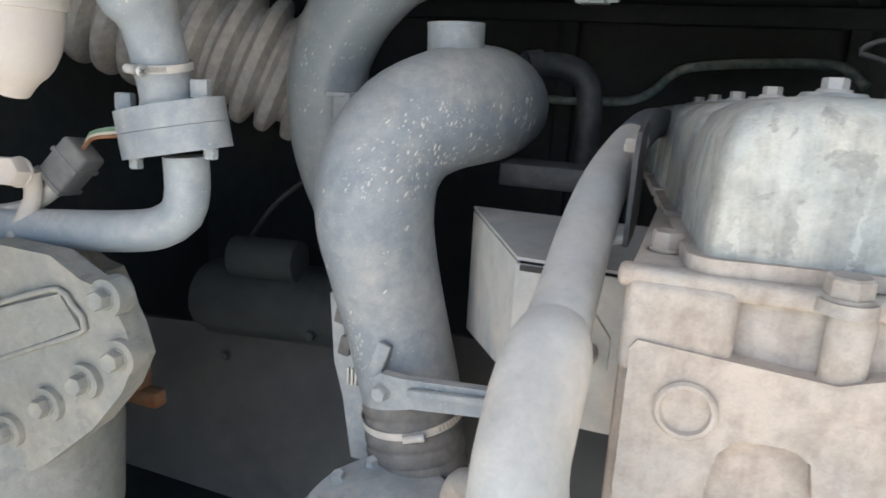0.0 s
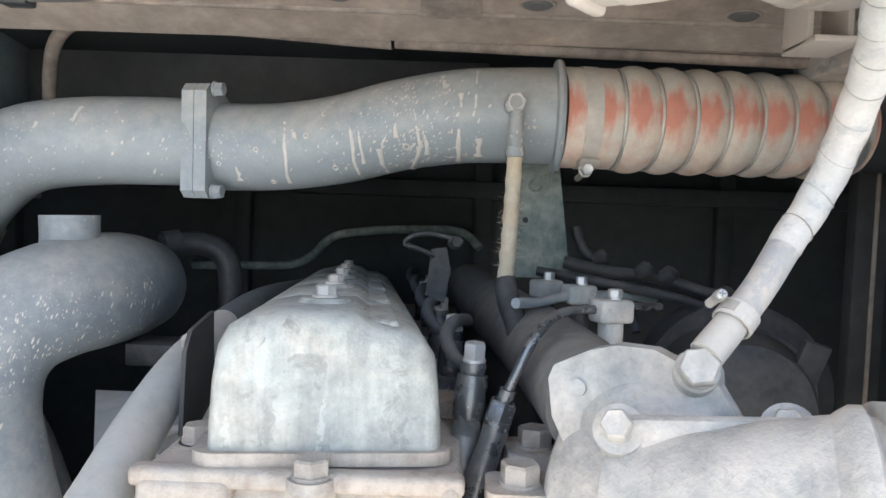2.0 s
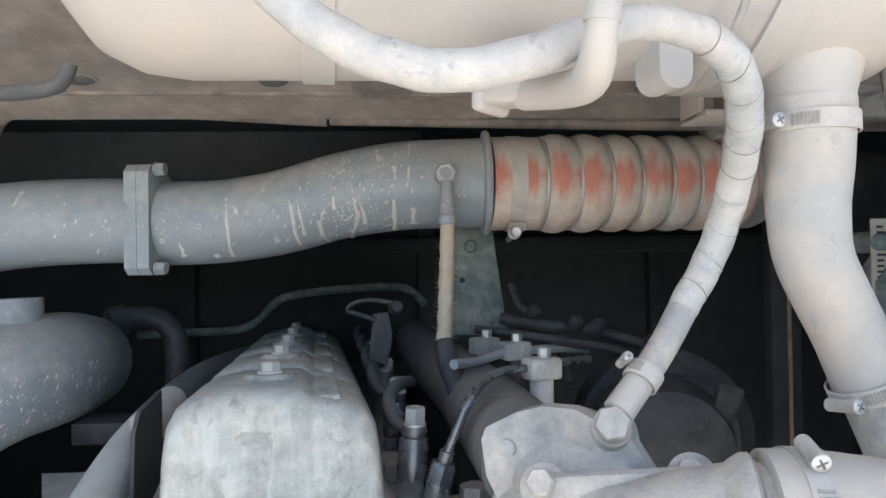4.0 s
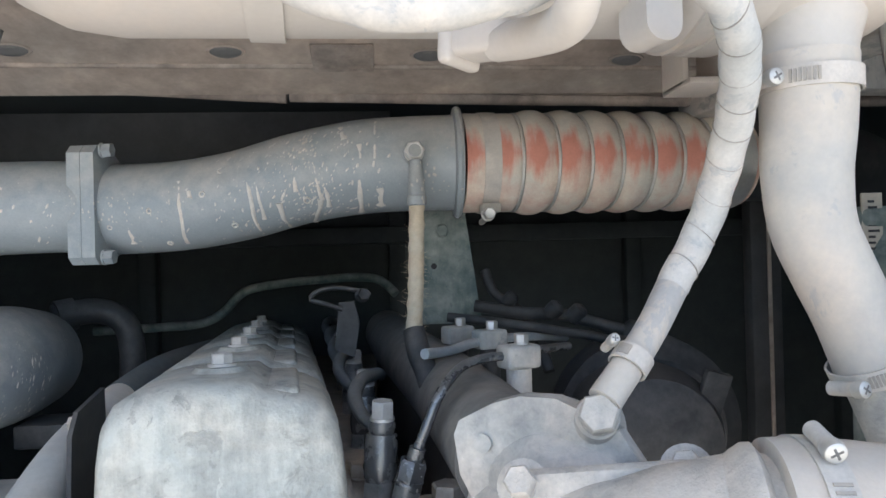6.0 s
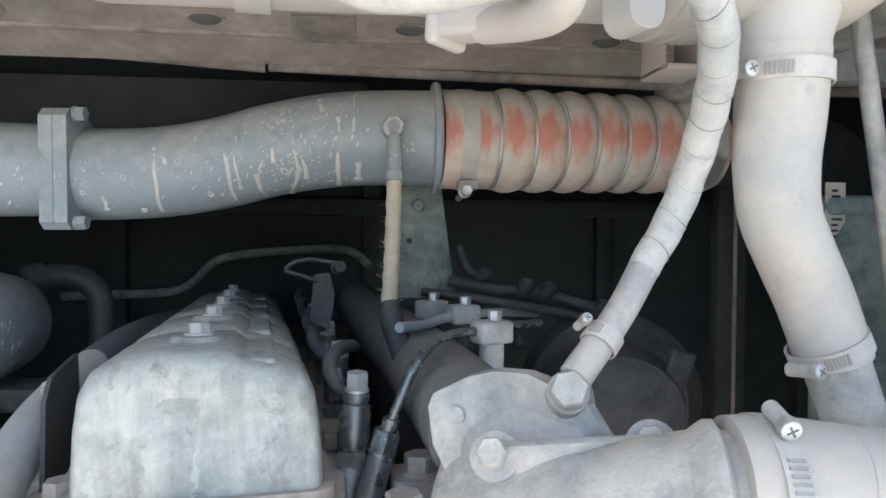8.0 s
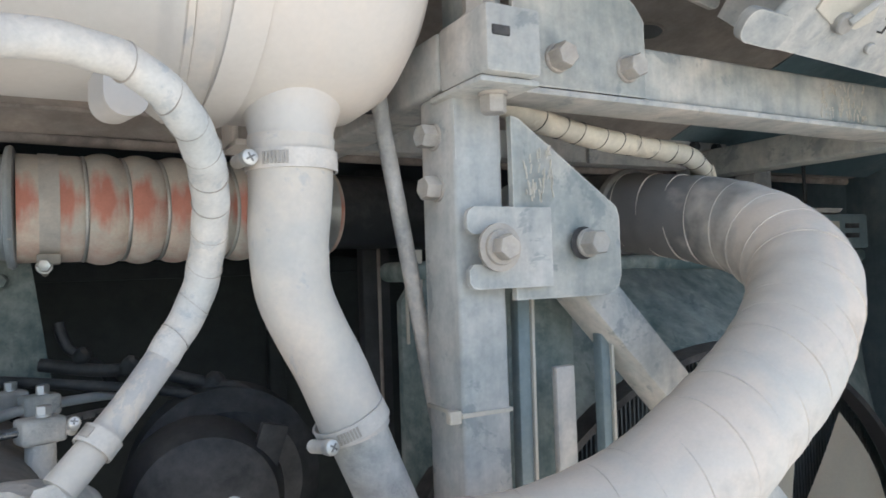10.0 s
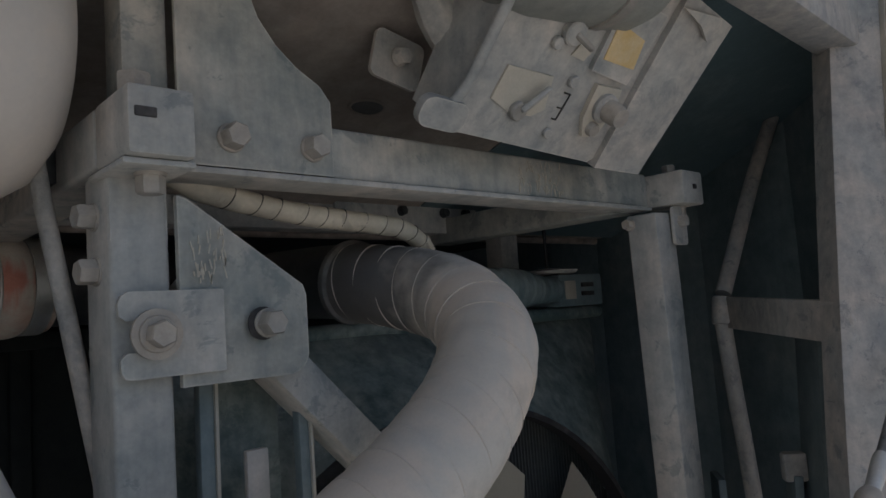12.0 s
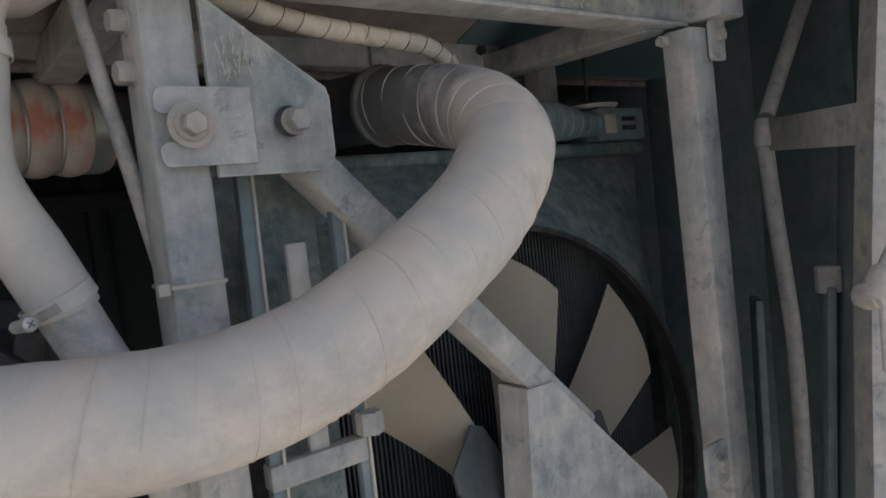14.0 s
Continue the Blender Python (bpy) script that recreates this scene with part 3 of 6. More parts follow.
# unseen panel, added to cut the light from the left on the ceiling
solo("shading_panel", box((-1.24, 0.06, 0.30), (-0.72, 0.10, 1.78), 0.01), "body", "unseen pale panel added beside the opening to block light", "wall", kind="structure")
# the rounded body corner on the other side
corner = thing("wall_right", (1.6, 0.3, 0.0), "dark grey rounded body corner of the engine bay", "wall", kind="structure")
CORNER = [(1.78, 0.10), (1.86, 0.20), (1.94, 0.33), (2.00, 0.55), (2.05, 0.85), (2.09, 1.2), (2.11, 1.64)]
for (ax, ay), (bx, by) in zip(CORNER, CORNER[1:]):
    part("panel", bar((ax, ay, 0.85), (bx, by, 0.85), 0.015, 1.85, 0.002), "side", corner)
# an unseen raised engine lid, added to keep direct sun out of the bay
lid = prism([(0.06, 1.78), (-0.72, 2.33), (-0.72, 2.36), (0.06, 1.81)], (-1.25, 0, 0), (0, 1, 0), (0, 0, 1), 3.0, 0)
solo("engine_lid", lid, "body", "unseen raised pale engine lid, added to shade the opening", "lid", kind="structure")
# unseen body, added so no sun leaks in from above or behind
body = thing("vehicle_body", (0.4, 4.0, 0.35), "unseen pale bus body added round the engine bay to block sun", "vehicle body", kind="structure")
part("shell", box((-1.27, 0.10, 1.80), (2.13, 9.0, 3.0), 0.02), "body", body)
part("underbody", box((-1.27, 1.66, 0.35), (2.13, 9.0, 1.80), 0.02), "wall", body)

# ---- charge-air pipe across the bay ----
pipe = thing("charge_air_pipe", (-0.30, 0.93, 0.57), "grey painted steel air pipe spattered with dried mud", "pipe")
RIGHT_LEG = [(-0.030, 0.900, 1.374, 0.059), (-0.005, 0.895, 1.373, 0.0585), (0.067, 0.880, 1.375, 0.0575), (0.144, 0.868, 1.386, 0.0575),
             (0.220, 0.855, 1.405, 0.058), (0.295, 0.840, 1.416, 0.059), (0.353, 0.830, 1.418, 0.059), (0.422, 0.822, 1.418, 0.0595)]
LEFT_LEG = [(-0.265, 0.94, 0.57), (-0.285, 0.95, 0.72), (-0.344, 0.954, 0.903), (-0.392, 0.9395, 1.004), (-0.423, 0.925, 1.100), (-0.424, 0.912, 1.197),
            (-0.395, 0.901, 1.265), (-0.346, 0.887, 1.319), (-0.284, 0.875, 1.358), (-0.194, 0.876, 1.373), (-0.082, 0.888, 1.377), (-0.04, 0.901, 1.375)]
part("tube", tube(LEFT_LEG, 0.0585, 36), "pipe", pipe)
part("tube", tube(RIGHT_LEG, 0.0585, 36), "pipe", pipe)
ax = Vector((1, -0.13, 0)).normalized()
fc = Vector((-0.034, 0.901, 1.377))
up, acr = Vector((0, 0, 1)), ax.cross(Vector((0, 0, 1)))
for off, nm in ((-0.0172, "flange"), (0.0, "flange")):
    part(nm, prism([(-0.066, 0.062), (-0.066, -0.066), (-0.056, -0.075), (-0.030, -0.075), (0.050, -0.034), (0.050, 0.034), (-0.030, 0.072), (-0.056, 0.072)], fc + ax * off, up.cross(ax) * 1, up, 0.0165, 0.003, 3), "pipe", pipe)
for sz in (-1, 1):
    bolt(pipe, fc + ax * 0.019 + acr * 0.050 + up * (0.066 * sz), ax, 0.016, 0.011, "elbow", washer=1.2)
bead_o = Vector((0.416, 0.8225, 1.418))
bd = Vector((1, -0.02, 0.0)).normalized()
part("bead", lathe([(0.058, -0.006), (0.068, -0.004), (0.070, 0.0), (0.068, 0.004), (0.058, 0.006)], bead_o, bd, 48), "pipe", pipe)
# boss, bolt and hanging bracket plate
hex_o = Vector((0.360, 0.765, 1.423))
part("boss", lathe([(0, 0), (0.014, 0), (0.014, 0.010), (0, 0.010)], hex_o + Vector((0, 0.012, 0)), (0.05, -1, 0.12), 24), "pipe", pipe)
bolt(pipe, hex_o, (0.05, -1, 0.12), 0.021, 0.009, "zinc", washer=1.12, turn=8, label="bright zinc hexagon bolt")
part("bolt_recess", lathe([(0, 0.0), (0.0074, 0.0), (0.0078, -0.002), (0, -0.002)], Vector(hex_o) + Vector((0.05, -1, 0.12)).normalized() * 0.0119, (0.05, -1, 0.12), 24), "elbow", pipe)
brace_plate = thing("pipe_bracket", (0.405, 0.885, 1.20), "flat blue-grey steel bracket plate under the air pipe", "bracket")
part("plate", prism([(0.372, 1.375), (0.430, 1.375), (0.434, 1.345), (0.452, 1.211), (0.358, 1.211), (0.366, 1.34)], (0, 0.880, 0), (1, 0, 0), (0, 0, 1), -0.006, 0.001), "shroud", brace_plate)
bolt(brace_plate, (0.400, 0.880, 1.335), (0, -1, 0), 0.015, 0.008, "shroud")
part("hole", lathe([(0, 0), (0.004, 0), (0.004, 0.0012), (0, 0.0012)], (0.389, 0.8805, 1.288), (0, -1, 0), 16), "black", brace_plate)

# ---- red corrugated hose ----
red = thing("silicone_hose", (0.61, 0.84, 1.35), "red corrugated silicone hose coated with tan dust", "hose")
RED = [(0.420, 0.8225, 1.417), (0.50, 0.826, 1.417), (0.60, 0.838, 1.418), (0.70, 0.852, 1.419), (0.80, 0.866, 1.420)]
FIRST, PITCH, LOBES = 0.0665, 0.0414, 7


def lobes(far, angle):
    if far < FIRST - 0.006:
        return 1.0 - 0.02 * math.exp(-((far - 0.030) / 0.010) ** 2)
    u = (far - FIRST) / PITCH
    if u > LOBES:
        return 0.985
    f = u - math.floor(u)
    return 0.935 + 0.135 * max(0.0, math.sin(math.pi * min(max(f, 0), 1))) ** 0.6


part("body", tube(RED, 0.0620, 48, 0.0030, shape=lobes), "red", red)
line = smooth_line(RED, 0.002)
acc = 0.0
marks = [FIRST + PITCH * k for k in range(LOBES + 1)]
for a, b in zip(line, line[1:]):
    acc += float(np.linalg.norm(b - a))
    if marks and acc >= marks[0]:
        marks.pop(0)
        d = Vector(b - a).normalized()
        ring = [(0.0606 + 0.0022 * math.cos(q), 0.0022 * math.sin(q)) for q in [2 * math.pi * k / 8 for k in range(9)]]
        part("wire_ring", lathe(ring, Vector(b), d, 48), "bright", red, "thin steel stiffening ring")
hc = thing("band_clamp", (0.452, 0.824, 1.417), "dusty T-bolt band clamp on the red hose", "hose clamp")
part("band", lathe([(0.0615, -0.010), (0.0632, -0.010), (0.0632, 0.010), (0.0615, 0.010)], (0.452, 0.824, 1.417), (1, 0.03, 0), 48), "band", hc)
part("bridge", box((0.440, 0.775, 1.352), (0.464, 0.800, 1.364), 0.003), "bolt", hc)
part("bolt", tube([(0.4475, 0.772, 1.3495), (0.4475, 0.83, 1.343)], 0.004, 12), "bolt", hc)
part("nut", hex_head((0.4475, 0.779, 1.350), (0, -1, 0.03), 0.013, 0.014, 1.3), "bright", hc)
hc2 = thing("band_clamp", (0.79, 0.864, 1.419), "bright steel band clamp at the end of the red hose", "hose clamp")
part("band", lathe([(0.0612, -0.011), (0.0635, -0.011), (0.0635, 0.011), (0.0612, 0.011)], (0.782, 0.863, 1.4195), (1, 0.14, 0), 48), "bright", hc2)
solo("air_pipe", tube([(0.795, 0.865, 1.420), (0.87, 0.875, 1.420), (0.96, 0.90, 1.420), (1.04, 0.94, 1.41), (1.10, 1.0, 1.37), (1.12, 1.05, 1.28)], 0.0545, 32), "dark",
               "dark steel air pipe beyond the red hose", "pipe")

# ---- earthing strap / frayed rope from the bolt ----
rope = thing("sensor_cable", (0.36, 0.75, 1.2), "cable in frayed cream braid hanging from the air pipe bolt", "cable")
part("terminal", tube([(0.361, 0.752, 1.412, 0.008), (0.361, 0.750, 1.395, 0.0085), (0.361, 0.749, 1.380, 0.0095), (0.361, 0.749, 1.362, 0.0095)], 0.009, 16), "elbow", rope)
part("ferrule", lathe([(0.0095, -0.006), (0.0112, -0.005), (0.0112, 0.005), (0.0095, 0.006)], (0.361, 0.749, 1.366), (0, 0, 1), 20), "elbow", rope)
part("braid", tube([(0.361, 0.749, 1.364), (0.359, 0.742, 1.320), (0.356, 0.728, 1.265), (0.352, 0.712, 1.214)], 0.0088, 16, 0.005,
                   shape=lambda s, a: 1 + 0.05 * math.sin(s * 900 + 2 * a) + 0.04 * math.sin(3 * a + s * 300)), "rope", rope)
rng = random.Random(4)
fl = bmesh.new()
for k in range(150):
    f = rng.random() ** 0.6
    p = Vector((0.361 - 0.009 * f, 0.749 - 0.037 * f, 1.355 - 0.145 * f))
    a = rng.uniform(0, 2 * math.pi)
    d = Vector((math.cos(a), 0.6 * math.sin(a) - 0.2, rng.uniform(-0.6, 0.9))).normalized()
    q = p + d * 0.008
    e = q + d * rng.uniform(0.004, 0.014)
    s = d.orthogonal().normalized() * 0.0003
    s2 = d.cross(s).normalized() * 0.0003
    vs = [fl.verts.new(c) for c in (q + s, q - s * 0.5 + s2, q - s * 0.5 - s2, e)]
    for i, j, m in ((0, 1, 3), (1, 2, 3), (2, 0, 3)):
        fl.faces.new((vs[i], vs[j], vs[m]))
tagged(part("fray", fl, "rope", rope), kind="stuff")
part("sleeve", tube([(0.352, 0.712, 1.222, 0.012), (0.356, 0.70, 1.200, 0.013), (0.363, 0.688, 1.180, 0.0125), (0.368, 0.672, 1.158, 0.0115), (0.378, 0.640, 1.125, 0.011),
                     (0.392, 0.60, 1.095, 0.010), (0.41, 0.58, 1.06, 0.010)], 0.011, 18, 0.006), "dark", rope)

# ---- intake elbow ----
ELBOW = [(-0.2025, 0.749, 0.804, 0.0632), (-0.209, 0.748, 0.836, 0.064), (-0.229, 0.745, 0.912, 0.065), (-0.245, 0.735, 0.986, 0.068), (-0.253, 0.727, 1.045, 0.0713), (-0.2505, 0.735, 1.101, 0.0721),
         (-0.232, 0.760, 1.144, 0.0725), (-0.202, 0.800, 1.167, 0.074), (-0.181, 0.853, 1.174, 0.0757), (-0.178, 0.922, 1.174, 0.0762), (-0.181, 1.0, 1.170, 0.069)]
elbow = thing("intake_elbow", (-0.19, 0.74, 0.80), "grey cast intake elbow spotted with dried mud", "pipe")
part("body", tube(ELBOW,
                  0.07, 48), "elbow", elbow)
part("neck", tube([(-0.200, 0.836, 1.205, 0.043), (-0.200, 0.836, 1.236, 0.036), (-0.201, 0.836, 1.274, 0.036)], 0.036, 36, thick=0.005), "elbow", elbow)
part("seam_rib", bar((-0.222, 0.672, 0.865), (-0.210, 0.677, 0.905), 0.010, 0.018, 0.003), "elbow", elbow)
solo("corrugated_hose", tube([(-0.203, 0.748, 0.812), (-0.196, 0.744, 0.775), (-0.184, 0.738, 0.70), (-0.178, 0.735, 0.60)], 0.0630, 44, 0.002,
                                    shape=lambda s, a: 0.985 + 0.045 * abs(math.sin(s * 165)) ** 0.7), "manifold", "dark grey corrugated rubber hose below the elbow", "hose")
clamp((-0.199, 0.746, 0.792), (-0.17, -0.1, 1), 0.0660, (0.35, -1, 0), "dusty steel clamp below the intake elbow", 0.010)
STRAP = [(-0.322, 0.930), (-0.275, 0.930), (-0.262, 0.84), (-0.240, 0.70), (-0.287, 0.70), (-0.302, 0.79), (-0.315, 0.836)]
strap = thing("edge_bracket", (-0.29, 0.74, 0.75), "grey slotted strap bracket along the elbow", "bracket")
part("strap", prism(STRAP, (0, 0.745, 0), (1, 0, 0), (0, 0, 1), -0.006, 0.0015), "elbow", strap)
for x, z in ((-0.303, 0.905), (-0.297, 0.862)):
    part("pad", moved(box((-0.008, -0.006, -0.013), (0.008, 0.004, 0.013), 0.002), Matrix.Translation((x, 0.744, z)) @ pose(0, 0, 0, 0, 12, 0)), "manifold", strap)
for k in range(3):
    part("ridge", box((-0.294 + 0.006 * k, 0.7405, 0.808), (-0.291 + 0.006 * k, 0.746, 0.832), 0.001), "bright", strap)
arm = thing("support_arm", (-0.13, 0.65, 0.86), "grey forged support arm bolted to the elbow", "bracket")
part("bar", prism([(-0.012, -0.018), (0.0, -0.022), (0.03, -0.018), (0.17, -0.014), (0.17, 0.016), (0.03, 0.018), (0.0, 0.022), (-0.014, 0.014)], (-0.202, 0.655, 0.856), (0.955, -0.22, 0.19), (-0.19, 0.0, 0.98), -0.012, 0.003), "elbow", arm)
part("rib", bar((-0.165, 0.642, 0.868), (-0.05, 0.615, 0.892), 0.010, 0.010, 0.003), "elbow", arm)
bolt(arm, (-0.202, 0.655, 0.856), (-0.1, -1, 0), 0.017, 0.010, "elbow", turn=20)
part("bracket_arm", bar((-0.37, 0.86, 1.178), (-0.335, 0.80, 1.180), 0.05, 0.006, 0.001), "elbow", pipe)
part("bracket_tab", box((-0.352, 0.800, 1.135), (-0.328, 0.806, 1.182), 0.001), "elbow", pipe)

# dried mud runs and drops on the front of the air pipe
RL = smooth_line(RIGHT_LEG, 0.004)
LL = smooth_line([(*p[:3], 0.0585) for p in LEFT_LEG], 0.004)


def on_pipe(line, x, deg, off=0.0):
    c = min(line, key=lambda p: abs(p[0] - x) + (10 if p[2] < 1.3 else 0))
    r = c[3] + off
    a = radians(deg)
    return Vector((x, c[1] - r * math.cos(a), c[2] + r * math.sin(a)))


def mud_run(line, x0, a0, x1, a1, width, rng):
    pts = []
    n = 7
    for k in range(n):
        f = k / (n - 1)
        x = x0 + (x1 - x0) * f + rng.uniform(-0.0010, 0.0010)
        w = width * (0.75 + 0.5 * rng.random()) * (1.5 if k == n - 1 else 1.25 if k == 0 else 1.0)
        pts.append((*on_pipe(line, x, a0 + (a1 - a0) * f, -0.0002), w))
    part("mud_run", tube(pts, width, 8, 0.004, flat=0.35, flat_dir=(0, -math.cos(radians(a0)), math.sin(radians(a0)))), "mud", pipe)


rng = random.Random(21)
for x0, a0, x1, a1, w in ((0.078, 26, 0.079, -62, 0.0022), (0.158, 34, 0.172, -78, 0.0024), (0.170, 38, 0.178, -48, 0.0022), (0.197, -30, 0.206, -84, 0.0026), (0.208, 42, 0.194, 4, 0.0020),
                          (0.222, 46, 0.219, -22, 0.0022), (0.236, 44, 0.250, -40, 0.0026), (0.249, -38, 0.236, -86, 0.0027), (0.252, 8, 0.258, -52, 0.0022), (0.275, 52, 0.281, 30, 0.0045),
                          (0.298, 20, 0.296, -76, 0.0028), (0.317, 58, 0.314, -8, 0.0020), (0.312, 2, 0.330, 22, 0.0012), (0.224, 10, 0.200, -28, 0.0011), (0.205, 20, 0.186, -6, 0.0010),
                          (0.013, -28, 0.013, -52, 0.0026), (0.088, 14, 0.091, 2, 0.0026), (0.320, -34, 0.321, -62, 0.0032)):
    mud_run(RL, x0, a0, x1, a1, w * 1.15, rng)
for x0, a0, x1, a1, w in ((-0.185, 42, -0.192, 20, 0.0024), (-0.235, 22, -0.238, 14, 0.0022), (-0.30, 40, -0.306, 26, 0.0018)):
    mud_run(LL, x0, a0, x1, a1, w, rng)
for x, a in ((-0.012, -26), (0.058, -56), (0.142, -44), (0.232, -36), (0.106, 4), (0.04, -8), (0.128, 30)):
    o = on_pipe(RL, x, a)
    d = Vector((0, -math.cos(radians(a)), math.sin(radians(a))))
    s_ = rng.uniform(0.0036, 0.0054)
    part("mud_drop", lathe([(s_ * 0.45, 0.0), (s_ * 0.55, 0.0012), (s_ * 0.8, 0.0016), (s_, 0.0)], o, d, 14), "mud", pipe)


def flecks(line, count, rng, pick):
    """Small dried splashes lying on a tube, long across the fall of the spray."""
    out = []
    for _ in range(count):
        k, a = pick(rng)
        k = int(k * (len(line) - 2))
        c, d = Vector(line[k][:3]), (Vector(line[k + 1][:3]) - Vector(line[k][:3])).normalized()
        side = d.cross(Vector((0, -1, 0.001))).normalized()
        front = side.cross(d).normalized()
        n = (front * math.cos(a) + side * math.sin(a)).normalized()
        p = c + n * (float(line[k][3]) - 0.0002)
        size = 0.0005 + 0.0012 * rng.random() ** 3
        m = basis(p, n, Vector((0.5, 0.1, 1)) + Vector((rng.uniform(-0.5, 0.5), 0, 0)))
        bm = lathe([(0, 0.55 * size), (0.75 * size, 0.35 * size), (size, 0.0)], (0, 0, 0), (0, 0, 1), 7)
        out.append(moved(bm, m @ Matrix.Diagonal((1.0, rng.uniform(1.2, 3.6), 0.7, 1))))
    return join(*out)


frng = random.Random(12)
EL = smooth_line(ELBOW, 0.004)
for line, count, owner, pick in ((EL, 420, elbow, lambda r: (r.uniform(0.45, 0.93), r.uniform(-0.1, 1.3))), (EL, 30, elbow, lambda r: (r.uniform(0.12, 0.5), r.uniform(-1.1, 1.1))),
                                 (RL, 300, pipe, lambda r: (r.gauss(0.60, 0.12) % 1, r.uniform(-0.9, 1.2))), (LL, 130, pipe, lambda r: (r.uniform(0.55, 0.97), r.uniform(-0.6, 1.3)))):
    tagged(part("dried_mud", flecks(line, count, frng, pick), "mud", owner), kind="stuff")

# ---- engine: block, heads and covers ----
engine = thing("engine_block", (0.22, 0.9, 0.6), "dusty tan cast-iron engine block and cylinder head", "engine")
head = join(box((0.070, 0.440, 0.60), (0.306, 1.42, 1.100), 0.006))
part("block", head, "block", engine)
part("deck", box((0.064, 0.430, 1.088), (0.308, 0.448, 1.103), 0.005, 3), "block", engine)
part("web", prism([(0.078, 0.74), (0.136, 0.74), (0.136, 0.965), (0.140, 0.988), (0.150, 1.000), (0.182, 1.002), (0.194, 0.994), (0.198, 0.970), (0.215, 0.966), (0.245, 0.985), (0.296, 0.990), (0.297, 1.050), (0.290, 1.060), (0.225, 1.057), (0.200, 1.048), (0.140, 1.052), (0.082, 1.056), (0.078, 1.050)], (0, 0.424, 0), (1, 0, 0), (0, 0, 1), -0.020, 0.008, 4), "block", engine)
part("lower_web", prism([(0.19, 0.74), (0.304, 0.74), (0.304, 0.955), (0.235, 0.955), (0.20, 0.94), (0.19, 0.91)], (0, 0.427, 0), (1, 0, 0), (0, 0, 1), -0.012, 0.006, 3), "block", engine)
for x0, x1, z0, z1 in ((0.070, 0.140, 1.03, 1.096), (0.189, 0.216, 1.03, 1.098), (0.290, 0.306, 1.03, 1.098)):
    part("rib", box((x0, 0.427, z0), (x1, 0.445, z1), 0.008, 4), "block", engine)
part("plug_ring", lathe([(0.014, 0.0), (0.0200, 0.0), (0.0202, 0.003), (0.0185, 0.005), (0.0160, 0.005), (0.0148, 0.001), (0, 0.001)], (0.117, 0.4245, 1.014), (0, -1, 0), 40), "block", engine)
for x, y, z, s in ((0.197, 0.434, 1.100, 0.024), (0.090, 0.50, 1.100, 0.020), (0.295, 0.60, 1.100, 0.020)):
    part("bolt_boss", lathe([(0, -0.008), (s * 0.75, -0.008), (s * 0.72, 0.0), (0, 0.0)], (x, y, z), (0, 0, 1), 24), "block", engine)
    bolt(engine, (x, y, z), (0, 0, 1), s, 0.012, "block", washer=1.2)
for x, y in ((0.349, 0.452), (0.370, 0.540)):
    part("bolt_tower", prism(rounded(0.050, 0.046, 0.008), (x, y, 0.86), (1, 0, 0), (0, 1, 0), 0.234, 0.003), "block", engine)
    bolt(engine, (x, y, 1.094), (0, 0, 1), 0.026, 0.014, "block", washer=1.22)
part("side_rail", box((0.300, 0.50, 0.80), (0.40, 1.4, 1.04), 0.01), "dark", engine)


def cover_profile():
    """The outline of a cover across the engine: (x, z)."""
    return [(0.114, 1.103), (0.1145, 1.130), (0.116, 1.165), (0.119, 1.188), (0.127, 1.203), (0.142, 1.2115), (0.168, 1.2165), (0.222, 1.2165), (0.232, 1.209), (0.243, 1.2065),
            (0.262, 1.203), (0.276, 1.196), (0.2855, 1.182), (0.289, 1.160), (0.2915, 1.130), (0.293, 1.103)]


def rocker_cover(y0, depth):
    t = thing("rocker_cover", (0.2, y0, 1.10), "dusty silver-painted rocker cover on the cylinder head", "engine cover", "row of rocker covers")
    prof = cover_profile()
    cx, cz = 0.2025, 1.13
    bm = bmesh.new()
    rows = []
    for y, s, drop in ((0.0, 0.80, 0.020), (0.003, 0.90, 0.010), (0.010, 0.965, 0.003), (0.022, 1.0, 0.0), (depth - 0.022, 1.0, 0.0), (depth - 0.010, 0.965, 0.003), (depth - 0.003, 0.90, 0.010), (depth, 0.80, 0.020)):
        row = []
        for x, z in prof:
            zz = cz + (z - cz) * (s if z > cz else 1.0) - (drop * 0.3 if z > cz else 0)
            row.append(bm.verts.new((cx + (x - cx) * (1 - (1 - s) * 0.55), y0 + y, zz)))
        rows.append(row)
    for a, b in zip(rows, rows[1:]):
        for k in range(len(prof) - 1):
            bm.faces.new((a[k], a[k + 1], b[k + 1], b[k]))
    bm.faces.new(rows[0])
    bm.faces.new(list(reversed(rows[-1])))
    bevelled(bm, 0.007, 3, 40)
    part("body", bm, "cover", t)
    part("flange_lip", prism(rounded(0.196, depth + 0.014, 0.02), (0.2025, y0 + depth / 2, 1.1025), (1, 0, 0), (0, 1, 0), 0.010, 0.004, 3), "block", t)
    part("boss", lathe([(0, -0.02), (0.040, -0.02), (0.034, 0.0), (0.024, 0.004), (0.0205, 0.008), (0, 0.008)], (0.196, y0 + depth * 0.48, 1.2125), (0, 0, 1), 24), "cover", t)
    part("side_step", box((0.225, y0 + 0.02, 1.195), (0.258, y0 + depth - 0.02, 1.2085), 0.005, 3), "cover", t)
    bolt(t, (0.196, y0 + depth * 0.48, 1.2205), (0, 0, 1), 0.0155, 0.008, "band", washer=1.5, turn=15, label="pale dusty zinc hexagon bolt")
    return t


first = rocker_cover(0.452, 0.178)
first.rotation_euler = (radians(-2.4), 0, radians(7))
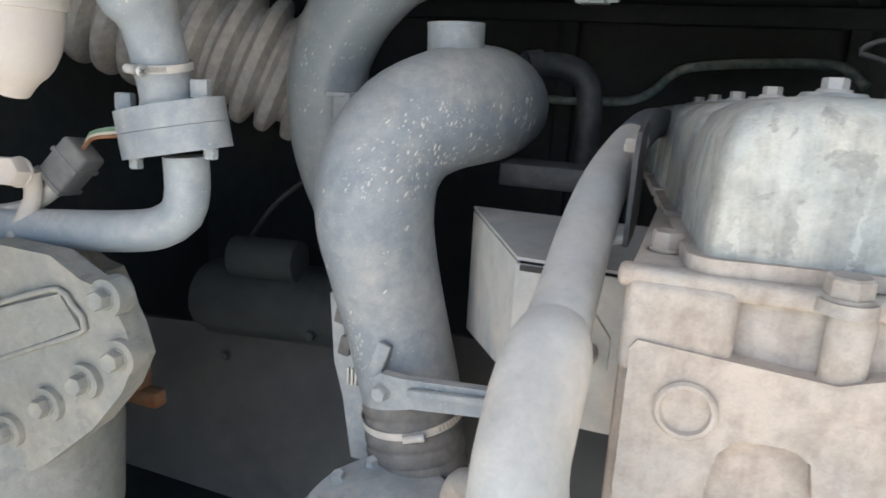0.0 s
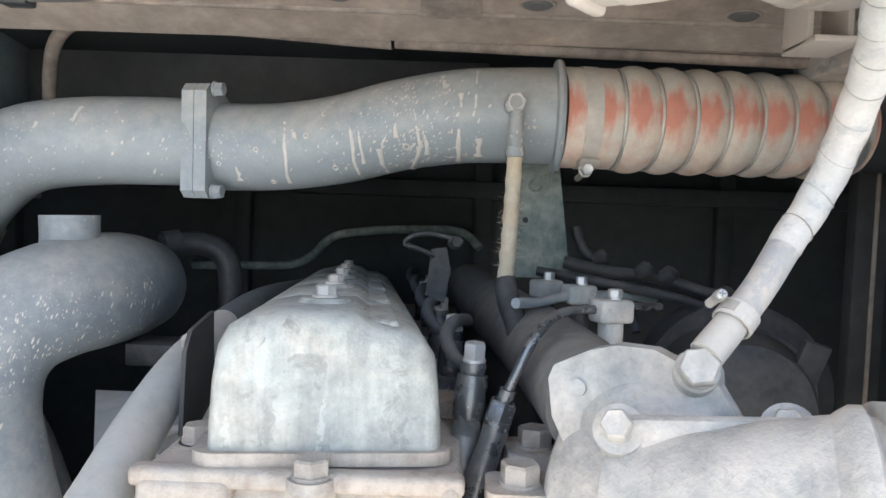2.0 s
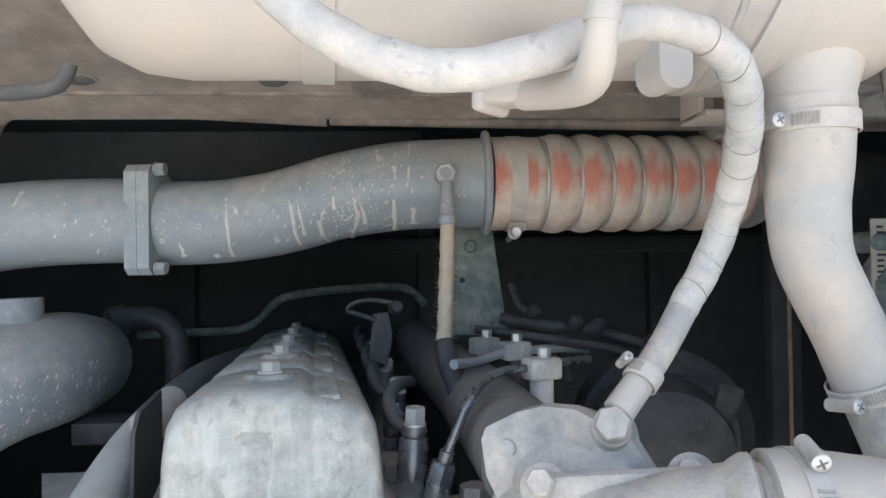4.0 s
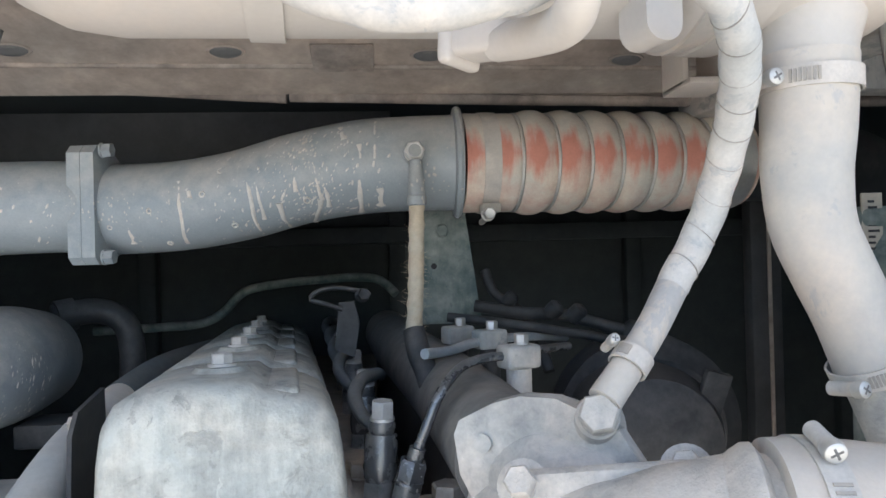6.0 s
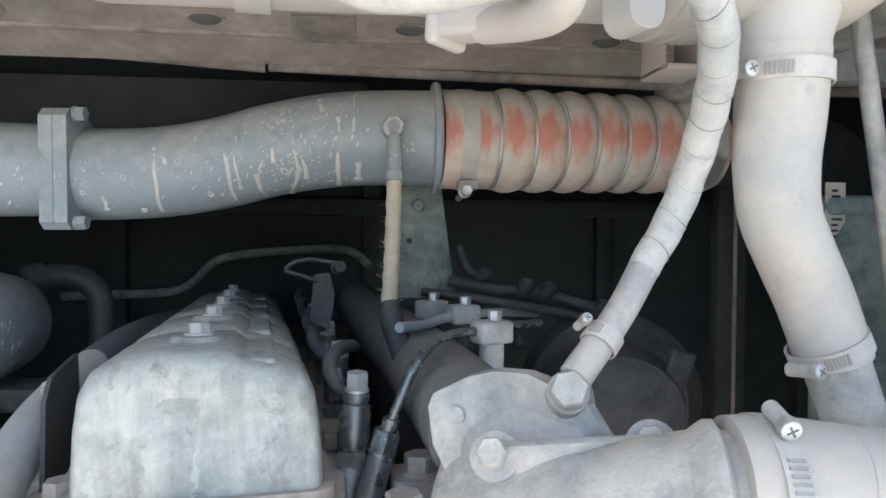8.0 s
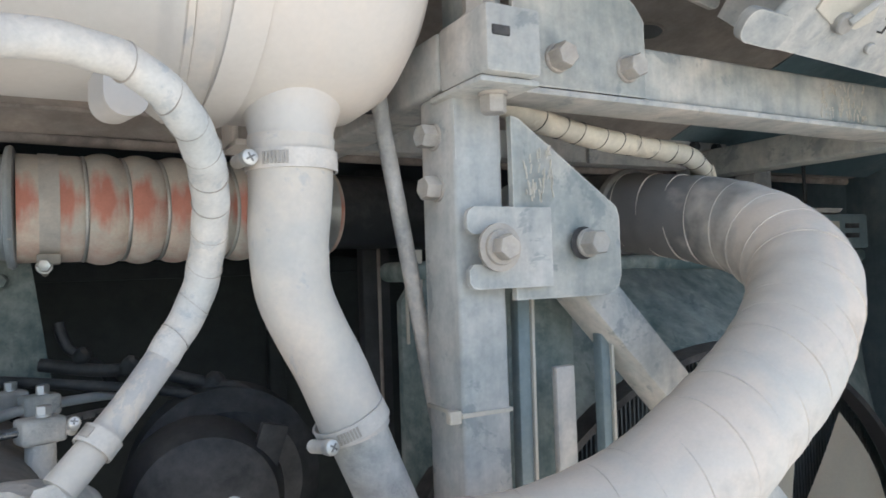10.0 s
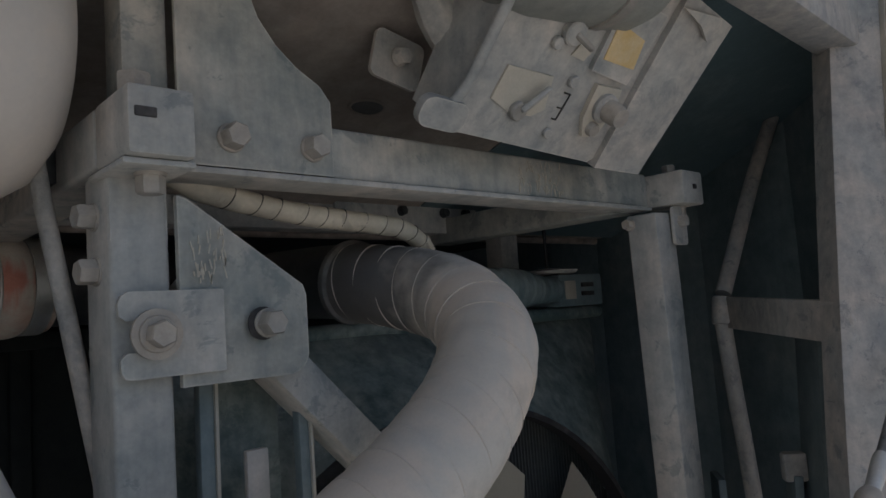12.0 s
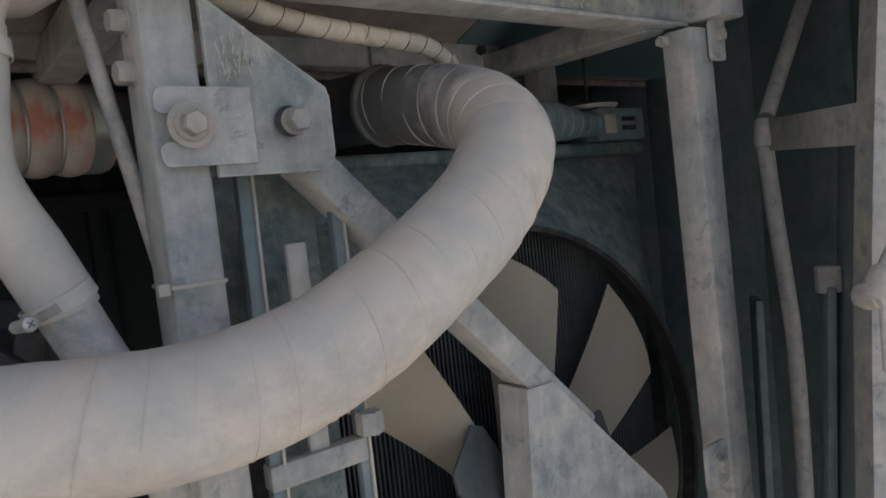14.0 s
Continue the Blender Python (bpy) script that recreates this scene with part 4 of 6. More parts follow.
for k in range(1, 5):
    copy_thing(first, pose(0.2 - 0.0245 * k, 0.452 + 0.198 * k, 1.10 - 0.0085 * k, -2.4, 0, 7))

# ---- dusty pale water pipe with its clip plate and the sheet box behind ----
wp = thing("water_pipe", (0.02, 0.42, 0.75), "pale dusty coolant pipe running down beside the head", "pipe")
part("tube", tube([(0.034, 0.75, 1.158, 0.018), (0.032, 0.70, 1.150, 0.0195), (0.027, 0.62, 1.128, 0.0215), (0.025, 0.545, 1.097, 0.0228), (0.027, 0.475, 1.068, 0.0228), (0.027, 0.43, 1.045, 0.0235),
                   (0.026, 0.40, 1.02, 0.024)], 0.03, 32), "sheet", wp)
# the pipe carried on to the back, coloured darker to stand for shade
part("rear_run", tube([(0.034, 0.735, 1.156), (0.040, 0.86, 1.166), (0.046, 1.05, 1.160), (0.046, 1.35, 1.14)], 0.0195, 20), "dim", wp, "rear run of the pipe, shade put into its colour")
part("sleeve", tube([(0.026, 0.438, 1.050, 0.0235), (0.0265, 0.428, 1.044, 0.0275), (0.026, 0.418, 1.036, 0.0305), (0.0245, 0.396, 1.014, 0.0312), (0.0245, 0.366, 0.975, 0.0318), (0.032, 0.346, 0.906, 0.0355),
                     (0.0355, 0.335, 0.82, 0.0375), (0.036, 0.33, 0.70, 0.0375)], 0.03, 36, 0.008, shape=lumpy(0.02, 2.0)), "sheet", wp)
part("tab", prism([(0.030, 1.078), (0.047, 1.072), (0.041, 1.052), (0.059, 1.028), (0.059, 1.002), (0.023, 0.952), (-0.004, 0.958), (0.000, 1.050)], (0, 0.490, 0), (1, 0, 0), (0, 0, 1), -0.005, 0.001), "sheet", wp)
bolt(wp, (0.041, 0.490, 1.014), (0, -1, 0.1), 0.017, 0.009, "bolt")
clipplate = thing("pipe_clip", (0.056, 0.60, 1.08), "dark steel clip plate holding the water pipe", "bracket")
part("plate", prism([(0.552, 1.086), (0.558, 1.16), (0.572, 1.178), (0.630, 1.188), (0.634, 1.10), (0.60, 1.086)], (0.054, 0, 0), (0, 1, 0), (0, 0, 1), 0.004, 0.001), "dark", clipplate)
part("foot", tube([(0.057, 0.56, 1.092, 0.004), (0.040, 0.56, 1.086, 0.004), (0.030, 0.556, 1.070, 0.004)], 0.006, 12), "sheet", clipplate)
bolt(clipplate, (0.054, 0.588, 1.165), (-1, 0, 0), 0.011, 0.008, "bolt")
shbox = thing("sheet_metal_box", (-0.05, 0.62, 0.9), "pale grey folded sheet-metal box behind the water pipe", "box")
part("side", prism([(0, 0.935), (0, 1.050), (0.264, 1.044), (0.264, 0.883)], (-0.041, 0.59, 0), (-0.45, 0.893, 0), (0, 0, 1), 0.003, 0.0008), "sheet", shbox)
part("top", prism([(0, 0), (0.10, 0), (0.10, 0.236), (-0.119, 0.236)], (-0.041, 0.59, 1.052), (1, 0, 0), (0, 1, -0.02), 0.003, 0.0008), "sheet", shbox)
part("front", prism([(-0.041, 0.90), (0.06, 0.90), (0.06, 1.050), (-0.041, 1.050)], (0, 0.588, 0), (1, 0, 0), (0, 0, 1), 0.003, 0.0008), "sheet", shbox)
part("slot", box((-0.037, 0.5835, 1.044), (-0.006, 0.5875, 1.0495), 0), "black", shbox)
solo("dark_bracket", box((-0.14, 0.86, 1.075), (0.02, 0.93, 1.105), 0.004), "dark", "dark steel bracket under the intake elbow", "bracket")

# ---- thermostat housing and its outlet ----
th = thing("thermostat_housing", (0.44, 0.40, 1.10), "dusty cast aluminium thermostat housing", "engine part")
FACE_U = Vector((0.86, -0.50, 0.0)).normalized()
face = [(0.0, 0.016), (0.004, 0.026), (0.030, 0.040), (0.050, 0.046), (0.075, 0.046), (0.115, 0.030), (0.135, 0.0), (0.14, -0.05), (0.10, -0.115), (0.04, -0.11), (0.028, -0.055), (0.004, -0.012)]
part("flange", prism(face, (0.366, 0.445, 1.160), FACE_U, (0, 0, 1), -0.016, 0.004, 3), "casting", th)
part("dome", tube([(0.418, 0.50, 1.150, 0.040), (0.432, 0.462, 1.152, 0.050), (0.446, 0.430, 1.142, 0.052), (0.462, 0.395, 1.118, 0.048)], 0.05, 40, 0.004, flat=0.9, shape=lumpy(0.06)), "casting", th)
part("outlet", tube([(0.430, 0.385, 1.110, 0.052), (0.455, 0.350, 1.122, 0.049), (0.490, 0.325, 1.140, 0.044), (0.510, 0.311, 1.150, 0.041), (0.530, 0.304, 1.153, 0.039)], 0.05, 40, 0.006, shape=lumpy(0.025, 1.0)), "casting", th)
part("outlet_bead", lathe([(0.038, -0.014), (0.044, -0.006), (0.0475, 0.0), (0.0475, 0.005), (0.043, 0.008), (0.038, 0.010)], (0.513, 0.309, 1.150), (1, -0.35, 0.1), 40), "casting", th)
part("body", tube([(0.425, 0.47, 1.13, 0.045), (0.425, 0.44, 1.09, 0.06), (0.43, 0.42, 0.98, 0.062), (0.43, 0.42, 0.85, 0.06)], 0.06, 32), "casting", th)
part("web", bar((0.400, 0.368, 1.160), (0.497, 0.340, 1.170), 0.014, 0.024, 0.006), "casting", th)
for o in ((0.399, 0.366, 1.164), (0.496, 0.352, 1.172)):
    part("bolt_boss", lathe([(0, -0.03), (0.017, -0.03), (0.016, 0.0), (0, 0.0)], o, (-0.35, -0.75, 0.5), 24), "casting", th)
    bolt(th, o, (-0.35, -0.75, 0.5), 0.017, 0.010, "casting", washer=1.15)
part("stud", lathe([(0, 0), (0.0065, 0), (0.0065, 0.004), (0, 0.004)], (0.386, 0.434, 1.172), (-0.5, -0.86, 0.1), 20), "casting", th)
part("banjo_boss", lathe([(0, -0.035), (0.019, -0.035), (0.0175, -0.012), (0.0150, -0.003), (0.0145, 0.0), (0, 0.0)], (0.455, 0.393, 1.196), (-0.28, -0.86, 0.42), 28), "casting", th)
part("banjo_bolt", hex_head((0.455, 0.390, 1.197), (-0.28, -0.88, 0.38), 0.0230, 0.013, 1.1, turn=12), "casting", th)

# ---- white thin hose looping from the thermostat up along the tank ----
thin = thing("vent_hose", (0.46, 0.385, 1.21), "thin pale hose wrapped in spiral loom, coated with dust", "hose")
THIN = [(0.457, 0.3845, 1.208, 0.0114), (0.4936, 0.404, 1.2454, 0.0108), (0.522, 0.427, 1.277, 0.0114), (0.5467, 0.428, 1.320, 0.0119), (0.552, 0.399, 1.373, 0.0120), (0.542, 0.363, 1.411, 0.0120), (0.520, 0.328, 1.4355, 0.0114),
        (0.492, 0.311, 1.4515, 0.0106), (0.448, 0.290, 1.453, 0.0102), (0.414, 0.282, 1.444, 0.0108), (0.382, 0.2765, 1.430, 0.0115), (0.333, 0.275, 1.4205, 0.0117), (0.288, 0.277, 1.431, 0.0117), (0.253, 0.281, 1.453, 0.0117), (0.225, 0.2865, 1.481, 0.0117)]
part("hose", tube(THIN[:3], 0.0112, 20, 0.006), "hose", thin)
part("loom", tube(THIN[2:], 0.0115, 20, 0.004, shape=lambda s, a: 1.03 + 0.035 * math.sin(s * 190 + a)), "loom", thin)
line = smooth_line(THIN[2:8], 0.002)
acc, nxt = 0.0, 0.016
rng = random.Random(7)
for a, b in zip(line, line[1:]):
    acc += float(np.linalg.norm(b - a))
    if acc > nxt:
        nxt += rng.uniform(0.022, 0.034)
        part("spiral_seam", seam_ring(Vector(b[:3]), Vector((b - a)[:3]), float(b[3]) * 1.06, 0.004, 0.00032, 24, rng.uniform(-0.4, 0.4)), "bolt", thin)
clamp((0.479, 0.395, 1.231), (0.62, 0.36, 0.66), 0.0118, (-0.8, 0.1, 0.3), "steel clamp at the foot of the thin hose", 0.012)

# ---- expansion tank, neck and drop hose ----
tank = thing("expansion_tank", (0.36, 0.44, 1.45), "white dusty plastic coolant expansion tank", "tank")
TR, TY, TZ = 0.125, 0.425, 1.572
RL_ = 0.115
prof = [(0.0, -0.006), (0.045, -0.002), (0.075, 0.010), (0.098, 0.028), (0.110, 0.052), (RL_, 0.085), (RL_, 0.452), (0.1165, 0.456), (0.121, 0.460), (TR, 0.466), (TR, 0.575), (0.120, 0.606), (0.105, 0.629), (0.08, 0.645), (0.04, 0.653), (0, 0.655)]
part("body", lathe(prof, (0.060, TY, TZ), (1, 0, 0), 72), "white", tank)
part("neck", tube([(0.612, 0.405, 1.475, 0.043), (0.612, 0.402, 1.452, 0.036), (0.611, 0.400, 1.437, 0.031), (0.611, 0.400, 1.415, 0.030)], 0.03, 36), "white", tank)
for x, r in ((0.556, TR), (0.245, RL_)):
    part("strap", lathe([(r, -0.012), (r + 0.003, -0.012), (r + 0.003, 0.012), (r, 0.012)], (x, TY, TZ), (0.99, 0.10, 0), 72), "white", tank, "pale strap round the tank")
part("mould_seam", lathe([(TR, -0.003), (TR + 0.002, -0.002), (TR + 0.002, 0.002), (TR, 0.003)], (0.531, TY, TZ), (1, 0, 0), 72), "hose", tank)
part("collar", lathe([(TR, -0.007), (TR + 0.0008, -0.007), (TR + 0.0008, 0.007), (TR, 0.007)], (0.541, TY, TZ), (1, 0, 0), 72), "hose", tank, "grey rubbed band beside the strap")
part("hook", prism(rounded(0.027, 0.044, 0.012), (0.491, 0.400, 1.457), (1, 0.25, 0), (0, 0, 1), 0.030, 0.004, 3), "white", tank)
fit = thing("hose_fitting", (0.385, 0.32, 1.43), "white dusty plastic elbow fitting below the tank", "fitting")
part("elbow", tube([(0.411, 0.236, 1.530, 0.0078), (0.409, 0.236, 1.450, 0.0078), (0.407, 0.238, 1.432, 0.0085), (0.408, 0.252, 1.418, 0.0100), (0.409, 0.275, 1.414, 0.0108), (0.402, 0.305, 1.417, 0.0108), (0.386, 0.338, 1.423, 0.0108)], 0.0085, 20, 0.004), "white", fit)
part("cuff", tube([(0.4093, 0.236, 1.458, 0.0088), (0.4082, 0.2365, 1.444, 0.0090), (0.4072, 0.2375, 1.435, 0.0096)], 0.009, 20, 0.004), "white", fit)
part("body", moved(box((-0.020, -0.015, -0.013), (0.020, 0.015, 0.016), 0.005, 3), Matrix.Translation((0.382, 0.345, 1.430)) @ pose(0, 0, 0, 0, 4, -40)), "white", fit)
part("rim", moved(box((-0.005, -0.018, -0.017), (0.005, 0.018, 0.018), 0.004, 3), Matrix.Translation((0.367, 0.358, 1.431)) @ pose(0, 0, 0, 0, 4, -40)), "white", fit)
solo("tank_bracket", join(box((0.613, 0.585, 1.460), (0.66, 0.65, 1.466), 0.001), box((0.613, 0.60, 1.462), (0.619, 0.65, 1.52), 0.001), box((0.65, 0.60, 1.462), (0.656, 0.65, 1.52), 0.001)), "white",
            "pale folded bracket behind the tank", "bracket")
drop = thing("drop_hose", (0.62, 0.40, 1.2), "pale dusty rubber hose below the expansion tank", "hose")
part("hose", tube([(0.611, 0.400, 1.432, 0.0315), (0.610, 0.400, 1.400, 0.0310), (0.607, 0.400, 1.350, 0.0285), (0.612, 0.400, 1.312, 0.0275), (0.634, 0.400, 1.266, 0.0262), (0.6475, 0.400, 1.235, 0.0262), (0.655, 0.400, 1.212, 0.0265)], 0.03, 36, 0.008, shape=lumpy(0.02, 0.7)), "hose", drop)
part("pipe", tube([(0.650, 0.400, 1.225, 0.0235), (0.668, 0.401, 1.182, 0.0225), (0.690, 0.403, 1.13, 0.0225), (0.72, 0.41, 1.05, 0.0225), (0.74, 0.42, 0.95, 0.0225)], 0.0225, 30), "casting", drop)
clamp((0.611, 0.400, 1.414), (0, 0, 1), 0.0318, (-1, -0.12, 0), "dusty steel clamp on the tank neck", 0.014)
clamp((0.651, 0.400, 1.221), (-0.42, 0, 0.9), 0.0272, (-0.9, -0.3, -0.4), "dusty steel clamp on the drop hose", 0.013)

# ---- the big radiator hose ----
big = thing("radiator_hose", (0.75, 0.23, 1.12), "thick pale dusty radiator hose with wrapped fabric seams", "hose")
BIG = [(0.520, 0.306, 1.154), (0.548, 0.301, 1.153), (0.603, 0.296, 1.147), (0.659, 0.281, 1.143), (0.728, 0.264, 1.146), (0.806, 0.256, 1.165), (0.887, 0.257, 1.203), (0.974, 0.264, 1.255), (1.036, 0.288, 1.311),
       (1.065, 0.345, 1.351), (1.069, 0.400, 1.370), (1.063, 0.457, 1.382), (1.056, 0.530, 1.393)]
def wrinkles(s, a):
    """Soft folds that deepen towards the tight bend and the far end."""
    depth = 0.007 + 0.010 * min(1.0, max(0.0, (s - 0.30) / 0.25))
    return lumpy(0.014)(s, a) + depth * (abs(math.sin(math.pi * (s + 0.007 * math.sin(a)) / 0.027 + 0.5 * math.sin(s * 23))) - 0.64)


part("hose", tube(BIG, 0.0468, 48, 0.0032, shape=wrinkles), "rubbed", big)
line = smooth_line(BIG, 0.003)
acc, nxt = 0.0, 0.05
rng = random.Random(11)
for a, b in zip(line, line[1:]):
    acc += float(np.linalg.norm(b - a))
    if acc > nxt:
        nxt += rng.uniform(0.027, 0.040)
        part("fabric_seam", seam_ring(Vector(b), Vector(b - a), 0.0471, 0.010, 0.0005, 48, rng.uniform(-0.2, 0.2)), "seam", big)
part("end_rim", lathe([(0.046, -0.006), (0.0505, -0.004), (0.0515, 0.0), (0.0505, 0.004), (0.046, 0.006)], (1.056, 0.522, 1.392), (-0.07, 1, 0.12), 48), "manifold", big)
clamp((0.540, 0.302, 1.153), (1, -0.14, -0.03), 0.0475, (-0.05, -0.22, 1), "dusty steel clamp on the radiator hose", 0.015)
part("stub", tube([(1.058, 0.51, 1.391), (1.052, 0.57, 1.396), (1.045, 0.68, 1.40)], 0.046, 36), "dark", big, "dark radiator inlet stub")

# ---- steel frame ----
fr = thing("steel_frame", (1.1, 0.36, 0.6), "grey-blue dusty square-tube steel frame", "frame")
part("post", box((0.727, 0.362, 0.55), (0.771, 0.418, 1.472), 0.004, 3), "frame", fr)
part("pad", prism(rounded(0.042, 0.046, 0.004), (0.749, 0.3625, 1.438), (1, 0, 0), (0, 0, 1), -0.005, 0.001), "frame", fr)
part("cross_beam", box((0.772, 0.352, 1.475), (1.4555, 0.400, 1.524), 0.004, 3), "steel", fr)
part("beam_lip", box((0.772, 0.3465, 1.470), (1.4555, 0.398, 1.4755), 0.0015), "frame", fr)
part("post", bar((1.452, 0.350, 1.465), (1.481, 0.352, 0.55), 0.047, 0.050, 0.004), "frame", fr)
part("end_cap", box((0.723, 0.305, 1.470), (0.771, 0.375, 1.520), 0.004), "frame", fr)
part("end_cap", box((1.455, 0.296, 1.474), (1.512, 0.372, 1.521), 0.004), "frame", fr)
part("cap_slot", box((0.7275, 0.3035, 1.496), (0.7430, 0.3062, 1.5035), 0.0015), "black", fr)
part("cap_slot", box((1.481, 0.294, 1.495), (1.490, 0.2972, 1.502), 0.001), "black", fr)
part("side_beam", box((0.7225, 0.375, 1.472), (0.7685, 0.86, 1.519), 0.004, 3), "frame", fr)
part("side_beam", box((1.400, 0.372, 1.468), (1.452, 0.76, 1.512), 0.004, 3), "steel", fr)
part("rear_beam", box((0.758, 0.725, 1.486), (1.45, 0.765, 1.548), 0.003), "frame", fr)
part("rear_plate", box((1.17, 0.716, 1.484), (1.478, 0.725, 1.548), 0.002), "frame", fr)
for x in (1.30, 1.395, 1.447):
    bolt(fr, (x, 0.716, 1.52), (0, -1, 0), 0.014, 0.008, "dark")
part("lip_plate", box((0.7215, 0.312, 1.4645), (0.7735, 0.390, 1.4695), 0.002), "frame", fr)
for o, a, af in (((0.750, 0.340, 1.4645), (0, 0, -1), 0.021), ((0.741, 0.342, 1.520), (0, 0, 1), 0.026), ((0.727, 0.393, 1.439), (-1, -0.1, 0), 0.020), ((0.727, 0.390, 1.397), (-1, -0.1, 0), 0.020),
                 ((0.818, 0.3470, 1.5005), (0, -1, 0), 0.022), ((0.8945, 0.3470, 1.5000), (0, -1, 0), 0.022), ((1.490, 0.335, 1.521), (0, 0, 1), 0.020), ((1.490, 0.325, 1.474), (0, 0, -1), 0.020),
                 ((1.478, 0.322, 1.452), (0, -1, 0), 0.018), ((1.415, 0.36, 1.45), (-1, 0, 0), 0.015)):
    bolt(fr, o, a, af * 0.86, af * 0.62, "bolt", washer=1.28, turn=rng.uniform(0, 50))
part("corner_tab", prism(rounded(0.034, 0.055, 0.006), (1.478, 0.318, 1.446), (1, 0, 0), (0, 0, 1), -0.005, 0.001), "frame", fr)
tie = solo("cable_tie", join(box((0.7258, 0.3608, 1.2185), (0.7722, 0.4192, 1.2220), 0.0006), box((0.7160, 0.3625, 1.2145), (0.7260, 0.3705, 1.2245), 0.001)), "plate", "pale plastic cable tie round the frame post", "cable tie")
scr = random.Random(9)
marks = []
for k in range(70):
    x, z = 1.175 + 0.085 * scr.random(), scr.uniform(1.481, 1.518)
    d = Vector((scr.uniform(-0.4, 0.7), 0, 1)).normalized() * scr.uniform(0.003, 0.010)
    marks.append(bar((x, 0.3518, z - d.z / 2), (x + d.x, 0.3518, min(z + d.z / 2, 1.521)), 0.0009, 0.0009, 0))
tagged(part("paint_scratch", join(*marks), "plate", fr), kind="stuff")
gus = thing("gusset_plate", (0.82, 0.352, 1.30), "grey-blue steel gusset plate bolted to the post", "bracket")
part("plate", prism([(0.774, 1.306), (0.868, 1.306), (0.876, 1.309), (0.881, 1.314), (0.884, 1.322), (0.884, 1.372), (0.881, 1.381), (0.782, 1.450), (0.774, 1.452)], (0, 0.353, 0), (1, 0, 0), (0, 0, 1), -0.006, 0.001), "steel", gus)
slot_plate = [(0.806, 1.316), (0.806, 1.379)] + [(0.734, 1.379), (0.729, 1.376), (0.727, 1.371), (0.727, 1.362), (0.732, 1.358), (0.748, 1.358)]
slot_plate += [(0.750 + 0.012 * math.cos(radians(a)), 1.347 + 0.012 * math.sin(radians(a))) for a in range(90, -91, -30)] + [(0.748, 1.335), (0.732, 1.335), (0.728, 1.331), (0.728, 1.322), (0.731, 1.317), (0.736, 1.316)]
part("slot_plate", prism(slot_plate, (0, 0.347, 0), (1, 0, 0), (0, 0, 1), -0.005, 0.0008), "frame", gus)
part("washer", lathe([(0, 0), (0.0185, 0), (0.0185, 0.003), (0, 0.003)], (0.751, 0.3415, 1.3475), (0, -1, 0), 32), "bolt", gus)
bolt(gus, (0.751, 0.3385, 1.3475), (0, -1, 0), 0.0175, 0.011, "bolt", washer=1.55, turn=22)
part("hole", lathe([(0, 0), (0.0135, 0), (0.0135, 0.0008), (0, 0.0008)], (0.8385, 0.3470, 1.350), (0, -1, 0), 32), "black", gus)
bolt(gus, (0.8425, 0.3462, 1.350), (0, -1, 0), 0.0185, 0.014, "bolt", washer=1.30, turn=5)
marks = []
for k in range(40):
    x, z = 0.782 + 0.028 * scr.random(), scr.uniform(1.385, 1.425)
    d = Vector((scr.uniform(-0.25, 0.25), 0, 1)).normalized() * scr.uniform(0.003, 0.011)
    marks.append(bar((x, 0.3468, z - d.z / 2), (x + d.x, 0.3468, z + d.z / 2), 0.0011, 0.0009, 0))
tagged(part("paint_scratch", join(*marks), "plate", gus), kind="stuff")
curve = [(0.782, 1.470), (0.915, 1.470), (0.915, 1.535)]
curve += [(0.905, 1.548), (0.884, 1.560), (0.865, 1.576), (0.850, 1.596), (0.841, 1.620), (0.836, 1.66), (0.834, 1.70)] + [(0.782, 1.70)]
cp = thing("hanger_plate", (0.85, 0.349, 1.48), "grey steel hanger plate with a curved cut-out", "bracket")
curve = [(0.7755 + (x - 0.782) * 1.06, 1.4765 + (z - 1.470) * 1.05) for x, z in curve]
part("plate", prism(curve, (0, 0.3512, 0), (1, 0, 0), (0, 0, 1), 0.004, 0.001), "steel", cp)
part("upright", box((0.738, 0.358, 1.5205), (0.7735, 0.395, 1.72), 0.003), "steel", cp)
loom = thing("cable_loom", (0.95, 0.43, 1.45), "wiring loom in pale spiral wrap under the beam", "cable")
LOOM = [(0.775, 0.40, 1.485), (0.815, 0.402, 1.468), (0.860, 0.41, 1.461), (0.92, 0.418, 1.454), (1.00, 0.425, 1.449), (1.06, 0.43, 1.444), (1.10, 0.445, 1.432)]
part("wrap", tube(LOOM, 0.0108, 20, 0.004, shape=lumpy(0.05, 3.0)), "wrap", loom)
line = smooth_line(LOOM, 0.002)
acc, nxt = 0.0, 0.07
for a, b in zip(line, line[1:]):
    acc += float(np.linalg.norm(b - a))
    if acc > nxt:
        nxt += rng.uniform(0.022, 0.032)
        part("spiral_seam", seam_ring(Vector(b), Vector(b - a), 0.0111, 0.004, 0.0005, 24, rng.uniform(-0.4, 0.4)), "dark", loom)
part("frayed_end", tube([(1.095, 0.443, 1.434), (1.115, 0.455, 1.42)], 0.011, 16, shape=lambda s, a: 1 + 0.2 * math.sin(7 * a)), "wrap", loom)
vr = solo("slanted_pipe", tube([(0.697, 0.440, 1.500), (0.704, 0.440, 1.452), (0.7215, 0.440, 1.35), (0.747, 0.440, 1.20), (0.781, 0.440, 1.0)], 0.0072, 16), "casting", "thin dusty pipe slanting behind the post", "pipe")
up_p = solo("upper_pipe", tube([(0.690, 0.52, 1.72), (0.70, 0.50, 1.62), (0.712, 0.49, 1.55), (0.72, 0.49, 1.48)], 0.014, 18), "dark", "dark pipe rising behind the frame corner", "pipe")

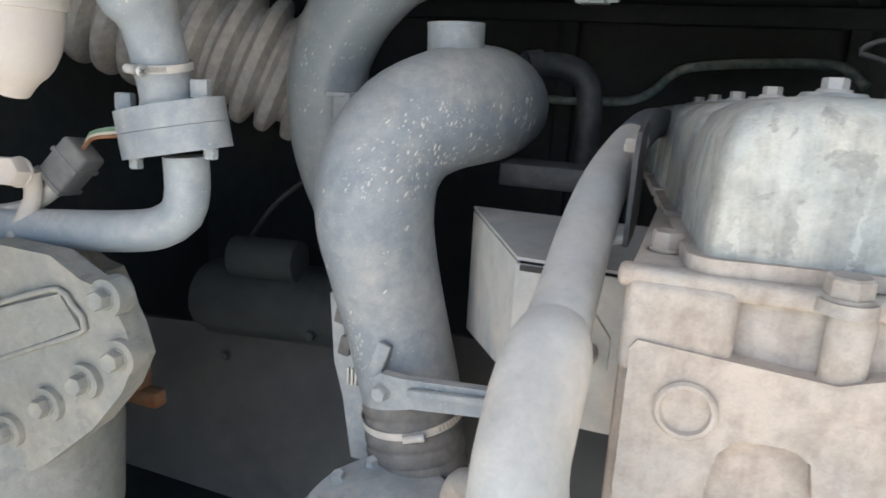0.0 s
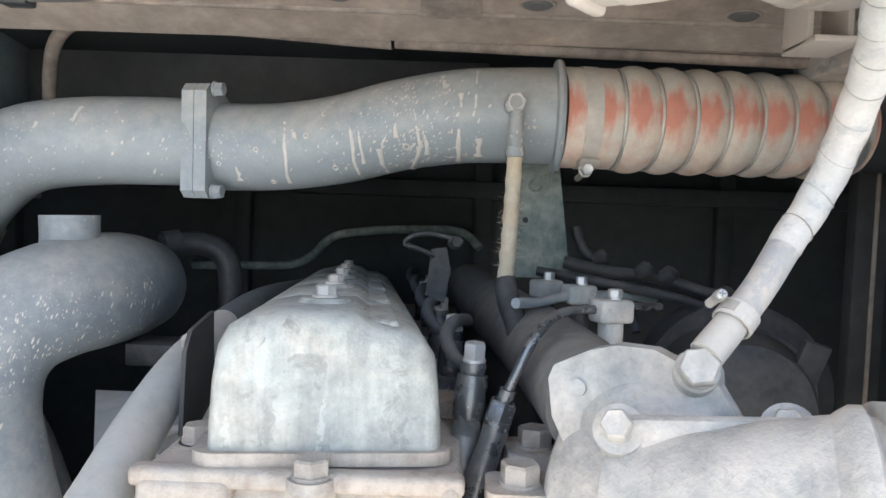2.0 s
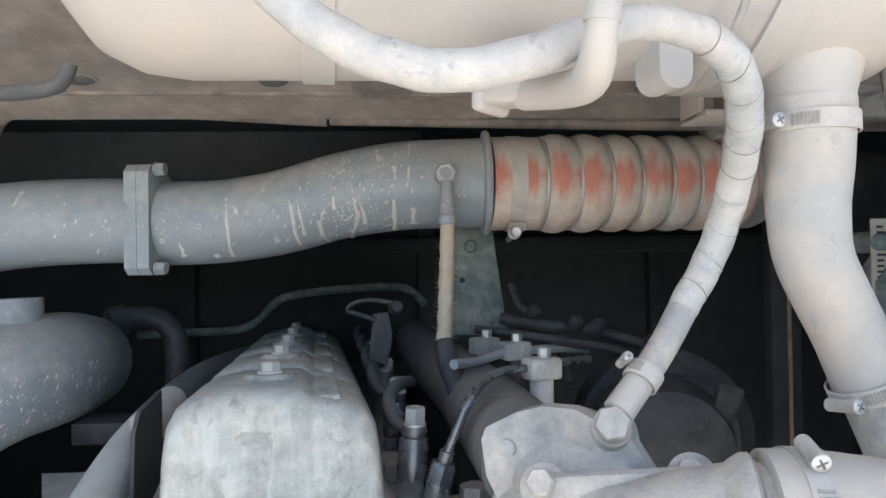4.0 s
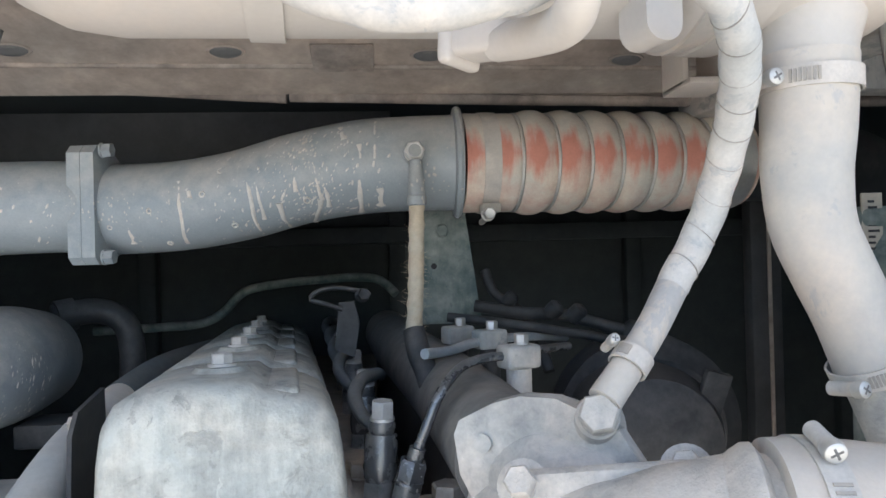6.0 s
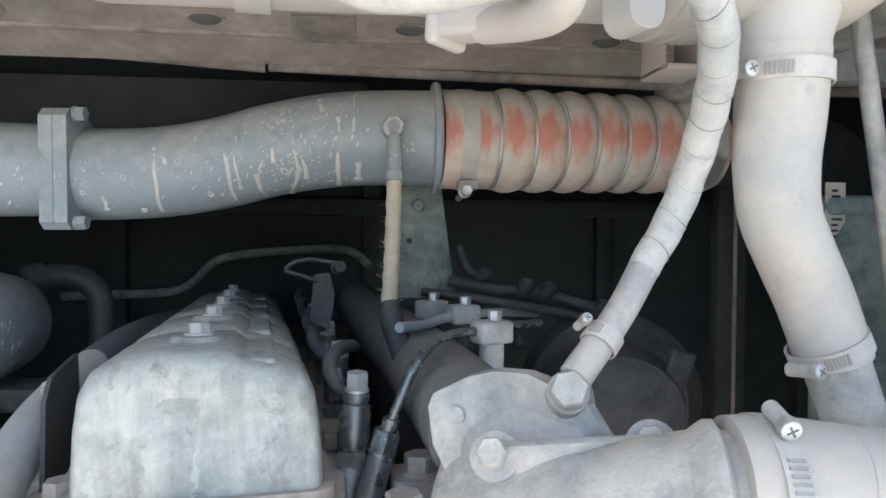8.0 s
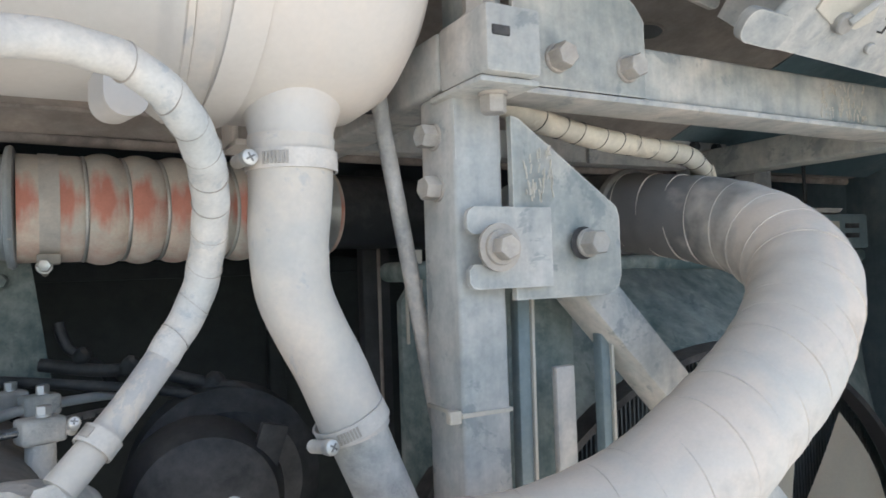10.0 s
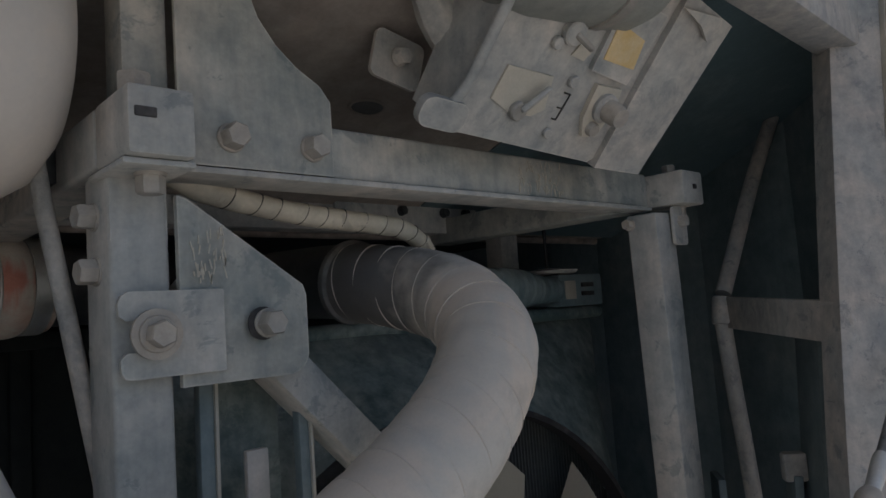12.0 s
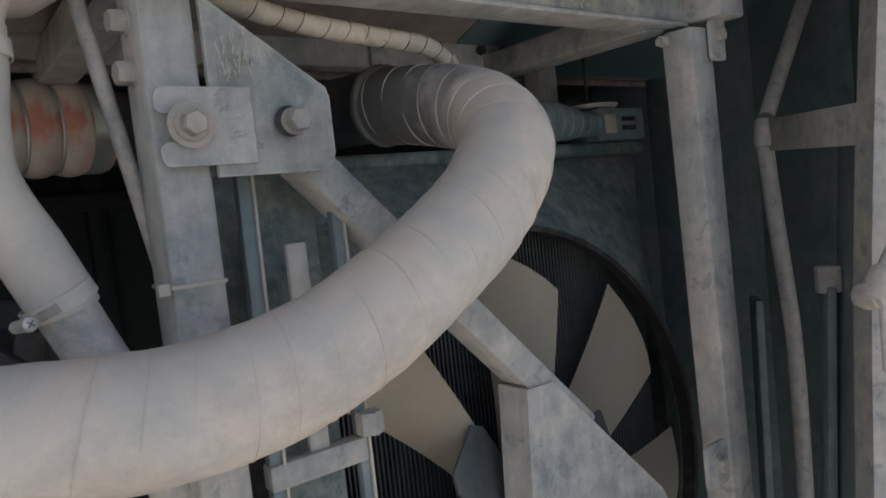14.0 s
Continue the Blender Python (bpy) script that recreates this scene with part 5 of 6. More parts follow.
# ---- fan, shroud, radiator ----
FC = Vector((1.170, 0.485, 0.8175))
shr = thing("fan_shroud", (1.2, 0.6, 0.6), "green-grey dusty fan shroud", "radiator shroud")
R0 = 0.402
ringp = [(R0, -0.012), (R0 + 0.008, -0.012), (R0 + 0.012, 0.012), (R0, 0.012), (R0, -0.012)]
part("rim", lathe(ringp, FC, (0, 1, 0), 72), "black", shr)
# sloping shroud wall between the ring and the square back
bm = bmesh.new()
inner, outer = [], []
X0, X1, Z0, Z1 = 0.803, 1.735, 0.40, 1.330
nseg = 96
for k in range(nseg):
    a = 2 * math.pi * k / nseg
    d = Vector((math.cos(a), 0, math.sin(a)))
    inner.append(bm.verts.new(FC + d * (R0 + 0.010) + Vector((0, 0.01, 0))))
    reach = min((X1 - FC.x) / d.x if d.x > 1e-6 else (X0 - FC.x) / d.x if d.x < -1e-6 else 9, (Z1 - FC.z) / d.z if d.z > 1e-6 else (Z0 - FC.z) / d.z if d.z < -1e-6 else 9)
    outer.append(bm.verts.new(FC + d * reach + Vector((0, 0.14 + 0.06 * max(0, d.x), 0))))
for k in range(nseg):
    bm.faces.new((inner[k], inner[(k + 1) % nseg], outer[(k + 1) % nseg], outer[k]))
ext = bmesh.ops.extrude_face_region(bm, geom=bm.faces[:])
bmesh.ops.translate(bm, verts=[v for v in ext["geom"] if isinstance(v, bmesh.types.BMVert)], vec=(0, 0.012, 0))
part("wall", bm, "shroud", shr)
part("top_rail", box((X0, 0.615, Z1 - 0.012), (1.705, 0.69, Z1 + 0.012), 0.010, 4), "shroud", shr)
rad = thing("radiator", (1.19, 0.58, 0.44), "black finned radiator core behind the fan", "radiator")
part("core", lathe([(0, 0.0), (0.462, 0.0), (0.462, 0.03), (0, 0.03)], FC + Vector((0, 0.081, 0)), (0, 1, 0), 48), "black", rad)
for k in range(94):
    x = 0.912 + 0.0071 * k
    tall = math.sqrt(0.455 ** 2 - (x - FC.x) ** 2)
    part("fin", box((x, 0.553, FC.z - tall), (x + 0.0024, 0.567, FC.z + tall), 0), "fin", rad)
fan = thing("cooling_fan", (1.155, 0.485, 0.8175), "cream plastic radiator fan with broad blades", "fan")
part("hub", lathe([(0, -0.05), (0.06, -0.05), (0.085, -0.04), (0.09, 0.03), (0, 0.03)], FC, (0, 1, 0), 40), "shroud", fan)


def blade(angle):
    """A broad blade: leading edge swept to a point, outer edge cut back, twisted along its length."""
    bm = bmesh.new()
    rows = []
    for i in range(9):
        f = i / 8
        lead = (-3 - 7.5 * f, 0.10 + 0.290 * f, 0.030 - 0.008 * f)
        trail = (15 - 4 * f, 0.10 + 0.225 * f, -0.032 + 0.010 * f)
        row = []
        for j in range(6):
            q = j / 5
            a, r, y = (lead[k] + (trail[k] - lead[k]) * q for k in range(3))
            row.append(bm.verts.new((r * math.sin(radians(a)), y - 0.010 * math.sin(math.pi * q), r * math.cos(radians(a)))))
        rows.append(row)
    for a, b in zip(rows, rows[1:]):
        for j in range(5):
            bm.faces.new((a[j], a[j + 1], b[j + 1], b[j]))
    bmesh.ops.solidify(bm, geom=bm.faces[:], thickness=0.003)
    return moved(bm, Matrix.Translation(FC) @ Matrix.Rotation(angle, 4, "Y"))


def spider_arm(angle):
    """The steel arm that carries a blade."""
    bm = prism([(-0.030, 0.06), (0.034, 0.06), (0.052, 0.165), (0.040, 0.185), (-0.030, 0.185), (-0.044, 0.165)], (0, -0.040, 0), (1, 0.35, 0), (0, 0, 1), 0.004, 0.001)
    return moved(bm, Matrix.Translation(FC) @ Matrix.Rotation(angle, 4, "Y"))


for k in range(8):
    part("blade", blade(radians(7 + 45 * k)), "blade", fan)
    part("spider_arm", spider_arm(radians(7 + 45 * k)), "dim", fan, "grey steel blade arm")
br = thing("fan_bracket", (1.15, 0.40, 0.7), "dusty welded steel bracket holding the fan drive", "bracket")
part("arm", bar((0.800, 0.399, 1.394), (1.215, 0.399, 0.962), 0.036, 0.046, 0.003, (0, 1, 0)), "frame", br)
part("gusset_box", prism([(1.090, 0.70), (1.109, 1.038), (1.152, 1.038), (1.343, 0.842), (1.42, 0.70)], (0, 0.372, 0), (1, 0, 0), (0, 0, 1), -0.05, 0.004), "frame", br)
part("rod_nut", hex_head((0.905, 0.385, 1.045), (0, 0, 1), 0.024, 0.022, 0, dish=False), "frame", br)
for x0, z0, x1, z1, r in ((0.812, 1.31, 0.806, 0.75, 0.0075), (0.902, 1.30, 0.903, 0.78, 0.006)):
    part("rod", bar((x0, 0.402, z0), (x1, 0.402, z1), 2 * r, 0.012, 0.0015, (0, 1, 0)), "side", br)
    part("rod_edge", bar((x0 + r * 0.8, 0.3945, z0), (x1 + r * 0.8, 0.3945, z1), 0.003, 0.004, 0.0006, (0, 1, 0)), "plate", br)
part("tongue", box((0.845, 0.398, 1.02), (0.866, 0.406, 1.242), 0.002), "frame", br)
part("cross_tie", box((0.80, 0.392, 1.015), (0.905, 0.412, 1.04), 0.003), "frame", br)
part("panel", box((0.822, 0.44, 0.7), (0.90, 0.446, 1.36), 0.002), "shroud", br)
cn = thing("connector_box", (1.62, 0.63, 1.37), "small dark connector box on the shroud", "electrical box")
part("box", box((1.555, 0.600, 1.342), (1.685, 0.66, 1.400), 0.004), "side", cn)
part("label", box((1.570, 0.5975, 1.355), (1.600, 0.600, 1.388), 0.0005), "plate", cn)
for z in (1.360, 1.376):
    part("mark", box((1.618, 0.5975, z), (1.655, 0.600, z + 0.008), 0.0005), "black", cn)
part("ribbed_hose", tube([(1.36, 0.625, 1.378, 0.034), (1.42, 0.622, 1.380, 0.034), (1.47, 0.618, 1.378, 0.031), (1.52, 0.614, 1.374, 0.023), (1.56, 0.612, 1.372, 0.020)], 0.03, 24, 0.003, shape=lambda s, a: 1.0 + 0.05 * (1 if (s * 42) % 1 < 0.74 else -1)), "side", cn)
part("dish", lathe([(0, 0), (0.05, 0), (0.055, 0.006), (0.02, 0.010), (0, 0.012)], (1.575, 0.64, 1.402), (0, 0, 1), 28), "frame", cn)
part("stem", tube([(1.575, 0.64, 1.41), (1.58, 0.645, 1.54)], 0.003, 10), "dark", cn)
part("post", box((1.50, 0.68, 1.33), (1.545, 0.72, 1.50), 0.003), "frame", cn)

# ---- control box on the tilted plate ----
NRM = Vector((-0.078, -0.757, -0.649)).normalized()
CU = Vector((1.0, -0.046, -0.067))
CU = (CU - NRM * CU.dot(NRM)).normalized()
CV = NRM.cross(CU) * -1
if CV.z < 0:
    CV = -CV
CO = Vector((1.030, 0.298, 1.526))


def on_face(u, v, w=0.0):
    return CO + CU * u + CV * v + NRM * w


ctl = thing("control_box", (1.15, 0.26, 1.53), "dusty grey electrical control box with switches", "electrical box")
IN = -NRM
body = prism([(-0.012, -0.006), (0.200, -0.006), (0.225, 0.02), (0.225, 0.20), (0.0, 0.20), (-0.012, 0.18)], CO, CU, CV, 0.07 * (1 if CU.cross(CV).dot(IN) > 0 else -1), 0.006, 3)
part("case", body, "switch", ctl)
part("side_cover", prism([(0.206, -0.008), (0.288, -0.004), (0.300, 0.19), (0.206, 0.20)], on_face(0, 0, 0.008), CU, CV, 0.05 * (1 if CU.cross(CV).dot(IN) > 0 else -1), 0.010, 4), "switch", ctl)
def face_plate(name, poly, w, depth, mat, label=""):
    return part(name, prism(poly, on_face(0, 0, w), CU, CV, depth * (1 if CU.cross(CV).dot(IN) > 0 else -1), 0.0006), mat, ctl, label)
face_plate("ridge", [(0.127, 0.092), (0.188, 0.090), (0.194, 0.170), (0.124, 0.172)], 0.006, 0.007, "switch")
face_plate("name_plate", [(0.0205, 0.0355), (0.048, 0.027), (0.0800, 0.0285), (0.0942, 0.039), (0.0850, 0.0735), (0.0230, 0.0705)], 0.0025, 0.003, "plate", "pale metal plate")
face_plate("yellow_label", [(0.1345, 0.1068), (0.1841, 0.1076), (0.1778, 0.1390), (0.1307, 0.1455)], 0.0072, 0.002, "yellow", "worn yellow label")
face_plate("pale_label", [(0.0944, 0.0986), (0.1137, 0.0973), (0.1210, 0.1135), (0.0990, 0.1115)], 0.002, 0.0025, "plate", "pale label")
face_plate("key_plate", [(0.1629, 0.0228), (0.1834, 0.0268), (0.1900, 0.0589), (0.1854, 0.0839), (0.1464, 0.0806), (0.1500, 0.0430)], 0.006, 0.007, "plate", "bevelled pale switch plate")
def face_knob(name, u, v, r, h, mat="switch"):
    return part(name, lathe([(0, 0), (r, 0), (r, h * 0.8), (r * 0.85, h), (0, h)], on_face(u, v, 0.001), NRM, 24), mat, ctl)
face_knob("socket", 0.0578, 0.0310, 0.010, 0.008, "bolt")
part("lever", bar(on_face(0.0585, 0.033, 0.010), on_face(0.0790, 0.0640, 0.012), 0.008, 0.006, 0.002), "switch", ctl)
face_knob("collar", 0.172, 0.0600, 0.0165, 0.012)
face_knob("push_button", 0.174, 0.0600, 0.0125, 0.032, "bolt")
face_knob("key_switch", 0.1690, 0.0345, 0.0080, 0.012, "bolt")
face_knob("screw", 0.1139, 0.0160, 0.0055, 0.004)
face_knob("screw", 0.1141, 0.0750, 0.0065, 0.005)
face_knob("toggle_base", 0.0812, 0.1195, 0.013, 0.008)
face_knob("screw", 0.0680, 0.1050, 0.0065, 0.005)
part("toggle", bar(on_face(0.0812, 0.1195, 0.008), on_face(0.104, 0.112, 0.016), 0.006, 0.006, 0.002), "bolt", ctl)
face_plate("mark", [(0.1175, 0.0310), (0.1190, 0.0310), (0.1215, 0.0620), (0.1200, 0.0620)], 0.0012, 0.0015, "black")
for k, v in enumerate((0.031, 0.044, 0.0605)):
    face_plate("mark", [(0.1115, v), (0.1175 + 0.001 * k, v), (0.1175 + 0.001 * k, v + 0.0016), (0.1115, v + 0.0016)], 0.0012, 0.0015, "black")
part("latch", prism([(0.200, 0.184), (0.266, 0.192), (0.270, 0.184), (0.262, 0.164), (0.238, 0.176)], on_face(0, 0, 0.012), CU, CV, 0.004, 0.001), "switch", ctl)
part("lug", prism(rounded(0.055, 0.030, 0.012), on_face(-0.030, 0.010, 0.0), CU, CV, 0.010, 0.003), "switch", ctl)
part("lug_hole", lathe([(0, 0), (0.007, 0), (0.007, 0.001), (0, 0.001)], on_face(-0.043, 0.010, 0.0008), NRM, 20), "dark", ctl)
part("side_lip", tube([tuple(on_face(-0.026, 0.012, 0.002)), tuple(on_face(-0.016, 0.040, 0.004)), tuple(on_face(-0.014, 0.10, 0.006)), tuple(on_face(-0.014, 0.19, 0.008))], 0.0075, 16, 0.008, flat=0.7), "switch", ctl)
gl = thing("cable_gland", (1.02, 0.36, 1.60), "dusty cable gland and bracket beside the control box", "fitting")
part("bracket", prism(rounded(0.060, 0.050, 0.008), (1.022, 0.372, 1.614), (1, -0.1, -0.25), (0.15, -0.2, 1), -0.006, 0.001), "frame", gl)
bolt(gl, (1.019, 0.366, 1.615), (0, -1, -0.2), 0.016, 0.009, "frame")
part("gland", tube([(0.985, 0.30, 1.672, 0.013), (1.008, 0.305, 1.656, 0.017), (1.025, 0.31, 1.642, 0.022), (1.050, 0.315, 1.626, 0.026), (1.062, 0.317, 1.620, 0.026)], 0.02, 20, 0.004,
                   shape=lambda s, a: 1 + 0.05 * math.sin(6 * a)), "casting", gl)
part("flange", lathe([(0, 0), (0.038, 0), (0.038, 0.010), (0, 0.010)], (1.062, 0.317, 1.620), (0.8, 0.15, -0.5), 32), "casting", gl)
part("cable", tube([(0.84, 0.33, 1.715), (0.92, 0.31, 1.695), (0.965, 0.30, 1.684), (0.995, 0.302, 1.665)], 0.011, 16), "casting", gl)
mot = thing("wiper_motor", (1.0, 0.21, 1.68), "grey dusty rounded motor housing above the control box", "motor")
MA = Vector((1, -0.12, 0.06)).normalized()
MO = Vector((1.00, 0.21, 1.680))
part("housing", lathe([(0, 0), (0.04, 0), (0.060, 0.008), (0.069, 0.022), (0.072, 0.045), (0.072, 0.135), (0, 0.135)], MO, MA, 44), "comp", mot)
part("end_cap", lathe([(0, 0.137), (0.073, 0.137), (0.073, 0.172), (0.062, 0.198), (0.03, 0.208), (0, 0.210)], MO, MA, 44), "comp", mot)
part("band", lathe([(0.072, 0.128), (0.0745, 0.128), (0.0745, 0.140), (0.072, 0.140)], MO, MA, 44), "bolt", mot)

# ---- rear corner: pillar, strut, rods ----
pil = thing("rear_pillar", (1.45, 0.10, 0.3), "grey dusty body pillar at the edge of the opening", "pillar", kind="structure")
LEAN = [(0.30, 1.318), (0.70, 1.348), (0.95, 1.373), (1.13, 1.396), (1.30, 1.428), (1.48, 1.468), (1.66, 1.512), (1.78, 1.545)]


def column(outline, wave=0.0):
    """An upright of one outline, given in (x, y) from the inner edge, that leans with the body corner."""
    bm = bmesh.new()
    rows = []
    for x, z, _ in smooth_line([(x, z, 0) for z, x in LEAN], 0.012):
        shake = wave * (math.sin(z * 97) + 0.6 * math.sin(z * 211 + 1))
        rows.append([bm.verts.new((x + u + (shake if k == 0 else 0), 0.108 + v, z)) for k, (u, v) in enumerate(outline)])
    n = len(outline)
    for a, b in zip(rows, rows[1:]):
        for k in range(n):
            bm.faces.new((a[k], a[(k + 1) % n], b[(k + 1) % n], b[k]))
    bm.faces.new(rows[0])
    bm.faces.new(list(reversed(rows[-1])))
    return bm


part("post", column([(0.002, -0.001), (0.044, -0.041), (0.048, -0.041), (0.078, -0.010), (0.078, -0.006), (0.033, 0.034), (0.029, 0.034), (0.0, 0.003)]), "pillar", pil)
part("outer_panel", column([(0.0415, -0.053), (0.046, -0.074), (0.066, -0.084), (0.300, -0.040), (0.300, -0.025), (0.060, -0.045)], 0.0022), "outer", pil, "chalky white outer body edge")
part("sealant", column([(0.0425, -0.0475), (0.049, -0.054), (0.053, -0.050), (0.052, -0.040), (0.047, -0.039)], 0.0020), "plate", pil, "cracked pale sealant bead")
part("header", bar((1.58, 0.11, 1.700), (1.20, 0.11, 1.712), 0.05, 0.12, 0.006), "pillar", pil)
part("header", bar((1.20, 0.11, 1.722), (-1.2, 0.11, 1.752), 0.05, 0.10, 0.006), "pillar", pil)
part("tie_bar", bar((1.446, 0.116, 1.304), (1.662, 0.348, 1.315), 0.012, 0.050, 0.002, (0, 0, 1)), "pillar", pil)
part("weld_bead", tube([(1.446, 0.108, 1.334), (1.441, 0.104, 1.305), (1.434, 0.106, 1.275)], 0.005, 10, 0.006, shape=lambda s, a: 1 + 0.3 * math.sin(s * 700)), "pillar", pil)
rod = thing("stay_rod", (1.67, 0.36, 1.0), "thin grey stay rod along the body corner", "rod")
part("upper_rod", tube([(1.95, 0.335, 1.73), (1.806, 0.347, 1.545), (1.668, 0.358, 1.345)], 0.0125, 18), "pillar", rod)
part("joint", lathe([(0, -0.022), (0.016, -0.022), (0.0175, -0.018), (0.0175, 0.018), (0.016, 0.022), (0, 0.022)], (1.662, 0.358, 1.318), (0.2, 0, 1), 20), "pillar", rod)
part("lower_rod", tube([(1.661, 0.36, 1.31), (1.664, 0.36, 1.28), (1.678, 0.36, 1.18), (1.694, 0.36, 1.09), (1.711, 0.36, 0.95), (1.712, 0.36, 0.75), (1.70, 0.36, 0.42)], 0.0130, 18), "pillar", rod)
part("wire", tube([(1.690, 0.366, 1.24), (1.708, 0.366, 1.12), (1.728, 0.366, 1.03), (1.738, 0.366, 0.93), (1.733, 0.366, 0.78), (1.722, 0.366, 0.45)], 0.0032, 10), "black", rod, "thin black wire along the rod")
st = thing("gas_strut", (1.28, 0.05, 1.13), "gas strut with a bright rod at the opening edge", "strut")
part("rod", tube([(1.300, 0.050, 1.180), (1.364, 0.05, 1.221), (1.47, 0.05, 1.285)], 0.0058, 14), "greasy", st)
part("sleeve", tube([(1.262, 0.05, 1.158, 0.0062), (1.285, 0.05, 1.171, 0.0074), (1.302, 0.05, 1.182, 0.0076), (1.308, 0.05, 1.186, 0.0066)], 0.007, 18, 0.004), "bright", st)
part("end_fitting", tube([(1.236, 0.05, 1.136, 0.0100), (1.250, 0.05, 1.147, 0.0125), (1.262, 0.05, 1.157, 0.0120), (1.268, 0.05, 1.162, 0.0085)], 0.01, 18, 0.003), "bolt", st)
part("ball_socket", lathe([(0, -0.012), (0.010, -0.010), (0.013, 0.0), (0.010, 0.010), (0, 0.012)], (1.243, 0.054, 1.141), (0.2, 1, 0), 20), "bolt", st)
part("mount_plate", box((1.280, 0.056, 1.060), (1.318, 0.062, 1.150), 0.003), "pillar", st)

# ---- things round the left end: air compressor, brake pipe joint, bellows ----
comp = thing("air_compressor", (-0.55, 0.56, 0.6), "dusty cast aluminium compressor housing with a bolted cover", "compressor")
OUT = [(-0.66, 1.000), (-0.60, 1.012), (-0.515, 1.010), (-0.476, 0.990), (-0.440, 0.982), (-0.420, 0.945), (-0.410, 0.912), (-0.430, 0.872), (-0.474, 0.820), (-0.552, 0.755), (-0.66, 0.69), (-0.72, 0.70), (-0.74, 0.95)]
part("cover", prism(OUT, (0, 0.498, 0), (1, 0, 0), (0, 0, 1), -0.03, 0.006, 3), "comp", comp)
part("body", prism([(x * 0.70 - 0.30, z * 0.70 + 0.25) for x, z in OUT], (0, 0.53, 0), (1, 0, 0), (0, 0, 1), -0.16, 0.012, 3), "comp", comp)
part("name_plate", prism([(-0.600, 0.880), (-0.475, 0.938), (-0.500, 0.972), (-0.62, 0.930)], (0, 0.4965, 0), (1, 0, 0), (0, 0, 1), 0.004, 0.001), "comp", comp)
part("plate_rim", tube([(-0.606, 0.494, 0.876), (-0.54, 0.494, 0.905), (-0.470, 0.494, 0.938), (-0.485, 0.494, 0.962), (-0.502, 0.494, 0.976), (-0.56, 0.494, 0.958), (-0.625, 0.494, 0.932)], 0.0035, 10), "comp", comp)
for x, z in ((-0.436, 0.978), (-0.424, 0.915), (-0.475, 0.878), (-0.532, 0.838), (-0.597, 0.790)):
    part("bolt_boss", lathe([(0, -0.02), (0.021, -0.02), (0.020, 0.0), (0, 0.0)], (x, 0.490, z), (0, -1, 0), 24), "comp", comp)
    bolt(comp, (x, 0.490, z), (0.1, -1, 0.1), 0.019, 0.012, "comp", washer=1.25, turn=x * 900)
part("sump", lathe([(0, -0.02), (0.08, -0.02), (0.105, 0.02), (0.11, 0.14), (0, 0.16)], (-0.655, 0.58, 0.78), (0, -0.15, -1), 40), "comp", comp)

part("mount_arm", bar((-0.74, 0.66, 0.82), (-1.21, 0.66, 0.80), 0.05, 0.06, 0.005), "dark", comp)

joint = thing("pipe_joint", (-0.42, 0.58, 1.02), "dark dusty steel pipe with a bolted oval flange joint", "pipe")
ovl = [(0.064 * math.cos(radians(a)) * (1.0 if abs(math.cos(radians(a))) < 0.8 else 1.02), 0.042 * math.sin(radians(a))) for a in range(0, 360, 12)]
jt = Matrix.Translation((-0.420, 0.580, 1.143)) @ pose(0, 0, 0, 0, -11, 0)
part("lower_flange", moved(prism(ovl, (0, 0, -0.026), (1, 0, 0), (0, 1, 0), 0.0265, 0.002, 2), jt), "elbow", joint)
part("upper_flange", moved(prism(ovl, (0, 0, 0.001), (1, 0, 0), (0, 1, 0), 0.024, 0.004, 3), jt), "elbow", joint)
for sx in (-1, 1):
    for sz, ax_ in ((0.026, 1), (-0.025, -1)):
        p = jt @ Vector((0.050 * sx, -0.008, sz))
        bolt(joint, p, (0, 0, ax_), 0.018 if ax_ > 0 else 0.013, 0.015 if ax_ > 0 else 0.009, "elbow", washer=1.15)
part("upper_pipe", tube([(-0.420, 0.578, 1.160, 0.034), (-0.420, 0.575, 1.176, 0.028), (-0.423, 0.571, 1.205, 0.0278), (-0.427, 0.563, 1.245, 0.0285), (-0.429, 0.557, 1.262, 0.0330), (-0.431, 0.552, 1.274, 0.0385), (-0.434, 0.545, 1.31, 0.0395), (-0.442, 0.54, 1.42, 0.038)], 0.03, 32), "elbow", joint)
part("lower_pipe", tube([(-0.405, 0.58, 1.115), (-0.404, 0.58, 1.080), (-0.413, 0.58, 1.052), (-0.440, 0.576, 1.034), (-0.480, 0.570, 1.026), (-0.56, 0.565, 1.018), (-0.645, 0.56, 1.012), (-0.72, 0.555, 1.01)], 0.0235, 30), "pipe", joint)
clamp((-0.420, 0.570, 1.207), (0.02, -0.15, 1), 0.0278, (-0.3, -1, 0.1), "small steel band clamp on the vertical pipe", 0.008)

plug = thing("electrical_connector", (-0.565, 0.58, 1.07), "grey plastic electrical connector with coloured wires", "connector")
d = Vector((0.046, 0.012, 0.052)).normalized()
part("shell", moved(box((-0.020, -0.017, -0.032), (0.020, 0.017, 0.026), 0.005, 3), basis((-0.562, 0.578, 1.092), d, (0, -1, 0))), "manifold", plug)
for z0, z1 in ((-0.030, -0.024), (0.002, 0.008)):
    part("rib", moved(box((-0.0213, -0.0183, z0), (0.0213, 0.0183, z1), 0.001), basis((-0.562, 0.578, 1.092), d, (0, -1, 0))), "manifold", plug)
part("latch", moved(box((-0.010, -0.021, -0.014), (0.010, -0.016, 0.018), 0.002), basis((-0.562, 0.578, 1.092), d, (0, -1, 0))), "manifold", plug)
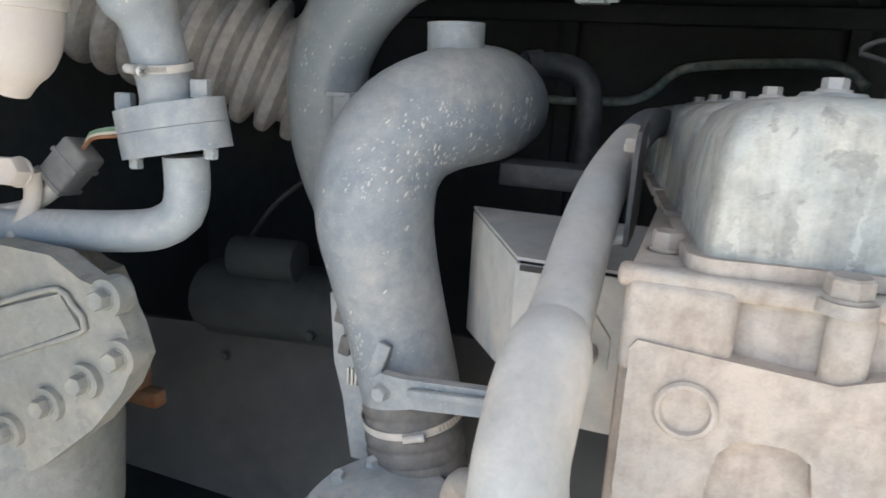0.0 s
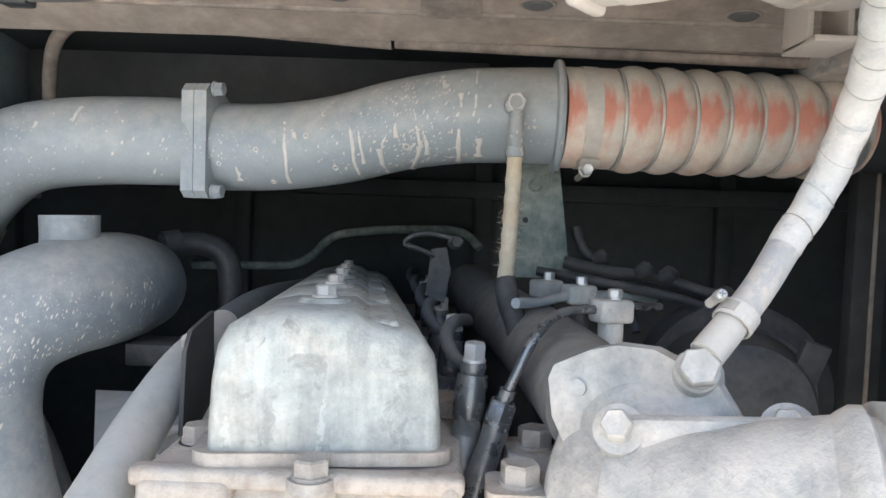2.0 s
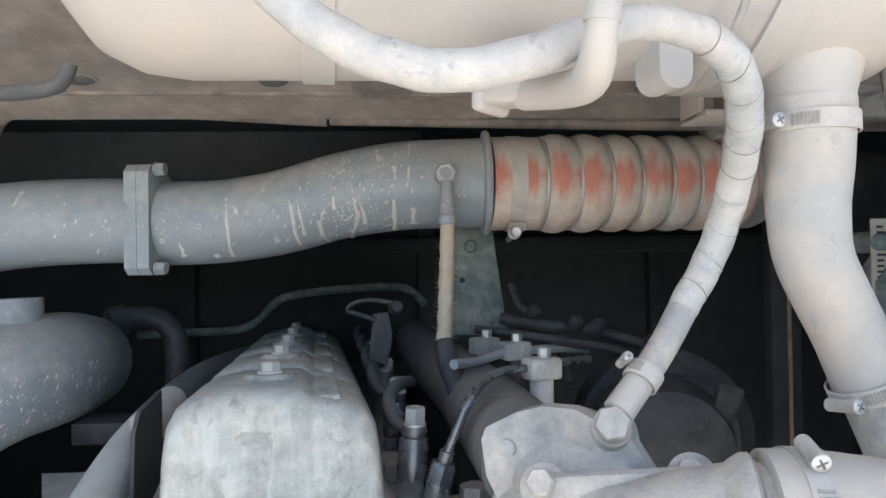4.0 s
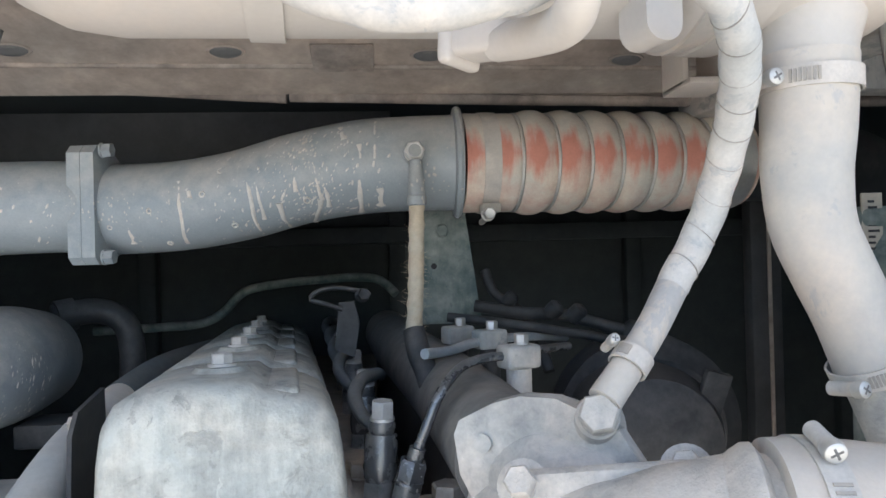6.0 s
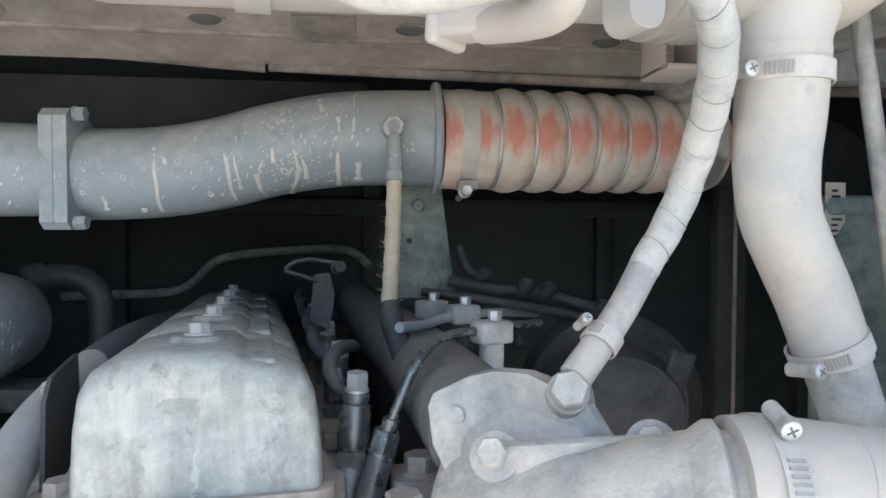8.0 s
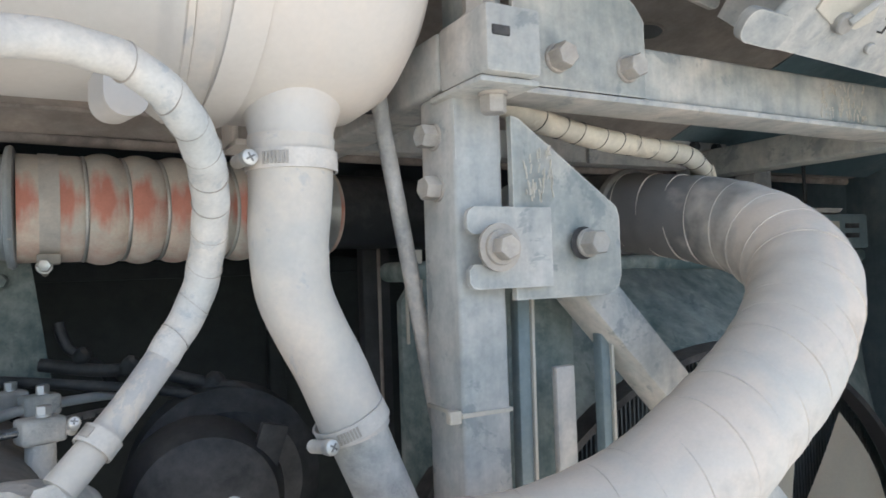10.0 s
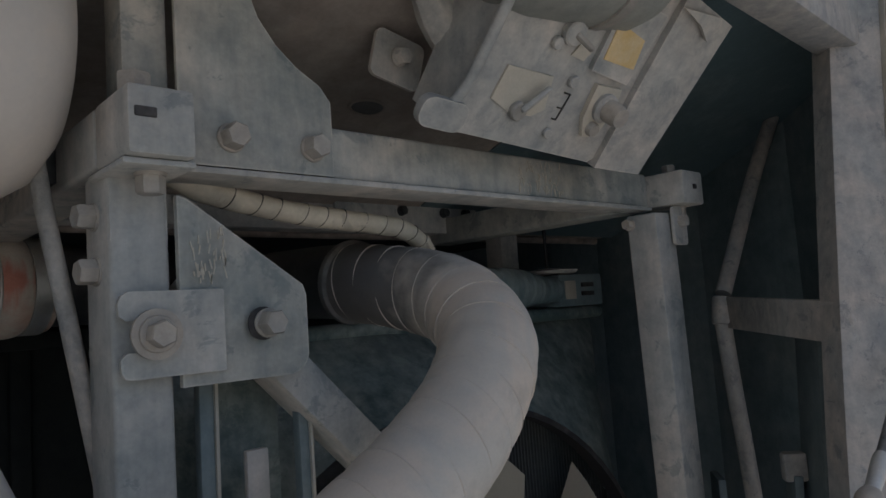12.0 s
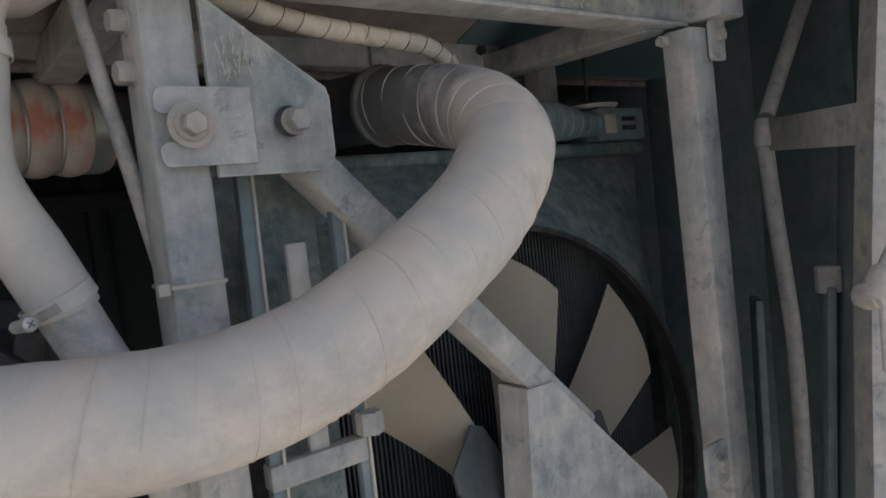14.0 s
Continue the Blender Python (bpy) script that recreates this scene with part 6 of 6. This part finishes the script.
part("tail", tube([(-0.583, 0.574, 1.068, 0.012), (-0.60, 0.571, 1.052, 0.010), (-0.63, 0.565, 1.035, 0.0095), (-0.70, 0.56, 1.02, 0.0095)], 0.01, 16), "casting", plug)
for k, mt in enumerate(("rust", "plate", "wire_green")):
    part("wire", tube([(-0.545 + 0.004 * k, 0.578, 1.110 + 0.004 * k), (-0.525, 0.572, 1.124 + 0.003 * k), (-0.505, 0.575, 1.128 + 0.004 * k), (-0.48, 0.58, 1.130 + 0.005 * k)], 0.0022, 8), mt, plug)

bel = thing("bellows_hose", (-0.62, 0.86, 1.15), "grey rubber bellows hose coated with tan dust", "hose")
BEL = [(-1.06, 0.86, 1.385), (-0.973, 0.889, 1.352), (-0.889, 0.912, 1.315), (-0.795, 0.951, 1.276), (-0.682, 0.990, 1.238), (-0.587, 1.035, 1.205), (-0.50, 1.085, 1.172)]
part("tube", tube(BEL, 0.086, 36), "bellows", bel)
line = smooth_line(BEL, 0.003)
acc, nxt, pit = 0.0, 0.02, 0.044
for a, b in zip(line, line[1:]):
    acc += float(np.linalg.norm(b - a))
    if acc > nxt:
        nxt += pit
        part("fold", lathe([(0.082, -0.50 * pit), (0.086, -0.42 * pit), (0.1060, -0.27 * pit), (0.1110, -0.18 * pit), (0.1125, 0.0), (0.1110, 0.18 * pit), (0.1060, 0.27 * pit), (0.086, 0.42 * pit), (0.082, 0.50 * pit)], Vector(b), Vector(b - a).normalized() + Vector((0, 0, -0.12)), 44), "bellows", bel)
wht = thing("coolant_bottle", (-0.54, 0.50, 1.17), "white dusty plastic bottle neck", "bottle")
part("neck", tube([(-0.552, 0.50, 1.176, 0.020), (-0.545, 0.50, 1.192, 0.026), (-0.540, 0.50, 1.205, 0.036), (-0.533, 0.50, 1.24, 0.043), (-0.528, 0.50, 1.33, 0.046), (-0.52, 0.50, 1.45, 0.045)], 0.035, 30), "white", wht)
part("collar", lathe([(0.040, -0.007), (0.0475, -0.006), (0.0485, 0.0), (0.0475, 0.006), (0.040, 0.007)], (-0.5315, 0.50, 1.262), (0.06, 0, 1), 32), "white", wht)
elb = thing("hex_fitting", (-0.60, 0.53, 1.08), "white dusty hexagon fitting on a thin pipe", "fitting")
part("head", hex_head((-0.592, 0.535, 1.085), (0.2, -1, 0.2), 0.030, 0.02, 1.15), "white", elb)
part("pipe", tube([(-0.592, 0.55, 1.085), (-0.60, 0.555, 1.05), (-0.618, 0.55, 1.02), (-0.622, 0.54, 0.99)], 0.010, 16), "white", elb)
drum = thing("drive_drum", (-0.19, 0.60, 0.6), "round grey cover with bolts below the elbow", "engine part")
part("cover", lathe([(0.0, 0.0), (0.05, 0.0), (0.062, -0.006), (0.095, -0.012), (0.104, -0.025), (0.106, -0.12), (0, -0.12)], (-0.188, 0.615, 0.722), (0, -0.35, 0.94), 48), "elbow", drum)
for a in (118, 150, 182):
    u, v = 0.080 * math.cos(radians(a)), 0.080 * math.sin(radians(a))
    bolt(drum, (-0.188 + u, 0.615 + 0.94 * v + 0.003, 0.722 + 0.35 * v - 0.009), (0, -0.35, 0.94), 0.014, 0.008, "elbow", turn=a)
solo("pipe_stub", tube([(-0.01, 0.49, 0.86, 0.016), (-0.04, 0.52, 0.85, 0.0165), (-0.066, 0.55, 0.835, 0.0155), (-0.082, 0.57, 0.80, 0.0145), (-0.085, 0.58, 0.74, 0.0145)], 0.015, 20), "block", "tan rusty pipe elbow below the water pipe", "pipe")
shield = thing("heat_shield", (-0.30, 0.86, 0.42), "dark grey sheet heat shield low in the bay", "shield")
SHIELD = [(-0.24, 0.80), (-0.40, 0.785), (-0.56, 0.760), (-0.74, 0.735), (-0.95, 0.72), (-0.95, 0.42), (0.05, 0.40), (0.05, 0.72), (-0.12, 0.79)]
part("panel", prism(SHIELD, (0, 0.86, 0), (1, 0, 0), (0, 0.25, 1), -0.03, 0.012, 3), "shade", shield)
for x, z in ((-0.30, 0.745), (-0.46, 0.70), (-0.70, 0.66)):
    bolt(shield, (x, 0.857 + 0.25 * z, z), (0, -1, 0.25), 0.014, 0.008, "dark")
start = thing("starter_motor", (-0.55, 1.0, 0.72), "starter motor behind the elbow, shade put into its dark colour", "motor")
# starter takes the near-black wall colour in place of shade
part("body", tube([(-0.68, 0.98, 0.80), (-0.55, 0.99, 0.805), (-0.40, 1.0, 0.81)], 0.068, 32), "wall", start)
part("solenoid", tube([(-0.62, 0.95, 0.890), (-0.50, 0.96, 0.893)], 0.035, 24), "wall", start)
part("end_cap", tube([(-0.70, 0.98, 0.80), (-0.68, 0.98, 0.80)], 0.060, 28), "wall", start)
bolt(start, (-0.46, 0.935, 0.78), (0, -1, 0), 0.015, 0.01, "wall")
solo("thin_cable", tube([(-0.49, 1.0, 1.05), (-0.518, 1.0, 1.022), (-0.57, 1.0, 0.98), (-0.618, 1.0, 0.920), (-0.67, 1.0, 0.84), (-0.69, 1.0, 0.76)], 0.004, 10), "dark", "thin dark cable hanging in the shade", "cable")
solo("rusty_bracket", join(box((-0.72, 0.735, 0.70), (-0.64, 0.765, 0.76), 0.006), box((-0.65, 0.735, 0.70), (-0.61, 0.76, 0.725), 0.004)), "rust", "small rusty iron bracket beside the compressor", "bracket")

# ---- injectors, lines and clips beside the covers ----
inj = thing("injector", (0.312, 0.55, 1.06), "greasy dark steel injector with a union nut", "injector", "injectors")
part("nut", hex_head((0.3155, 0.556, 1.163), (0.04, -0.05, 1), 0.018, 0.014, 1.2), "bright", inj)
part("banjo", lathe([(0, -0.006), (0.011, -0.006), (0.012, 0.0), (0.011, 0.006), (0, 0.006)], (0.315, 0.556, 1.157), (0.04, -0.05, 1), 24), "greasy", inj)
part("body", tube([(0.3145, 0.555, 1.151, 0.0135), (0.3135, 0.553, 1.135, 0.0145), (0.312, 0.550, 1.118, 0.0140), (0.3115, 0.549, 1.110, 0.011)], 0.0115, 20), "greasy", inj)
part("union", hex_head((0.3105, 0.546, 1.096), (0.03, 0.05, 1), 0.024, 0.015, 1.1), "greasy", inj)
part("foot", tube([(0.310, 0.545, 1.099, 0.0125), (0.308, 0.541, 1.082, 0.0135), (0.306, 0.538, 1.05, 0.0135)], 0.013, 20), "greasy", inj)
part("return_line", tube([(0.311, 0.559, 1.158, 0.006), (0.300, 0.575, 1.160, 0.006), (0.290, 0.61, 1.172, 0.007), (0.296, 0.66, 1.180, 0.007), (0.31, 0.72, 1.175, 0.007), (0.315, 0.80, 1.16, 0.007)], 0.006, 14), "dim", inj)
for k in range(1, 5):
    copy_thing(inj, pose(0.312 - 0.0175 * k, 0.55 + 0.165 * k, 1.06, 0, 0, 6))
dl = thing("fuel_line", (0.34, 0.52, 1.07), "steel injector fuel line with greasy union nuts", "pipe")
part("union", hex_head((0.335, 0.520, 1.118), (0.28, 0.0, 0.96), 0.021, 0.018, 1.1), "greasy", dl)
part("holder", tube([(0.337, 0.52, 1.122, 0.0115), (0.330, 0.520, 1.098, 0.011), (0.322, 0.52, 1.07, 0.0125), (0.315, 0.52, 1.03, 0.0125)], 0.012, 20), "greasy", dl)
part("sleeve", tube([(0.3405, 0.52, 1.136), (0.344, 0.52, 1.147)], 0.007, 14), "greasy", dl)
part("line", tube([(0.342, 0.520, 1.142), (0.352, 0.520, 1.165), (0.362, 0.523, 1.187), (0.373, 0.535, 1.199), (0.388, 0.56, 1.206), (0.410, 0.583, 1.208), (0.444, 0.60, 1.208), (0.48, 0.65, 1.205), (0.52, 0.70, 1.20)], 0.0043, 14, 0.006), "greasy", dl)
for n_, (x, y, z) in enumerate(((0.444, 0.596, 1.208), (0.441, 0.75, 1.206), (0.410, 0.80, 1.206))):
    c = thing("pipe_clip", (x, y, z - 0.03), "small dusty steel clip block with a bright bolt", "clip", "pipe clips")
    part("block", moved(box((-0.018, -0.013, -0.012), (0.018, 0.013, 0.010), 0.004, 3), Matrix.Translation((x, y, z)) @ pose(0, 0, 0, 0, 0, 20)), "casting" if n_ == 0 else "frame", c)
    part("stem", tube([(x, y, z - 0.012), (x, y, z - 0.05)], 0.012, 16), "casting" if n_ == 0 else "dark", c)
    bolt(c, (x + 0.003, y, z + 0.010), (0, 0, 1), 0.012, 0.007, "bright", washer=1.1)
solo("fuel_pipe", tube([(0.36, 0.66, 1.203), (0.39, 0.70, 1.200), (0.43, 0.745, 1.203), (0.50, 0.80, 1.200), (0.56, 0.86, 1.19)], 0.0055, 12), "pipe", "thin steel fuel pipe with flaking paint", "pipe")
man = thing("intake_manifold", (0.41, 0.9, 1.05), "dull grey intake manifold tube behind the thermostat", "engine part")
part("tube", tube([(0.412, 0.47, 1.148), (0.402, 0.60, 1.150), (0.385, 0.80, 1.150), (0.35, 1.10, 1.150), (0.33, 1.35, 1.15)], 0.044, 36), "manifold", man)
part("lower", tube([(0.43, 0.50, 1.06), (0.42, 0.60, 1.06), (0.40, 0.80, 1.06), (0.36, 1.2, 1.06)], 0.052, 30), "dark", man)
# turbo coloured near-black so that it sinks into the bay's shade
tb = thing("turbocharger", (0.60, 0.68, 1.0), "turbocharger housing, coloured dark for the shaded bay", "turbocharger")
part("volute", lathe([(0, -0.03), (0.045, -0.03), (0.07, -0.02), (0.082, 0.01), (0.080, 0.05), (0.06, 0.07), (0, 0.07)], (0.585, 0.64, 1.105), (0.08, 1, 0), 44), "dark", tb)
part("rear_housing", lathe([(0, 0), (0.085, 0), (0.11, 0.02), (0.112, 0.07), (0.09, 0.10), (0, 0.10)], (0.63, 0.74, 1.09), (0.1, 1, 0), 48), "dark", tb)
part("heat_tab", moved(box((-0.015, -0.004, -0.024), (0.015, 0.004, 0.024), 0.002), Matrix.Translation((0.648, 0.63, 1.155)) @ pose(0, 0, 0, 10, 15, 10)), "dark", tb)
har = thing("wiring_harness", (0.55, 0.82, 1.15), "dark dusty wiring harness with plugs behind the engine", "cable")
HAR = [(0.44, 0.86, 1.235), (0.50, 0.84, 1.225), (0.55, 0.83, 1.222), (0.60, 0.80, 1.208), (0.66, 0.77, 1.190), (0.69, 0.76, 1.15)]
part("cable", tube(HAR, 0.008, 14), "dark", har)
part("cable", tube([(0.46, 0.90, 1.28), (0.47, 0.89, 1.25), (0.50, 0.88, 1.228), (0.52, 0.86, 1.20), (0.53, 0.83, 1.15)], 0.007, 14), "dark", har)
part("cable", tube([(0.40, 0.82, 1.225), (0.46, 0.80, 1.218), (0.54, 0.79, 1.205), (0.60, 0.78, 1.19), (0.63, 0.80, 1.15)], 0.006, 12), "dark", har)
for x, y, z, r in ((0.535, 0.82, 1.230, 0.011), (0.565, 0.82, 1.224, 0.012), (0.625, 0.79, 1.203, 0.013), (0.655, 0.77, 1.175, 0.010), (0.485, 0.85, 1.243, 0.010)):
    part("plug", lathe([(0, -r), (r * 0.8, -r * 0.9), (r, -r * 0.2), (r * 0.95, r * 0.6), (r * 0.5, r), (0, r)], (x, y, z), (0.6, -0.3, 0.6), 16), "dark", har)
lev = thing("fuel_lever", (0.275, 0.78, 1.19), "small dusty lever bracket with a wire loop", "lever")
part("tab", prism([(0.262, 1.195), (0.285, 1.185), (0.292, 1.225), (0.286, 1.252), (0.268, 1.250)], (0, 0.78, 0), (1, 0, 0), (0, 0, 1), -0.006, 0.001), "dark", lev)
part("nut", hex_head((0.295, 0.775, 1.258), (0.3, -1, 0.2), 0.014, 0.010, 1.2), "dark", lev)
part("wire_loop", tube([(0.300, 0.78, 1.262), (0.262, 0.78, 1.268), (0.240, 0.78, 1.262), (0.236, 0.78, 1.254), (0.250, 0.78, 1.250), (0.272, 0.78, 1.242)], 0.0028, 10), "dark", lev)
solo("oil_pipe", tube([(-0.25, 1.40, 1.168), (-0.129, 1.40, 1.171), (-0.045, 1.40, 1.176), (0.000, 1.40, 1.196), (0.043, 1.40, 1.237), (0.113, 1.40, 1.251), (0.20, 1.40, 1.258), (0.278, 1.40, 1.260), (0.32, 1.39, 1.252), (0.349, 1.37, 1.225)], 0.0088, 16),
     "shroud", "dark steel pipe crossing behind the rocker covers", "pipe")
eh = thing("breather_hose", (-0.12, 1.05, 1.15), "dark rubber breather hose behind the intake elbow", "hose")
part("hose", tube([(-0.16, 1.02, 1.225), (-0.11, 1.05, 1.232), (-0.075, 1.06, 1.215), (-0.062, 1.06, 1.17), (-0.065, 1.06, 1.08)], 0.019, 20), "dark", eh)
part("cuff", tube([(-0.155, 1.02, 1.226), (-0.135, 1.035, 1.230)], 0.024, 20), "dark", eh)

# ---- small things round the frame ----
lab = thing("sticker_strip", (0.816, 0.62, 1.25), "white printed label strip on the shroud edge", "label")
part("strip", box((0.806, 0.618, 1.248), (0.828, 0.620, 1.355), 0), "plate", lab)
rng = random.Random(3)
for k in range(16):
    part("printed_bar", box((0.812, 0.6172, 1.255 + 0.006 * k), (0.812 + rng.uniform(0.006, 0.012), 0.6178, 1.2575 + 0.006 * k), 0), "dark", lab)
for x, y, r in ((0.158, 0.718, 0.021), (0.377, 0.724, 0.021), (0.606, 0.732, 0.021), (1.074, 0.497, 0.028), (-0.06, 0.715, 0.021)):
    z = 1.50 + (0.80 - y) * 0.25 / 0.72
    g = thing("drain_plug", (x, y, z), "dark oval rubber plug in the ceiling panel", "plug", "ceiling plugs")
    m = basis((x, y, z - 0.0005), (0, -0.328, -0.945), (1, 0, 0))
    part("rim", moved(lathe([(r * 0.8, 0), (r, 0), (r * 0.97, 0.0015), (r * 0.9, 0.002), (r * 0.8, 0.001)], (0, 0, 0), (0, 0, 1), 32), m @ Matrix.Diagonal((0.55, 1, 1, 1))), "roof", g)
    part("plug", moved(lathe([(0, 0.001), (r * 0.82, 0.001), (r * 0.66, 0.0035), (r * 0.3, 0.0045), (0, 0.0045)], (0, 0, 0), (0, 0, 1), 28), m @ Matrix.Diagonal((0.55, 1, 1, 1))), "manifold", g)
pn = thing("ceiling_patch", (0.285, 0.728, 1.526), "raised rectangular patch on the ceiling panel", "panel")
m = basis((0.282, 0.728, 1.5246), (0, -0.328, -0.945), (1, 0, 0))
part("patch", moved(box((-0.025, -0.034, 0), (0.025, 0.034, 0.003), 0.001), m), "facia", pn)
lc = thing("wire_lead", (-0.04, 0.6, 1.49), "short cable lead with a dusty connector under the ceiling", "cable")
part("lead", tube([(-0.14, 0.62, 1.490), (-0.10, 0.61, 1.488), (-0.06, 0.60, 1.487), (-0.028, 0.60, 1.494), (-0.018, 0.60, 1.515)], 0.008, 14), "manifold", lc)
part("connector", moved(box((-0.014, -0.010, -0.012), (0.014, 0.010, 0.012), 0.003), Matrix.Translation((-0.135, 0.62, 1.490))), "dark", lc)
# right-hand wall details
wr = thing("wall_channel", (1.54, 0.22, 0.7), "grey folded channel with a hook on the body corner", "bracket")
part("channel", bar((1.600, 0.250, 1.085), (1.535, 0.250, 0.60), 0.046, 0.012, 0.002, (0.6, -0.8, 0)), "side", wr)
part("hook", moved(box((-0.016, -0.010, -0.020), (0.016, 0.010, 0.020), 0.004), Matrix.Translation((1.592, 0.246, 1.098)) @ pose(0, 0, 0, 0, 0, -50)), "pillar", wr)
part("tongue", bar((1.612, 0.246, 1.088), (1.628, 0.25, 1.055), 0.010, 0.004, 0.001), "black", wr)
solo("side_panel", bar((1.70, 0.416, 1.044), (1.68, 0.416, 0.5), 0.075, 0.012, 0.002, (0.6, -0.8, 0)), "side", "dull grey upright panel beside the radiator", "panel")
solo("corner_plate", bar((1.615, 0.215, 1.29), (1.50, 0.215, 0.55), 0.10, 0.008, 0.002, (0.6, -0.8, 0)), "side", "flat grey plate below the tie bar", "panel")
pb = thing("post_bracket", (1.40, 0.33, 0.86), "steel foot bracket with a bolt on the post", "bracket")
part("plate", prism(rounded(0.05, 0.06, 0.008), (1.395, 0.316, 0.872), (1, 0, 0), (0, 0, 1), -0.006, 0.001), "frame", pb)
bolt(pb, (1.395, 0.316, 0.872), (0, -1, 0), 0.016, 0.010, "bolt", washer=1.5)
